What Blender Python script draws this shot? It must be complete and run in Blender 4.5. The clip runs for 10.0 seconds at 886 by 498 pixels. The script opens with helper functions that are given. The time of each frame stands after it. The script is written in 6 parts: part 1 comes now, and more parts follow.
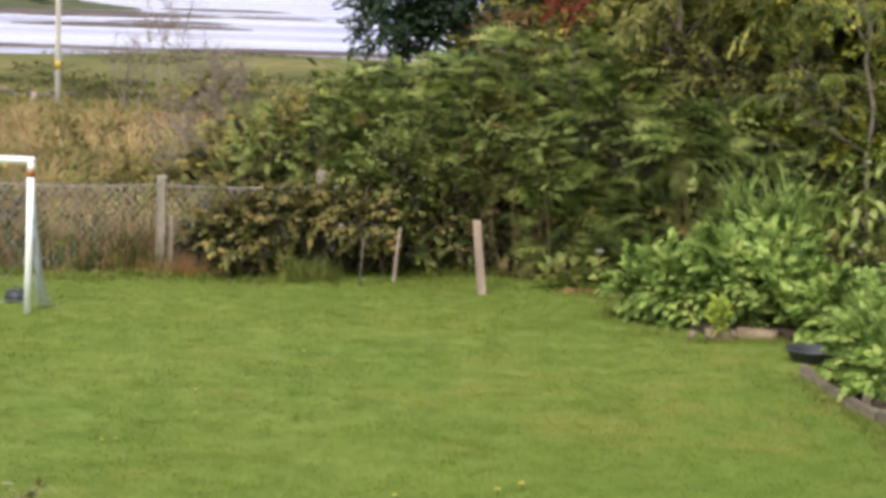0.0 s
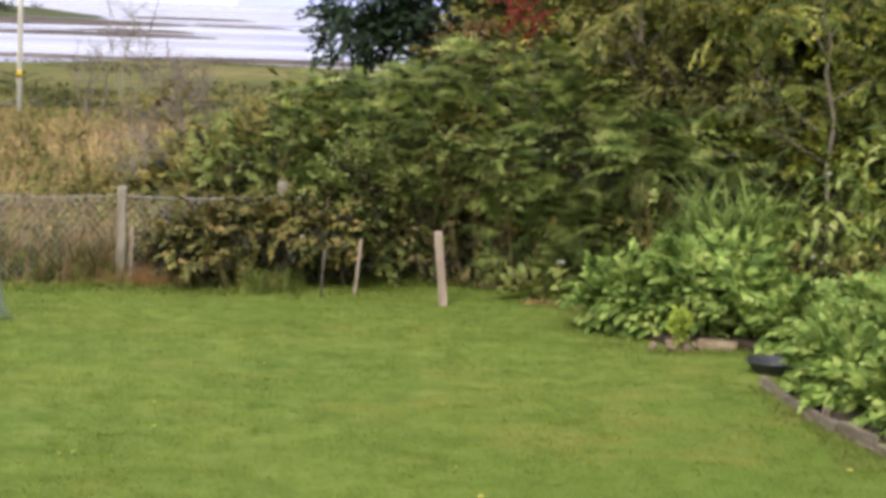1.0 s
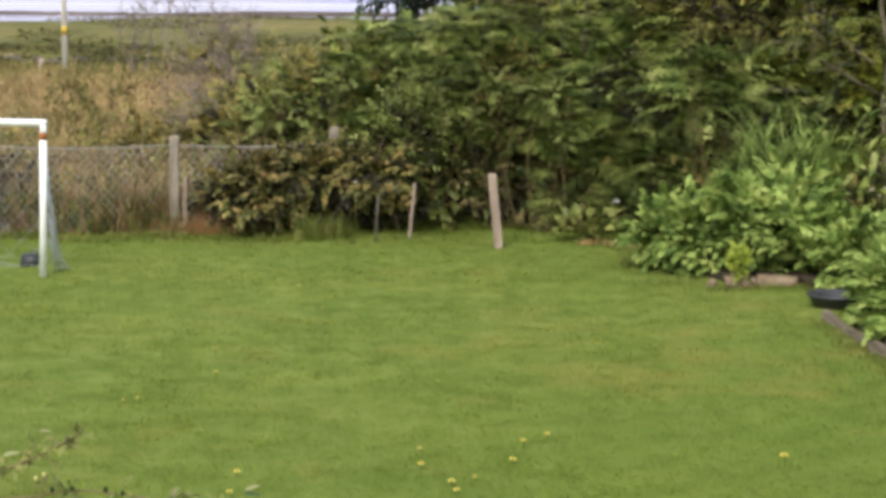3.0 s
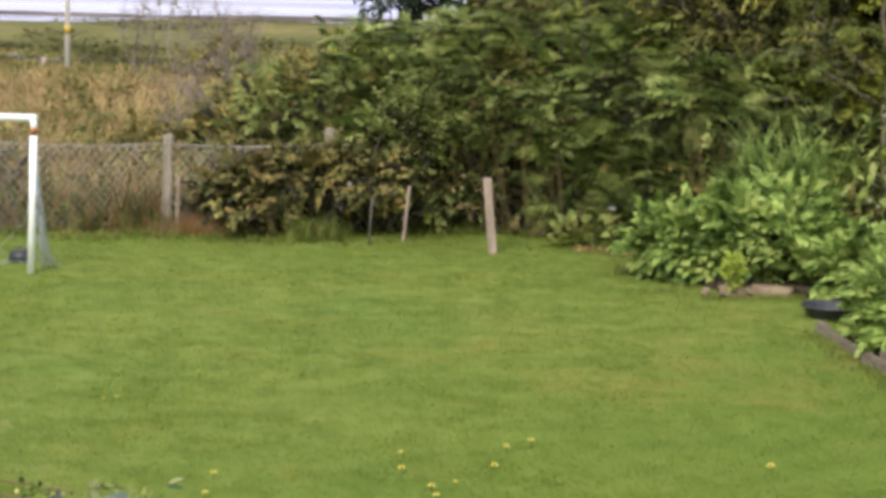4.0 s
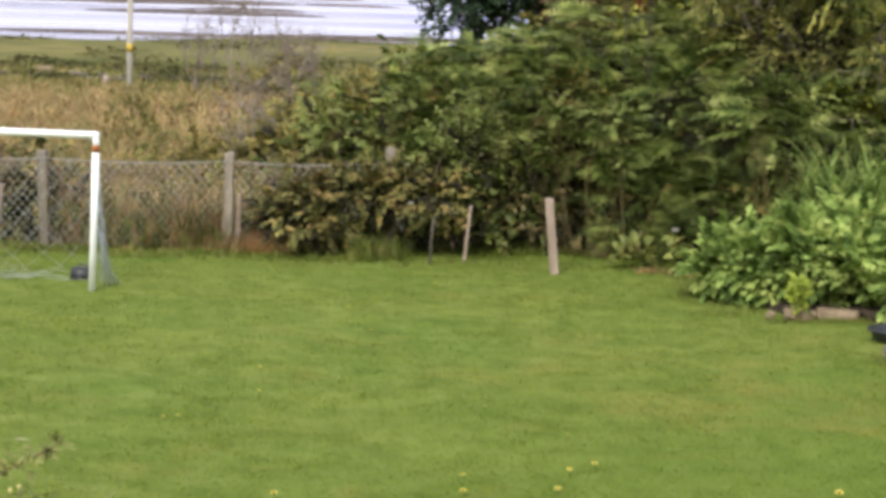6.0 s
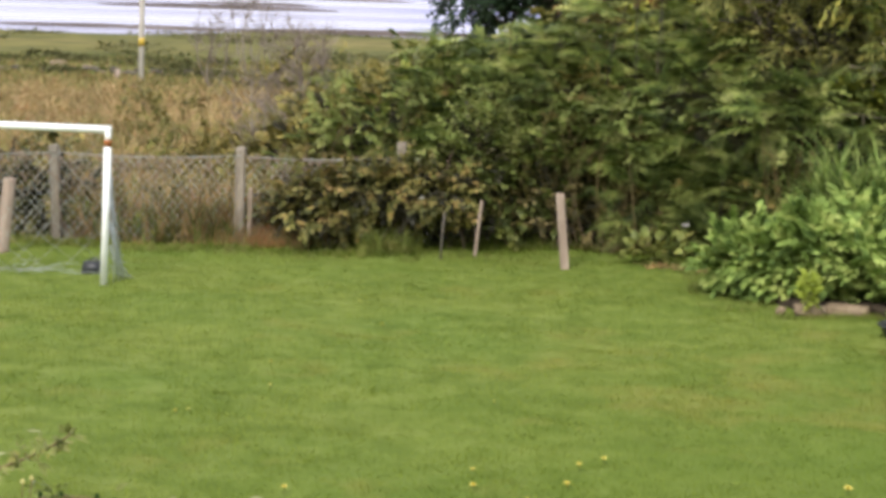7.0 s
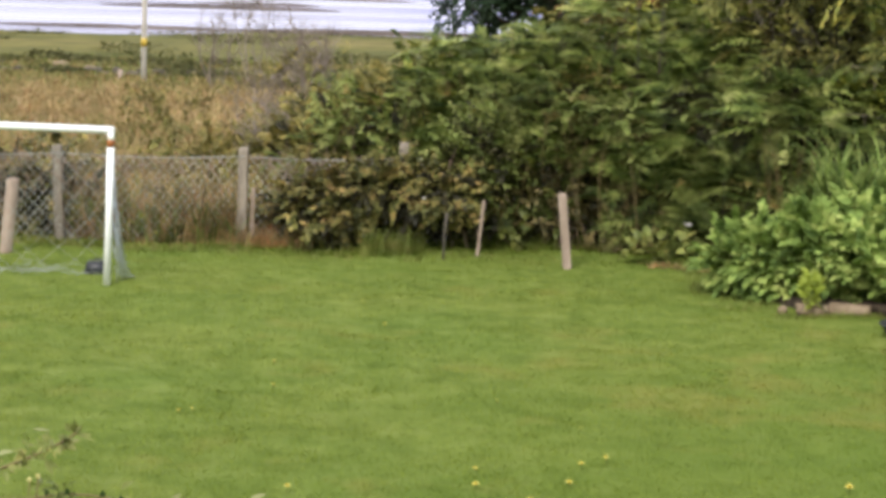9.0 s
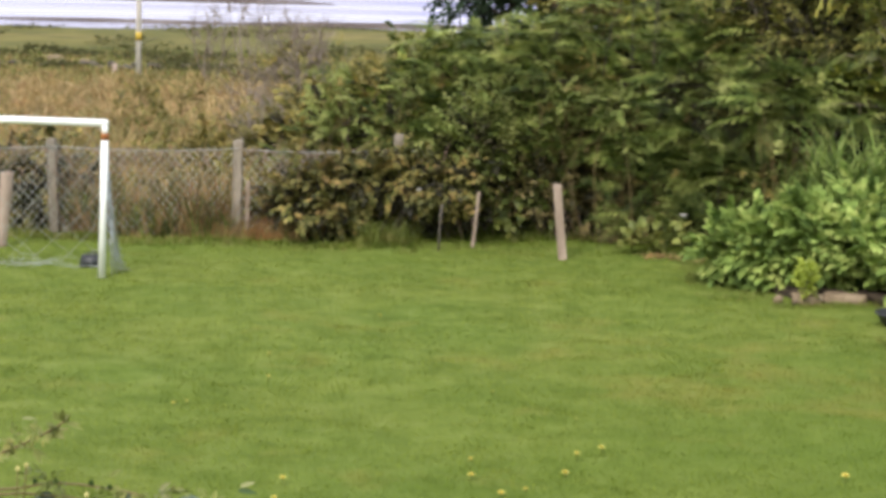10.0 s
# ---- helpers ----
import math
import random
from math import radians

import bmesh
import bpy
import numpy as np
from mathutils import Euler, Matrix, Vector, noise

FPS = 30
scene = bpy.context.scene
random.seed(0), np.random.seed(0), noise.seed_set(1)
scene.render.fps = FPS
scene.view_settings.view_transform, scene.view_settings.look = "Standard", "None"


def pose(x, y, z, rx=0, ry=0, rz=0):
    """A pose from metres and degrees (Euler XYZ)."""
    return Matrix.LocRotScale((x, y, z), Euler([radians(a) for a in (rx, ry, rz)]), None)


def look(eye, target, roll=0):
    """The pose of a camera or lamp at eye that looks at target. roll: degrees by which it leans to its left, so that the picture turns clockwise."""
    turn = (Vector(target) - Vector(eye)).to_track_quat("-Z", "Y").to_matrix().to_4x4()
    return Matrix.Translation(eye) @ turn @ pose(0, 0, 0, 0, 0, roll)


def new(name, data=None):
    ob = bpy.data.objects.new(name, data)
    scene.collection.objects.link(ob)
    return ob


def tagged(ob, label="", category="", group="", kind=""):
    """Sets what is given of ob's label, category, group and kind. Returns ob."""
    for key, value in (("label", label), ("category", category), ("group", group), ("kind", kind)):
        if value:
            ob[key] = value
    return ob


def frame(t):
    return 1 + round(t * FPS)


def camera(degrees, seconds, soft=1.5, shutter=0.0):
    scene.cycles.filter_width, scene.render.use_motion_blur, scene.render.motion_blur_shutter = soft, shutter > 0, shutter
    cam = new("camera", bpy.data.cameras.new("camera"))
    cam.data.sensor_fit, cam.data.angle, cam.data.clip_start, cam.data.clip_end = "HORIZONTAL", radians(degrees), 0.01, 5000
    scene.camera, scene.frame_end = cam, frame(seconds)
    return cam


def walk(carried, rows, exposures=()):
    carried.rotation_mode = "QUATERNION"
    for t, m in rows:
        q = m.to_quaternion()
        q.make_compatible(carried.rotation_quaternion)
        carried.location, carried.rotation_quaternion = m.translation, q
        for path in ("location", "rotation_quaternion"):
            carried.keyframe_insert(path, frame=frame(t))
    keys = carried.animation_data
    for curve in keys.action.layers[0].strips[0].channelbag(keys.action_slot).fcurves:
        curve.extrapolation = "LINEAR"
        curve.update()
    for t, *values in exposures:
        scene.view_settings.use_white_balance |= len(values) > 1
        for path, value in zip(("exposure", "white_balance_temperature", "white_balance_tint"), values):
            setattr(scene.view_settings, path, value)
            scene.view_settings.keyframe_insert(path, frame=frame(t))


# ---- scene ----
FIELD_OF_VIEW = 26.0
cam = camera(FIELD_OF_VIEW, 10.0, soft=4.0)
# seconds, x, y, z, tilt, lean, turn
ROWS = [
    (0.0, -0.054, -0.346, 3.309, 82.612, -1.883, -0.648),
    (0.5, -0.031, -0.282, 3.331, 82.051, -1.925, -1.641),
    (1.0, -0.014, -0.310, 3.335, 82.901, -2.009, -1.688),
    (1.5, -0.019, -0.348, 3.318, 82.969, -2.010, -1.798),
    (2.0, -0.020, -0.355, 3.314, 82.787, -2.107, -1.330),
    (2.5, -0.058, -0.375, 3.323, 82.435, -1.420, 0.204),
    (2.8, -0.082, -0.304, 3.295, 83.315, -1.338, -0.463),
    (3.0, -0.120, -0.235, 3.236, 81.397, -0.521, -0.535),
    (3.2, -0.113, -0.190, 3.222, 80.281, -0.878, -1.119),
    (4.3, 0.031, -0.000, 3.153, 82.209, -1.751, 0.199),
    (4.5, 0.008, 0.031, 3.155, 82.429, -1.718, 0.492),
    (5.0, -0.016, 0.046, 3.158, 82.780, -1.554, 1.011),
    (5.5, 0.008, 0.004, 3.153, 82.674, -1.759, 0.256),
    (6.0, -0.029, 0.075, 3.147, 82.183, -1.727, 1.530),
    (6.2, -0.030, 0.083, 3.153, 81.995, -1.664, 1.651),
    (7.5, -0.019, 0.021, 3.150, 82.024, -1.881, 1.980),
    (8.0, -0.022, 0.035, 3.142, 81.968, -1.696, 1.905),
    (8.5, -0.018, 0.015, 3.155, 81.988, -1.635, 2.124),
    (9.0, -0.020, 0.003, 3.158, 82.010, -1.738, 1.948),
    (9.5, -0.024, 0.013, 3.152, 81.888, -1.572, 1.887),
    (10.0, -0.006, 0.019, 3.143, 81.794, -1.437, 1.800),
]
# the camera's automatic exposure dips while it is tilted down
walk(cam, [(t, pose(*p)) for t, *p in ROWS], [(0.0, 0.92), (1.0, 0.90), (2.0, 0.88), (2.5, 0.85), (3.2, 0.83), (4.3, 0.92), (10.0, 0.92)])

# ---- light: a bright overcast day over the bay ----
world = bpy.data.worlds.new("overcast_sky")
scene.world = world
world.use_nodes = True
wn, wl = world.node_tree.nodes, world.node_tree.links
wn.clear()
sky = wn.new("ShaderNodeTexSky")
sky.sky_type, sky.sun_disc = "NISHITA", False
sky.sun_elevation, sky.sun_rotation = radians(45.5), radians(205.5)
sky.air_density, sky.dust_density, sky.ozone_density = 1.0, 3.0, 1.0
sky_bg = wn.new("ShaderNodeBackground")
sky_bg.inputs["Strength"].default_value = 0.10
wl.new(sky.outputs["Color"], sky_bg.inputs["Color"])
cloud_bg = wn.new("ShaderNodeBackground")
cloud_noise = wn.new("ShaderNodeTexNoise")
cloud_noise.inputs["Scale"].default_value = 2.2
cloud_noise.inputs["Detail"].default_value = 5.0
cloud_ramp = wn.new("ShaderNodeValToRGB")
cloud_ramp.color_ramp.elements[0].position, cloud_ramp.color_ramp.elements[0].color = 0.3, (0.80, 0.84, 0.96, 1)
cloud_ramp.color_ramp.elements[1].position, cloud_ramp.color_ramp.elements[1].color = 0.75, (1.0, 0.99, 1.0, 1)
wl.new(cloud_noise.outputs["Fac"], cloud_ramp.inputs["Fac"])
wl.new(cloud_ramp.outputs["Color"], cloud_bg.inputs["Color"])
cloud_bg.inputs["Strength"].default_value = 0.9
sky_mix = wn.new("ShaderNodeMixShader")
sky_mix.inputs["Fac"].default_value = 0.8
wl.new(sky_bg.outputs[0], sky_mix.inputs[1])
wl.new(cloud_bg.outputs[0], sky_mix.inputs[2])
sky_out = wn.new("ShaderNodeOutputWorld")
wl.new(sky_mix.outputs[0], sky_out.inputs["Surface"])

sun_data = bpy.data.lights.new("sun", "SUN")
sun_data.energy, sun_data.angle, sun_data.color = 1.6, radians(16), (1.0, 0.95, 0.86)
sun = new("sun", sun_data)
sun.matrix_world = look((-11, -5, 26), (0, 18, 0))

# ---- materials ----


def fresh(name):
    m = bpy.data.materials.new(name)
    m.use_nodes = True
    n, l = m.node_tree.nodes, m.node_tree.links
    b = n["Principled BSDF"]
    return m, n, l, b


def ramp(n, stops):
    r = n.new("ShaderNodeValToRGB")
    e = r.color_ramp.elements
    while len(e) < len(stops):
        e.new(0.5)
    for el, (p, c) in zip(e, stops):
        el.position, el.color = p, (*c, 1)
    return r


def noise_node(n, l, scale, detail=4.0, rough=0.55, coords=None):
    t = n.new("ShaderNodeTexNoise")
    t.inputs["Scale"].default_value, t.inputs["Detail"].default_value = scale, detail
    t.inputs["Roughness"].default_value = rough
    if coords is not None:
        l.new(coords, t.inputs["Vector"])
    return t


def mixed(n, l, kind, fac, a, b):
    m = n.new("ShaderNodeMix")
    m.data_type, m.blend_type = "RGBA", kind
    for socket, v in ((m.inputs[0], fac), (m.inputs[6], a), (m.inputs[7], b)):
        if isinstance(v, (int, float)):
            socket.default_value = v
        elif isinstance(v, tuple):
            socket.default_value = (*v, 1)
        else:
            l.new(v, socket)
    return m.outputs[2]


def leaf_material(name, colours, clump=1.2, gloss=0.5, glow=0.25, shift=(0.55, 1.35), single=0.45):
    """Leaves: tones that go by the spray and a little by the leaf, patches of lighter and darker growth, some light let through."""
    m, n, l, b = fresh(name)
    geo = n.new("ShaderNodeNewGeometry")
    k = len(colours)
    tone = ramp(n, [(i / max(1, k - 1), c) for i, c in enumerate(colours)])
    own = n.new("ShaderNodeObjectInfo")
    both = n.new("ShaderNodeMath")
    both.operation = "ADD"
    l.new(geo.outputs["Random Per Island"], both.inputs[0])
    l.new(own.outputs["Random"], both.inputs[1])
    part_of = n.new("ShaderNodeMath")
    part_of.operation = "FRACT"
    l.new(both.outputs[0], part_of.inputs[0])
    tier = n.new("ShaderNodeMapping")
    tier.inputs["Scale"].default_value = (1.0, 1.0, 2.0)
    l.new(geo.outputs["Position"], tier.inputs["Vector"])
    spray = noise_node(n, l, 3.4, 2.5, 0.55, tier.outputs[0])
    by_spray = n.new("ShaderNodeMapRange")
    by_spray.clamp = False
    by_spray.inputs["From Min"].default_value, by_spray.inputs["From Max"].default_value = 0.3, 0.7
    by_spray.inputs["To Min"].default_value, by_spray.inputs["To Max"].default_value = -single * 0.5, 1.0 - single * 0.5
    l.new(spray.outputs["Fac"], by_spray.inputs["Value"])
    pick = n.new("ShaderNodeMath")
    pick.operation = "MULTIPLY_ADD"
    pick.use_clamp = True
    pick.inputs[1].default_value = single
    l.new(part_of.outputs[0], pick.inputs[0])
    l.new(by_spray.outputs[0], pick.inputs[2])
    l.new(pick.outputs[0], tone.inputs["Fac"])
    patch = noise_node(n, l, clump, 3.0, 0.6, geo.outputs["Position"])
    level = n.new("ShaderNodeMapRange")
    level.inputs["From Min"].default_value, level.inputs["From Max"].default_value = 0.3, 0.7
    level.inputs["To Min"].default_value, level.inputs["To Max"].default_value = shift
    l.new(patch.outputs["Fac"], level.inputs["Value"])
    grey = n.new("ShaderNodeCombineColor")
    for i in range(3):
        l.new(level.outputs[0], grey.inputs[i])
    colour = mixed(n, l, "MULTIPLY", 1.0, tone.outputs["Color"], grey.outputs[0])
    l.new(colour, b.inputs["Base Color"])
    b.inputs["Roughness"].default_value = gloss
    b.inputs["Specular IOR Level"].default_value = 0.24
    tr = n.new("ShaderNodeBsdfTranslucent")
    l.new(colour, tr.inputs["Color"])
    mx = n.new("ShaderNodeMixShader")
    mx.inputs["Fac"].default_value = glow
    l.new(b.outputs[0], mx.inputs[1])
    l.new(tr.outputs[0], mx.inputs[2])
    l.new(mx.outputs[0], n["Material Output"].inputs["Surface"])
    return m


def surface(name, colours, scale=6.0, stretch=(1, 1, 1), rough=0.8, metal=0.0, bump=0.4, detail=6.0, spec=0.3):
    """A plain surface with grain: two noises, a relief and a roughness that varies."""
    m, n, l, b = fresh(name)
    tc = n.new("ShaderNodeTexCoord")
    mp = n.new("ShaderNodeMapping")
    mp.inputs["Scale"].default_value = stretch
    l.new(tc.outputs["Object"], mp.inputs["Vector"])
    fine = noise_node(n, l, scale, detail, 0.65, mp.outputs[0])
    wide = noise_node(n, l, scale * 0.17, 3.0, 0.5, mp.outputs[0])
    k = len(colours)
    tone = ramp(n, [(0.25 + 0.5 * i / max(1, k - 1), c) for i, c in enumerate(colours)])
    l.new(fine.outputs["Fac"], tone.inputs["Fac"])
    stain = ramp(n, [(0.35, (0.62, 0.6, 0.56)), (0.65, (1.1, 1.1, 1.1))])
    l.new(wide.outputs["Fac"], stain.inputs["Fac"])
    l.new(mixed(n, l, "MULTIPLY", 0.8, tone.outputs["Color"], stain.outputs["Color"]), b.inputs["Base Color"])
    b.inputs["Roughness"].default_value, b.inputs["Metallic"].default_value = rough, metal
    b.inputs["Specular IOR Level"].default_value = spec
    bp = n.new("ShaderNodeBump")
    bp.inputs["Strength"].default_value, bp.inputs["Distance"].default_value = bump, 0.01
    l.new(fine.outputs["Fac"], bp.inputs["Height"])
    l.new(bp.outputs[0], b.inputs["Normal"])
    return m


def lawn_colour(n, l, geo, lift=1.0):
    """Mown grass: broad patches, small tufts, worn, brownish places, the largest in the middle of the lawn, and a
    foreground painted darker.
    """
    wide = noise_node(n, l, 0.5, 4.0, 0.55, geo.outputs["Position"])
    mid = noise_node(n, l, 1.7, 5.0, 0.6, geo.outputs["Position"])
    worn = noise_node(n, l, 0.8, 5.0, 0.65, geo.outputs["Position"])
    a = ramp(n, [(0.32, (0.121 * lift, 0.168 * lift, 0.0290 * lift)), (0.68, (0.149 * lift, 0.185 * lift, 0.0345 * lift))])
    l.new(wide.outputs["Fac"], a.inputs["Fac"])
    c = ramp(n, [(0.3, (0.80, 0.84, 0.80)), (0.7, (1.10, 1.07, 1.14))])
    l.new(mid.outputs["Fac"], c.inputs["Fac"])
    colour = mixed(n, l, "MULTIPLY", 0.9, a.outputs["Color"], c.outputs["Color"])
    tuft = noise_node(n, l, 3.6, 5.0, 0.62, geo.outputs["Position"])
    tuft_tone = ramp(n, [(0.33, (0.72, 0.77, 0.70)), (0.5, (0.97, 0.98, 0.97)), (0.68, (1.26, 1.19, 1.60))])
    l.new(tuft.outputs["Fac"], tuft_tone.inputs["Fac"])
    colour = mixed(n, l, "MULTIPLY", 0.85, colour, tuft_tone.outputs["Color"])
    # foreground darkening painted into the grass colour, fading out by six metres
    fore_dist = n.new("ShaderNodeVectorMath")
    fore_dist.operation = "DISTANCE"
    fore_dist.inputs[1].default_value = (2.2, 11.2, 0)
    l.new(geo.outputs["Position"], fore_dist.inputs[0])
    fore_dark = n.new("ShaderNodeMapRange")
    fore_dark.inputs["From Min"].default_value, fore_dark.inputs["From Max"].default_value = 0.8, 6.0
    fore_dark.inputs["To Min"].default_value, fore_dark.inputs["To Max"].default_value = 1.0, 0.0
    l.new(fore_dist.outputs["Value"], fore_dark.inputs["Value"])
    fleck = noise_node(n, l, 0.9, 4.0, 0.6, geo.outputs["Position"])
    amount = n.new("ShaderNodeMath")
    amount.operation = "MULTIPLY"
    l.new(fore_dark.outputs[0], amount.inputs[0])
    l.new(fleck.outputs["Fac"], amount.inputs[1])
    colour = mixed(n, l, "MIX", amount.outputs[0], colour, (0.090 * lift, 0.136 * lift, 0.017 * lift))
    away = n.new("ShaderNodeVectorMath")
    away.operation = "DISTANCE"
    away.inputs[1].default_value = (1.9, 15.2, 0)
    l.new(geo.outputs["Position"], away.inputs[0])
    near = n.new("ShaderNodeMapRange")
    near.inputs["From Min"].default_value, near.inputs["From Max"].default_value = 0.4, 3.0
    near.inputs["To Min"].default_value, near.inputs["To Max"].default_value = 0.13, 0.0
    l.new(away.outputs["Value"], near.inputs["Value"])
    total = n.new("ShaderNodeMath")
    total.operation = "ADD"
    l.new(worn.outputs["Fac"], total.inputs[0])
    l.new(near.outputs[0], total.inputs[1])
    d = ramp(n, [(0.58, (0, 0, 0)), (0.78, (0.75, 0.75, 0.75))])
    l.new(total.outputs[0], d.inputs["Fac"])
    return mixed(n, l, "MIX", d.outputs["Color"], colour, (0.197 * lift, 0.183 * lift, 0.044 * lift))


def ground_material():
    m, n, l, b = fresh("ground_turf")
    geo = n.new("ShaderNodeNewGeometry")
    sep = n.new("ShaderNodeSeparateXYZ")
    l.new(geo.outputs["Position"], sep.inputs[0])
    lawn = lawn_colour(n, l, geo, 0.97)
    soil_noise = noise_node(n, l, 1.3, 5.0, 0.6, geo.outputs["Position"])
    rough_turf = ramp(n, [(0.3, (0.07, 0.075, 0.025)), (0.7, (0.17, 0.14, 0.055))])
    l.new(soil_noise.outputs["Fac"], rough_turf.inputs["Fac"])
    marsh_noise = noise_node(n, l, 0.06, 6.0, 0.62, geo.outputs["Position"])
    marsh = ramp(n, [(0.35, (0.096, 0.098, 0.028)), (0.5, (0.136, 0.126, 0.037)), (0.66, (0.185, 0.152, 0.056))])
    l.new(marsh_noise.outputs["Fac"], marsh.inputs["Fac"])
    flat = n.new("ShaderNodeMapping")
    flat.inputs["Scale"].default_value = (0.5, 0.22, 1.0)
    l.new(geo.outputs["Position"], flat.inputs["Vector"])
    streak = noise_node(n, l, 0.9, 6.0, 0.65, flat.outputs[0])
    streak_r = ramp(n, [(0.35, (0.52, 0.60, 0.52)), (0.65, (1.28, 1.2, 1.15))])
    l.new(streak.outputs["Fac"], streak_r.inputs["Fac"])
    marsh_c = mixed(n, l, "MULTIPLY", 0.9, marsh.outputs["Color"], streak_r.outputs["Color"])

    def beyond(a, c):
        r = n.new("ShaderNodeMapRange")
        r.inputs["From Min"].default_value, r.inputs["From Max"].default_value = a, c
        l.new(sep.outputs["Y"], r.inputs["Value"])
        return r.outputs[0]
    colour = mixed(n, l, "MIX", beyond(22.9, 23.4), lawn, rough_turf.outputs["Color"])
    colour = mixed(n, l, "MIX", beyond(48, 60), colour, marsh_c)
    weed = ramp(n, [(0.3, (0.02, 0.014, 0.009)), (0.7, (0.06, 0.045, 0.03))])
    l.new(soil_noise.outputs["Fac"], weed.inputs["Fac"])
    colour = mixed(n, l, "MIX", beyond(135.5, 138.5), colour, weed.outputs["Color"])
    l.new(colour, b.inputs["Base Color"])
    b.inputs["Roughness"].default_value = 0.95
    b.inputs["Specular IOR Level"].default_value = 0.1
    bp = n.new("ShaderNodeBump")
    bp.inputs["Strength"].default_value, bp.inputs["Distance"].default_value = 0.2, 0.03
    l.new(soil_noise.outputs["Fac"], bp.inputs["Height"])
    l.new(bp.outputs[0], b.inputs["Normal"])
    return m


def grass_material(name, lift=1.0, spread=0.5):
    m, n, l, b = fresh(name)
    geo = n.new("ShaderNodeNewGeometry")
    colour = lawn_colour(n, l, geo, lift)
    tone = ramp(n, [(0.0, (1 - spread, 1 - spread, 1 - spread)), (0.9, (1 + spread, 1 + spread * 0.8, 1.0)), (1.0, (1.5, 1.3, 1.3))])
    l.new(geo.outputs["Random Per Island"], tone.inputs["Fac"])
    c = mixed(n, l, "MULTIPLY", 1.0, colour, tone.outputs["Color"])
    l.new(c, b.inputs["Base Color"])
    b.inputs["Roughness"].default_value = 0.7
    b.inputs["Specular IOR Level"].default_value = 0.15
    tr = n.new("ShaderNodeBsdfTranslucent")
    l.new(c, tr.inputs["Color"])
    mx = n.new("ShaderNodeMixShader")
    mx.inputs["Fac"].default_value = 0.5
    l.new(b.outputs[0], mx.inputs[1])
    l.new(tr.outputs[0], mx.inputs[2])
    l.new(mx.outputs[0], n["Material Output"].inputs["Surface"])
    return m


def water_material():
    """Shallow, faintly ruffled sea: a dull lavender body under a soft reflection."""
    m, n, l, b = fresh("sea_water")
    n.remove(b)
    geo = n.new("ShaderNodeNewGeometry")
    mp = n.new("ShaderNodeMapping")
    mp.inputs["Scale"].default_value = (0.25, 1.0, 1.0)
    l.new(geo.outputs["Position"], mp.inputs["Vector"])
    w = noise_node(n, l, 0.022, 3.0, 0.5, mp.outputs[0])
    tint = ramp(n, [(0.35, (0.72, 0.69, 0.78)), (0.5, (0.79, 0.765, 0.84)), (0.62, (0.88, 0.86, 0.92))])
    l.new(w.outputs["Fac"], tint.inputs["Fac"])
    rr = ramp(n, [(0.4, (0.12, 0.12, 0.12)), (0.65, (0.35, 0.35, 0.35))])
    l.new(w.outputs["Fac"], rr.inputs["Fac"])
    gl = n.new("ShaderNodeBsdfGlossy")
    l.new(tint.outputs["Color"], gl.inputs["Color"])
    l.new(rr.outputs["Color"], gl.inputs["Roughness"])
    df = n.new("ShaderNodeBsdfDiffuse")
    df.inputs["Color"].default_value = (0.30, 0.28, 0.37, 1)
    mx = n.new("ShaderNodeMixShader")
    mx.inputs["Fac"].default_value = 0.25
    l.new(gl.outputs[0], mx.inputs[1])
    l.new(df.outputs[0], mx.inputs[2])
    l.new(mx.outputs[0], n["Material Output"].inputs["Surface"])
    return m


def white_pipe_material():
    m, n, l, b = fresh("white_plastic_pipe")
    geo = n.new("ShaderNodeNewGeometry")
    t = noise_node(n, l, 5.0, 6.0, 0.7, geo.outputs["Position"])
    r = ramp(n, [(0.35, (0.87, 0.86, 0.85)), (0.6, (0.96, 0.96, 0.96))])
    l.new(t.outputs["Fac"], r.inputs["Fac"])
    l.new(r.outputs["Color"], b.inputs["Base Color"])
    b.inputs["Roughness"].default_value = 0.38
    return m


GROUND = ground_material()
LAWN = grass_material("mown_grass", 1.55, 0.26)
WATER = water_material()
WHITE_PIPE = white_pipe_material()
RUST = surface("rusty_orange_tape", [(0.30, 0.10, 0.03), (0.5, 0.2, 0.07)], 30, rough=0.7)
CORD = surface("grey_green_cord", [(0.30, 0.31, 0.28), (0.50, 0.50, 0.45)], 40, rough=0.9)
NET = surface("bluish_white_net_cord", [(0.42, 0.46, 0.50), (0.66, 0.69, 0.72)], 40, rough=0.8)
OLD_POST = surface("grey_old_timber", [(0.12, 0.10, 0.08), (0.22, 0.19, 0.155), (0.32, 0.28, 0.235)], 14, (6, 6, 0.6), bump=0.6)
POST = surface("weathered_timber", [(0.19, 0.155, 0.125), (0.33, 0.28, 0.23), (0.45, 0.395, 0.335)], 14, (6, 6, 0.6), bump=0.6)
STAKE = surface("pale_weathered_timber", [(0.25, 0.18, 0.145), (0.37, 0.285, 0.23), (0.47, 0.375, 0.31)], 12, (6, 6, 0.6), bump=0.6)
WIRE = surface("galvanised_wire", [(0.36, 0.365, 0.35), (0.60, 0.60, 0.575)], 20, rough=0.55, metal=0.1)
BARK = surface("grey_bark", [(0.10, 0.082, 0.058), (0.21, 0.175, 0.13), (0.33, 0.285, 0.22)], 10, (3, 3, 0.7), bump=0.8)
DARK_BARK = surface("dark_bark", [(0.04, 0.033, 0.025), (0.12, 0.10, 0.08)], 12, (3, 3, 0.7), bump=0.8)
DEAD = surface("dead_grey_twigs", [(0.18, 0.145, 0.12), (0.37, 0.31, 0.26)], 10, rough=0.9)
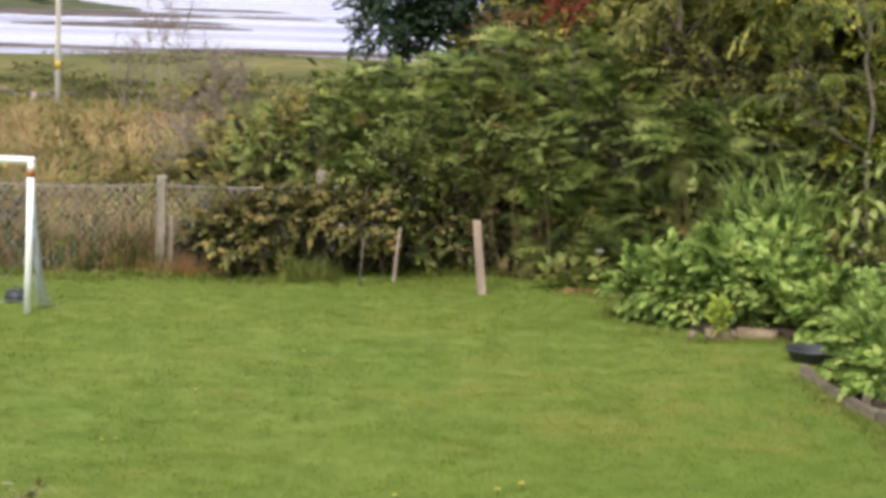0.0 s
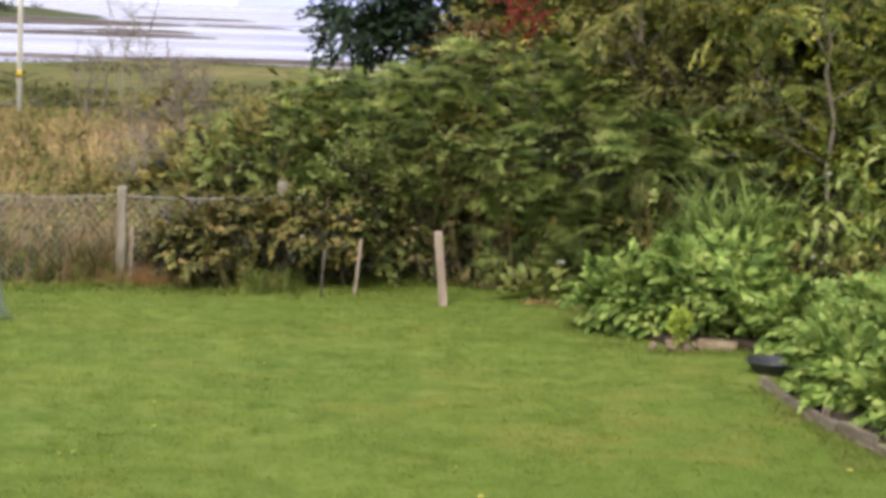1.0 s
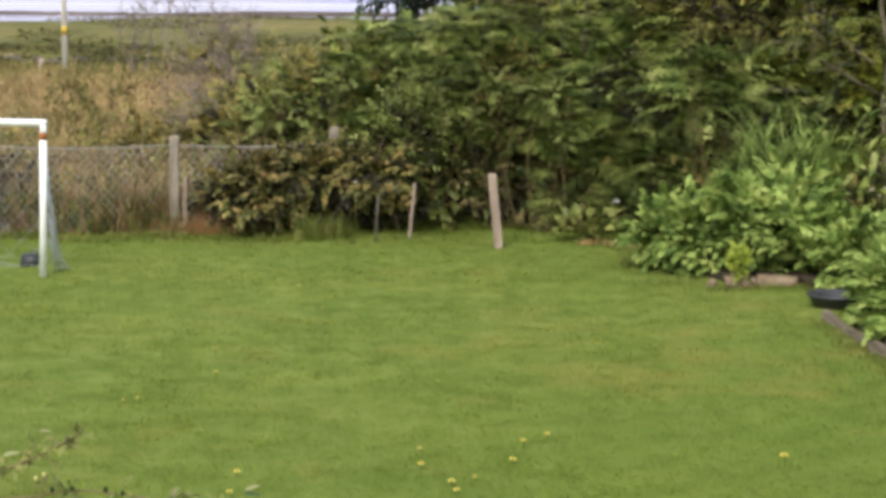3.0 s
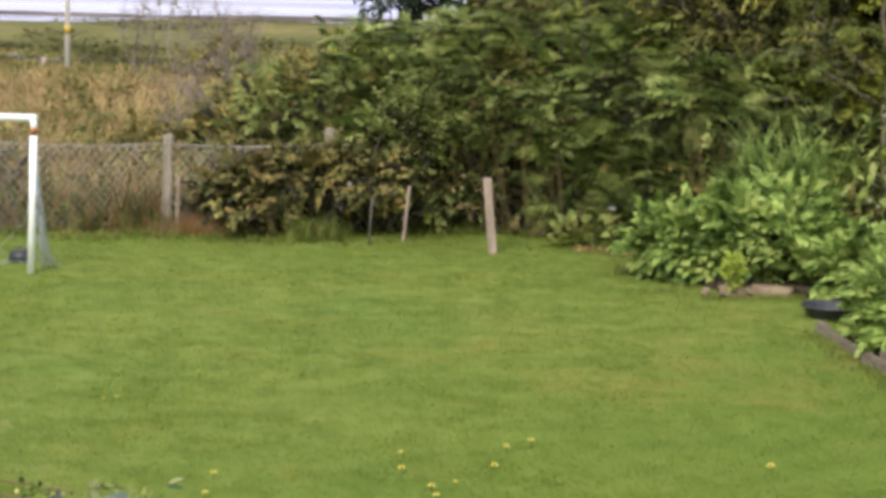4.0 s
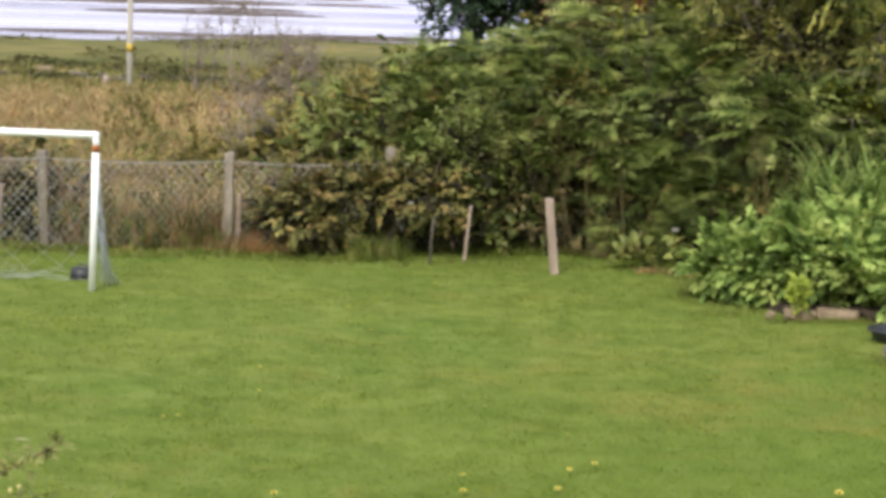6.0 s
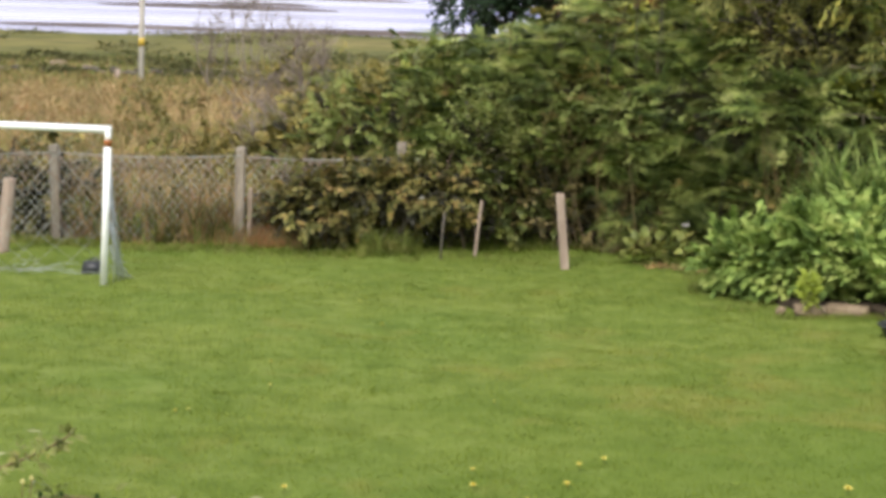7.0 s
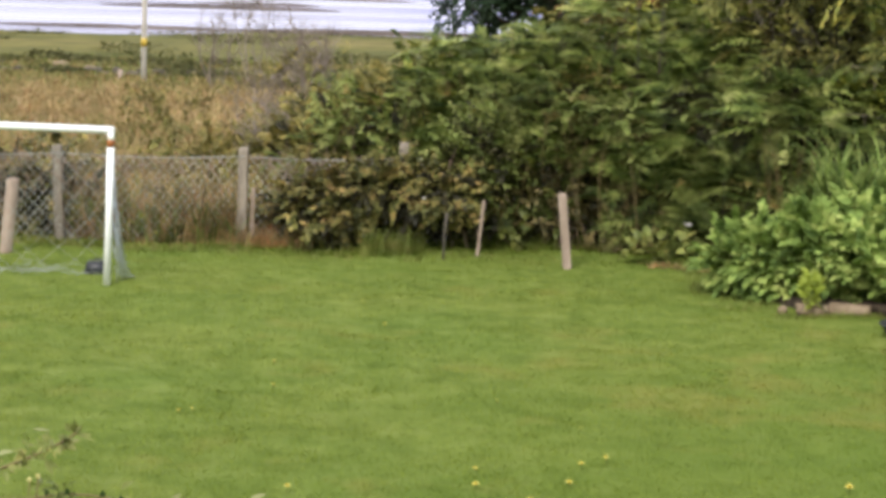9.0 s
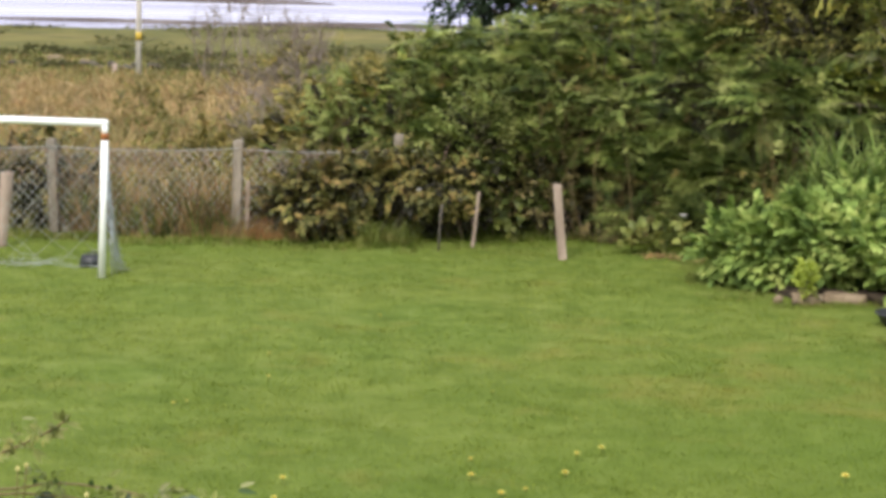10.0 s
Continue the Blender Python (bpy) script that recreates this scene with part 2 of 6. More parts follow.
DRY_VINE = surface("dry_vine_stems", [(0.20, 0.13, 0.095), (0.38, 0.28, 0.215)], 18, rough=0.9)
RED_STEM = surface("reddish_stem", [(0.12, 0.085, 0.035), (0.19, 0.14, 0.06), (0.21, 0.19, 0.075)], 25, rough=0.6)
BLACK_PLASTIC = surface("black_plastic", [(0.018, 0.02, 0.024), (0.045, 0.048, 0.055)], 18, rough=0.45, bump=0.15, spec=0.5)
STONE = surface("pale_lichened_stone", [(0.141, 0.102, 0.066), (0.282, 0.212, 0.142), (0.414, 0.326, 0.231)], 9, rough=0.95, bump=0.9)
FIELD_STONE = surface("grey_field_stone", [(0.05, 0.043, 0.033), (0.12, 0.102, 0.080), (0.24, 0.205, 0.165)], 3, rough=0.95, bump=0.9)
PLANK = surface("weathered_sleeper", [(0.085, 0.068, 0.050), (0.19, 0.155, 0.118), (0.34, 0.285, 0.22)], 9, (0.5, 5, 5), rough=0.9, bump=0.8)
POLE = surface("creosoted_pole", [(0.60, 0.56, 0.50), (0.80, 0.76, 0.70)], 8, (4, 4, 0.4), bump=0.5)
YELLOW_BAND = surface("yellow_marker", [(0.62, 0.42, 0.05), (0.75, 0.55, 0.10)], 8, rough=0.5)
ROD = surface("rusty_steel_rod", [(0.09, 0.075, 0.065), (0.20, 0.18, 0.16)], 25, rough=0.9, spec=0.1)
# distance haze painted into the hill as a pale blue base colour
HILL = surface("haze_tinted_hill", [(0.40, 0.44, 0.72), (0.46, 0.5, 0.78)], 0.002, rough=1.0, bump=0.0, spec=0.0)
MUD = surface("seaweed_mud", [(0.06, 0.045, 0.04), (0.12, 0.095, 0.085), (0.2, 0.165, 0.15)], 0.12, rough=0.95, spec=0.1)
SPIT_TURF = surface("shore_turf", [(0.07, 0.09, 0.04), (0.15, 0.15, 0.08)], 0.1, rough=1.0, spec=0.1)
SLATE = surface("dark_slate", [(0.05, 0.055, 0.06), (0.12, 0.125, 0.13)], 5, rough=0.8, bump=0.4)
SOIL = surface("dark_soil", [(0.025, 0.018, 0.012), (0.08, 0.06, 0.04)], 14, rough=1.0, bump=1.0)
DANDELION = surface("yellow_petals", [(0.80, 0.66, 0.10), (0.88, 0.80, 0.26)], 60, rough=0.7, bump=0.2)
WHITE_PETAL = leaf_material("pale_petals", [(0.55, 0.5, 0.46), (0.75, 0.72, 0.7)], glow=0.3, shift=(0.85, 1.1))

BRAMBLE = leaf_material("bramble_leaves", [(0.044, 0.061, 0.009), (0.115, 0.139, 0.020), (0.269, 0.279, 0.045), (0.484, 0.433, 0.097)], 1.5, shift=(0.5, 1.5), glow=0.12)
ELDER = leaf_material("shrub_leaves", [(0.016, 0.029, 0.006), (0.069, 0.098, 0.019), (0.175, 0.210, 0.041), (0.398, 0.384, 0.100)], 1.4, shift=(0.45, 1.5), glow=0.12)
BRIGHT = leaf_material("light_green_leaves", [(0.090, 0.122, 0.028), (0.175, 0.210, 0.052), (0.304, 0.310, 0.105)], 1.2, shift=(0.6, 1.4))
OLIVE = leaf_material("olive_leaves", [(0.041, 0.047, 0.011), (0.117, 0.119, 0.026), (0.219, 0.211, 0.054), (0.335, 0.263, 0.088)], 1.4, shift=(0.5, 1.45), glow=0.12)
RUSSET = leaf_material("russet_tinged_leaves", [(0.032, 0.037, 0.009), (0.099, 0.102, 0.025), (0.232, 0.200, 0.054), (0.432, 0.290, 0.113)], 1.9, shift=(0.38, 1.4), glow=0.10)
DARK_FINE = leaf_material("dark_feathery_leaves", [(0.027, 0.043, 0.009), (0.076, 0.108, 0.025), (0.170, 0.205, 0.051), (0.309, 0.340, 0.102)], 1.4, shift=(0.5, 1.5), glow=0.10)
CONIFER = leaf_material("dark_tree_leaves", [(0.014, 0.030, 0.016), (0.026, 0.05, 0.022), (0.05, 0.082, 0.036)], 0.6)
ROWAN = leaf_material("yellowing_rowan_leaves", [(0.036, 0.054, 0.013), (0.092, 0.120, 0.023), (0.180, 0.192, 0.040), (0.36, 0.305, 0.066)], 1.6, shift=(0.5, 1.4), glow=0.15)
FAR_LEAF = leaf_material("far_tree_leaves", [(0.040, 0.056, 0.034), (0.06, 0.08, 0.045), (0.085, 0.105, 0.06)], 0.3)
RED_LEAF = leaf_material("red_leaves", [(0.13, 0.016, 0.012), (0.23, 0.035, 0.024), (0.30, 0.075, 0.042)], 1.5)
RUST_LEAF = leaf_material("rusty_leaves", [(0.14, 0.07, 0.03), (0.2, 0.12, 0.045), (0.16, 0.15, 0.05)], 1.5)
POTATO = leaf_material("potato_leaves", [(0.071, 0.119, 0.026), (0.218, 0.308, 0.069), (0.418, 0.479, 0.142)], 2.0, gloss=0.75, glow=0.22, shift=(0.75, 1.2))
LIME = leaf_material("lime_leaves", [(0.058, 0.093, 0.017), (0.139, 0.190, 0.034), (0.278, 0.321, 0.076), (0.408, 0.413, 0.152)], 2.0, shift=(0.55, 1.2), glow=0.18)
LIME_BRIGHT = leaf_material("yellow_green_leaves", [(0.36, 0.43, 0.07), (0.46, 0.52, 0.10)], 3.0, shift=(0.9, 1.15), glow=0.3)
SWORD = leaf_material("sword_leaves", [(0.075, 0.130, 0.026), (0.185, 0.265, 0.058), (0.36, 0.42, 0.13)], 2.2, glow=0.25)
TALL_GRASS = leaf_material("tall_dry_grass", [(0.100, 0.120, 0.030), (0.165, 0.160, 0.045), (0.31, 0.235, 0.085), (0.50, 0.375, 0.17), (0.34, 0.16, 0.075)], 1.4, gloss=0.7, glow=0.35, shift=(0.35, 1.4), single=0.8)
TUSSOCK = leaf_material("straw_tussock_grass", [(0.162, 0.147, 0.048), (0.314, 0.228, 0.085), (0.475, 0.342, 0.157), (0.589, 0.446, 0.228), (0.361, 0.180, 0.090)], 1.7, gloss=0.7, glow=0.35, shift=(0.35, 1.5), single=0.8)
GREEN_GRASS = leaf_material("rank_green_grass", [(0.130, 0.165, 0.032), (0.194, 0.225, 0.050), (0.292, 0.260, 0.085)], 1.4, gloss=0.6, glow=0.35, shift=(0.7, 1.25))
REED = leaf_material("reddish_dry_stalks", [(0.110, 0.105, 0.036), (0.255, 0.195, 0.080), (0.50, 0.36, 0.175), (0.46, 0.22, 0.115)], 2.2, gloss=0.7, glow=0.35, shift=(0.4, 1.6), single=0.85)
MARSH_SCRUB = leaf_material("far_scrub_leaves", [(0.071, 0.079, 0.030), (0.121, 0.124, 0.047), (0.190, 0.172, 0.072)], 0.3, gloss=0.8)
# dark tone that paints the shade inside the shrubs
GAP_DARK = leaf_material("dark_gap_leaves", [(0.013, 0.013, 0.006), (0.025, 0.023, 0.009), (0.043, 0.037, 0.014)], 2.0, glow=0.05)
# leaf colour kept dark to paint the shade of the hedge's hollow
HOLLOW_DARK = leaf_material("dark_hollow_leaves", [(0.038, 0.053, 0.013), (0.084, 0.100, 0.020), (0.166, 0.171, 0.035)], 1.4, glow=0.05)
DARK_OLIVE = leaf_material("brownish_olive_leaves", [(0.042, 0.040, 0.015), (0.135, 0.113, 0.040), (0.270, 0.205, 0.085)], 1.4, glow=0.10)
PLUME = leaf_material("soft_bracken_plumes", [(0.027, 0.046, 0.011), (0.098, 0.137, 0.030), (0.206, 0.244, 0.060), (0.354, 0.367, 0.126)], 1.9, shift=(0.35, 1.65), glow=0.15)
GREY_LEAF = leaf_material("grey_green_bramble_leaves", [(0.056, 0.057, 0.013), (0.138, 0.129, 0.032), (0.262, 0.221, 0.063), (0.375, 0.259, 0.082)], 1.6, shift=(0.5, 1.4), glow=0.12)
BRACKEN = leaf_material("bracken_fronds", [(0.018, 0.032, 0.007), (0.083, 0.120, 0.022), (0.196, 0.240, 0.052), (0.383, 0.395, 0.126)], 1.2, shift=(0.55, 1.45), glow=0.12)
ROSE = leaf_material("grey_green_rose_leaves", [(0.138, 0.170, 0.043), (0.213, 0.237, 0.062), (0.356, 0.319, 0.094)], 8.0, gloss=0.4, glow=0.2, shift=(0.6, 1.2))
PALE_ROSE = leaf_material("pale_rose_leaves", [(0.23, 0.232, 0.096), (0.306, 0.323, 0.144)], 8.0, shift=(0.8, 1.2))
BLUE_LEAF = leaf_material("grey_blue_rose_leaves", [(0.075, 0.11, 0.07), (0.11, 0.145, 0.10), (0.15, 0.18, 0.13)], 8.0, gloss=0.4, glow=0.15, shift=(0.8, 1.2))
BUD = surface("rose_bud", [(0.46, 0.42, 0.13), (0.62, 0.56, 0.26)], 60, rough=0.6, bump=0.1)

# ---- mesh helpers ----
rng = np.random.default_rng(7)


def array_mesh(name, V, F, material, smooth=False):
    """A mesh from arrays of corners and of faces that all have the same number of corners."""
    me = bpy.data.meshes.new(name)
    V, F = np.asarray(V, dtype=np.float32), np.asarray(F, dtype=np.int32)
    k = F.shape[1]
    me.vertices.add(len(V))
    me.vertices.foreach_set("co", V.ravel())
    me.loops.add(F.size)
    me.loops.foreach_set("vertex_index", F.ravel())
    me.polygons.add(len(F))
    me.polygons.foreach_set("loop_start", np.arange(len(F), dtype=np.int32) * k)
    me.polygons.foreach_set("loop_total", np.full(len(F), k, dtype=np.int32))
    if smooth:
        me.polygons.foreach_set("use_smooth", np.ones(len(F), dtype=bool))
    me.materials.append(material)
    me.update(calc_edges=True)
    return me


def array_part(name, V, F, material, parent=None, label="", smooth=False):
    ob = new(name, array_mesh(name, V, F, material, smooth))
    if parent is not None:
        ob.parent = parent
    if label:
        ob["label"] = label
    return ob


def part(name, bm, material, parent=None, label="", smooth=True):
    me = bpy.data.meshes.new(name)
    bm.to_mesh(me)
    bm.free()
    me.materials.append(material)
    if smooth:
        me.polygons.foreach_set("use_smooth", np.ones(len(me.polygons), dtype=bool))
    ob = new(name, me)
    if parent is not None:
        ob.parent = parent
    if label:
        ob["label"] = label
    return ob


def thing(name, at, label, category, group="", kind=""):
    ob = new(name)
    ob.location = at
    ob.empty_display_size = 0.1
    return tagged(ob, label, category, group, kind)


def unit(v):
    v = np.asarray(v, dtype=float)
    return v / (np.linalg.norm(v, axis=-1, keepdims=True) + 1e-9)


def tubes(lines, sides=5):
    """Joined tubes along lines of (points, radii)."""
    VV, FF, base = [], [], 0
    for pts, rad in lines:
        pts = np.asarray(pts, dtype=float)
        rad = np.broadcast_to(np.asarray(rad, dtype=float), (len(pts),))
        d = unit(np.gradient(pts, axis=0))
        ref = np.where(np.abs(d[:, 2:3]) > 0.9, np.array([[1.0, 0, 0]]), np.array([[0, 0, 1.0]]))
        u = unit(np.cross(d, ref))
        w = np.cross(d, u)
        a = np.arange(sides) / sides * 2 * math.pi
        ring = pts[:, None] + rad[:, None, None] * (np.cos(a)[None, :, None] * u[:, None] + np.sin(a)[None, :, None] * w[:, None])
        n = len(pts)
        VV.append(ring.reshape(-1, 3))
        i, j = np.meshgrid(np.arange(n - 1), np.arange(sides), indexing="ij")
        q = np.stack([i * sides + j, i * sides + (j + 1) % sides, (i + 1) * sides + (j + 1) % sides, (i + 1) * sides + j], -1).reshape(-1, 4)
        FF.append(q + base)
        VV.append(pts[[0, -1]])
        j = np.arange(sides)
        c0, c1, last = base + n * sides, base + n * sides + 1, base + (n - 1) * sides
        FF.append(np.stack([np.full(sides, c0), base + (j + 1) % sides, base + j, np.full(sides, c0)], -1)[:, [0, 1, 2, 2]])
        FF.append(np.stack([np.full(sides, c1), last + j, last + (j + 1) % sides, last + (j + 1) % sides], -1))
        base += n * sides + 2
    V, F = np.concatenate(VV), np.concatenate(FF)
    tri = np.concatenate([F[:, [0, 1, 2]], F[:, [0, 2, 3]]])
    keep = (tri[:, 0] != tri[:, 1]) & (tri[:, 1] != tri[:, 2]) & (tri[:, 0] != tri[:, 2])
    return V, tri[keep]


def leaf(length, width, fold=0.15, droop=0.15):
    """A small leaf folded along its rib."""
    V = np.array([(0, 0, 0), (-width / 2, 0.45 * length, fold * width), (width / 2, 0.45 * length, fold * width), (0, length, -droop * length)])
    return V, np.array([(0, 2, 3), (0, 3, 1)])


def broad_leaf(length, width, fold=0.15, droop=0.2):
    """A larger ovate leaf, cupped along its rib, with a drooping tip."""
    rows = ((0.0, 0.0), (0.18, 0.72), (0.45, 1.0), (0.75, 0.62), (1.0, 0.0))
    V = [(0, 0, 0)]
    for q, w in rows[1:-1]:
        z = -droop * length * q * q
        V += [(-w * width / 2, length * q, z + fold * width * w), (0, length * q, z), (w * width / 2, length * q, z + fold * width * w)]
    V.append((0, length, -droop * length))
    F = [(0, 2, 1), (0, 3, 2)]
    for k in (1, 4):
        F += [(k, k + 1, k + 4), (k, k + 4, k + 3), (k + 1, k + 2, k + 5), (k + 1, k + 5, k + 4)]
    F += [(7, 8, 10), (8, 9, 10)]
    return np.array(V, dtype=float), np.array(F)


def joined(pieces):
    VV, FF, base = [], [], 0
    for V, F in pieces:
        VV.append(V)
        FF.append(F + base)
        base += len(V)
    return np.concatenate(VV), np.concatenate(FF)


def placed(shape, m):
    V, F = shape
    m = np.array(m)
    return V @ m[:3, :3].T + m[:3, 3], F


def pinnate(pairs, length, leaflet, width, jitter=0.25, r=random.Random(3), leaf=leaf):
    """A leaf of many leaflets in pairs along a drooping rib, along +y."""
    out = []
    for i in range(pairs):
        s = (i + 0.7) / (pairs + 0.3)
        y, z = length * s, -0.22 * length * s * s
        k = 0.75 + 0.5 * math.sin(math.pi * min(1, s * 0.9))
        for side in (-1, 1):
            m = pose(0, y, z, -12 + r.uniform(-25, 25) * jitter * 2, side * 18 + r.uniform(-30, 30) * jitter, -side * (58 - 22 * s) + r.uniform(-15, 15))
            out.append(placed(leaf(leaflet * k * r.uniform(0.8, 1.15), width * k), m))
    out.append(placed(leaf(leaflet * 1.1, width), pose(0, length, -0.22 * length, -15, 0, 0)))
    return joined(out)


def trefoil(size, width, count=3, r=random.Random(5)):
    out = []
    for i in range(count):
        a = (i - (count - 1) / 2) * (150 / count)
        out.append(placed(leaf(size * (1.1 if i == count // 2 else 0.9) * r.uniform(0.9, 1.1), size * width), pose(0, size * 0.35, 0, -10 + r.uniform(-18, 18), r.uniform(-20, 20), a)))
    return joined(out)


def sprig(leaves, length, size, width, r=random.Random(9)):
    """A shoot along +y with single leaves set round it."""
    out = []
    for i in range(leaves):
        s = (i + 1) / leaves
        out.append(placed(leaf(size * r.uniform(0.75, 1.2), size * width, 0.12, 0.2), pose(0, length * s, 0.06 * length * s, r.uniform(-25, 30), r.uniform(-35, 35), 75 * (-1) ** i * (1.1 - 0.7 * s) + r.uniform(-20, 20))))
    return joined(out)


def bases(direction, up_hint):
    """Turns whose y axis is the direction and whose z axis leans to the hint."""
    y = unit(direction)
    x = unit(np.cross(y, up_hint))
    z = np.cross(x, y)
    return np.stack([x, y, z], axis=-1)


def scattered(shapes, P, R, S):
    """Copies of the shapes at places P, turns R and sizes S, in one pair of arrays."""
    VV, FF, base = [], [], 0
    pick = rng.integers(0, len(shapes), len(P))
    for k, (V, F) in enumerate(shapes):
        i = np.nonzero(pick == k)[0]
        if not len(i):
            continue
        W = np.einsum("nij,vj->nvi", R[i], V) * S[i][:, None, None] + P[i][:, None]
        VV.append(W.reshape(-1, 3))
        FF.append((F[None] + (np.arange(len(i)) * len(V))[:, None, None]).reshape(-1, F.shape[1]) + base)
        base += W.shape[0] * W.shape[1]
    return np.concatenate(VV), np.concatenate(FF)


def lobes_cloud(lobes, count, floor=0.05, shell=(0.5, 1.08), rough=0.34, gaps=0.0):
    """Places and outward ways in the outer part of a heap of ellipsoids, with an uneven outline."""
    L = np.array(lobes, dtype=float)
    vol = (L[:, 3] * L[:, 4] + L[:, 4] * L[:, 5] + L[:, 3] * L[:, 5])
    idx = rng.choice(len(L), count, p=vol / vol.sum())
    d = unit(rng.normal(size=(count, 3)))
    k = shell[0] + (shell[1] - shell[0]) * rng.random(count) ** 0.6
    bump = np.array([noise.noise(Vector((v[0] * 2.3 + i * 3.1, v[1] * 2.3, v[2] * 2.3))) for v, i in zip(d, idx)])
    fine = np.array([noise.noise(Vector((v[0] * 6.0 + i * 1.7, v[1] * 6.0, v[2] * 6.0))) for v, i in zip(d, idx)])
    k = k * (1 + rough * bump + 0.6 * rough * fine)
    r = L[idx, 3:6]
    P = L[idx, :3] + d * r * k[:, None]
    n = unit(d / r)
    ok = P[:, 2] > floor
    inside = np.zeros(count, dtype=bool)
    for j in range(len(L)):
        q = ((P - L[j, :3]) / L[j, 3:6])
        inside |= (np.sum(q * q, axis=1) < 0.28) & (idx != j)
    ok &= ~inside
    if gaps:
        clump = np.array([noise.noise(Vector(p) * 3.1) + 0.5 * noise.noise(Vector(p) * 7.0) for p in P])
        ok &= (clump > gaps - 0.45) | (k < 0.72)
    return P[ok], n[ok]


def foliage(name, lobes, count, shapes, material, parent, size=(0.75, 1.25), lift=0.35, wild=0.6, floor=0.05, label="", shell=(0.5, 1.08), rough=0.34, gaps=0.0):
    """Leaf sprays over a heap of lobes. Places are relative to the parent."""
    P, n = lobes_cloud(lobes, int(count * (1 + gaps)), floor, shell, rough, gaps)
    way = unit(n + np.array([0, 0, lift]) + wild * rng.normal(size=n.shape))
    hint = unit(n * 0.45 + np.array([0, 0, 1.0]) + 0.3 * rng.normal(size=n.shape))
    R = bases(way, hint)
    S = rng.uniform(size[0], size[1], len(P))
    V, F = scattered(shapes, P, R, S)
    return array_part(name, V, F, material, parent, label)


def leaf_parts(name, meshes, P, R, S, parent):
    """Single leaves as objects of their own that share a few meshes."""
    out = []
    for k in range(len(P)):
        ob = new(name, meshes[k % len(meshes)])
        ob.parent = parent
        m = Matrix.Diagonal((S[k], S[k], S[k], 1))
        turn = Matrix([list(map(float, row)) for row in R[k]]).to_4x4()
        ob.matrix_local = Matrix.Translation(Vector([float(v) for v in P[k]])) @ turn @ m
        out.append(ob)
    return out


def single_leaves(name, lobes, count, meshes, parent, size, lift=0.1, wild=0.45, floor=0.03, gaps=0.22, shell=(0.5, 1.08)):
    P, n = lobes_cloud(lobes, int(count * (1 + gaps)), floor, shell, 0.34, gaps)
    way = unit(n + np.array([0, 0, lift]) + wild * rng.normal(size=n.shape))
    hint = unit(n * 0.45 + np.array([0, 0, 1.0]) + 0.3 * rng.normal(size=n.shape))
    return leaf_parts(name, meshes, P, bases(way, hint), rng.uniform(size[0], size[1], len(P)), parent)


def limb(a, b, bend=0.15, n=6, r=random.Random(21)):
    a, b = np.array(a, dtype=float), np.array(b, dtype=float)
    side = np.array([r.uniform(-1, 1), r.uniform(-1, 1), r.uniform(-0.3, 0.6)]) * bend * np.linalg.norm(b - a)
    s = np.linspace(0, 1, n)[:, None]
    return a + (b - a) * s + side * (s * (1 - s) * 4) * 0.6


def stems_for(lobes, count, thick, material, parent, name="branchwork", spread=0.25, r=random.Random(31)):
    lines = []
    for i in range(count):
        L = lobes[i % len(lobes)]
        foot = (L[0] * 0.5 + r.uniform(-spread, spread), L[1] * 0.5 + r.uniform(-spread, spread), 0)
        tip = (L[0] + r.uniform(-0.75, 0.75) * L[3], L[1] + r.uniform(-0.75, 0.75) * L[4], L[2] + r.uniform(0.1, 0.85) * L[5])
        pts = limb(foot, tip, 0.25, 7, r)
        lines.append((pts, np.linspace(thick, thick * 0.25, 7)))
        for k in range(3):
            s = r.randint(3, 5)
            end = pts[s] + np.array([r.uniform(-0.5, 0.5) * L[3], r.uniform(-0.5, 0.5) * L[4], r.uniform(0, 0.5) * L[5]])
            lines.append((limb(pts[s], end, 0.2, 4, r), np.linspace(thick * 0.5, thick * 0.12, 4)))
    V, F = tubes(lines, 4)
    return array_part(name, V, F, material, parent)


PIN_ROWAN = [pinnate(6, 0.17, 0.055, 0.020, r=random.Random(20 + i)) for i in range(3)]
TRE = [trefoil(0.075, 0.72, r=random.Random(30 + i)) for i in range(3)]
SPRIG = [sprig(8, 0.26, 0.075, 0.5, r=random.Random(40 + i)) for i in range(3)]
SPRIG_SMALL = [sprig(9, 0.20, 0.05, 0.55, r=random.Random(50 + i)) for i in range(3)]
POTATO_LEAF = [pinnate(3, 0.14, 0.072, 0.052, 0.6, r=random.Random(70 + i), leaf=broad_leaf) for i in range(4)]


def bough(sprays, length, count, droop=0.25, size=1.0, r=random.Random(1)):
    """An arching branch end along +y with sprays fanned to both sides and laid in a tier."""
    out = []
    for i in range(count):
        q = (i + 0.6) / count
        y, z = length * q, length * (0.22 * q - droop * q * q * 1.6)
        m = pose(r.uniform(-0.03, 0.03), y, z, -25 * q + r.uniform(-18, 18), r.uniform(-25, 25), (-1) ** i * (62 - 40 * q) + r.uniform(-18, 18))
        out.append(placed(r.choice(sprays), m @ Matrix.Diagonal([size * r.uniform(0.75, 1.15)] * 3 + [1])))
    return joined(out)


BIG_PIN = [pinnate(3, 0.15, 0.105, 0.052, r=random.Random(100 + i)) for i in range(3)]
BIG_TRE = [trefoil(0.10, 0.68, r=random.Random(110 + i)) for i in range(3)]
BOUGH_ELDER = [bough(BIG_PIN, 0.5, 7, r=random.Random(120 + i)) for i in range(5)]
BOUGH_BRAMBLE = [bough(BIG_TRE, 0.5, 9, 0.3, r=random.Random(130 + i)) for i in range(5)]
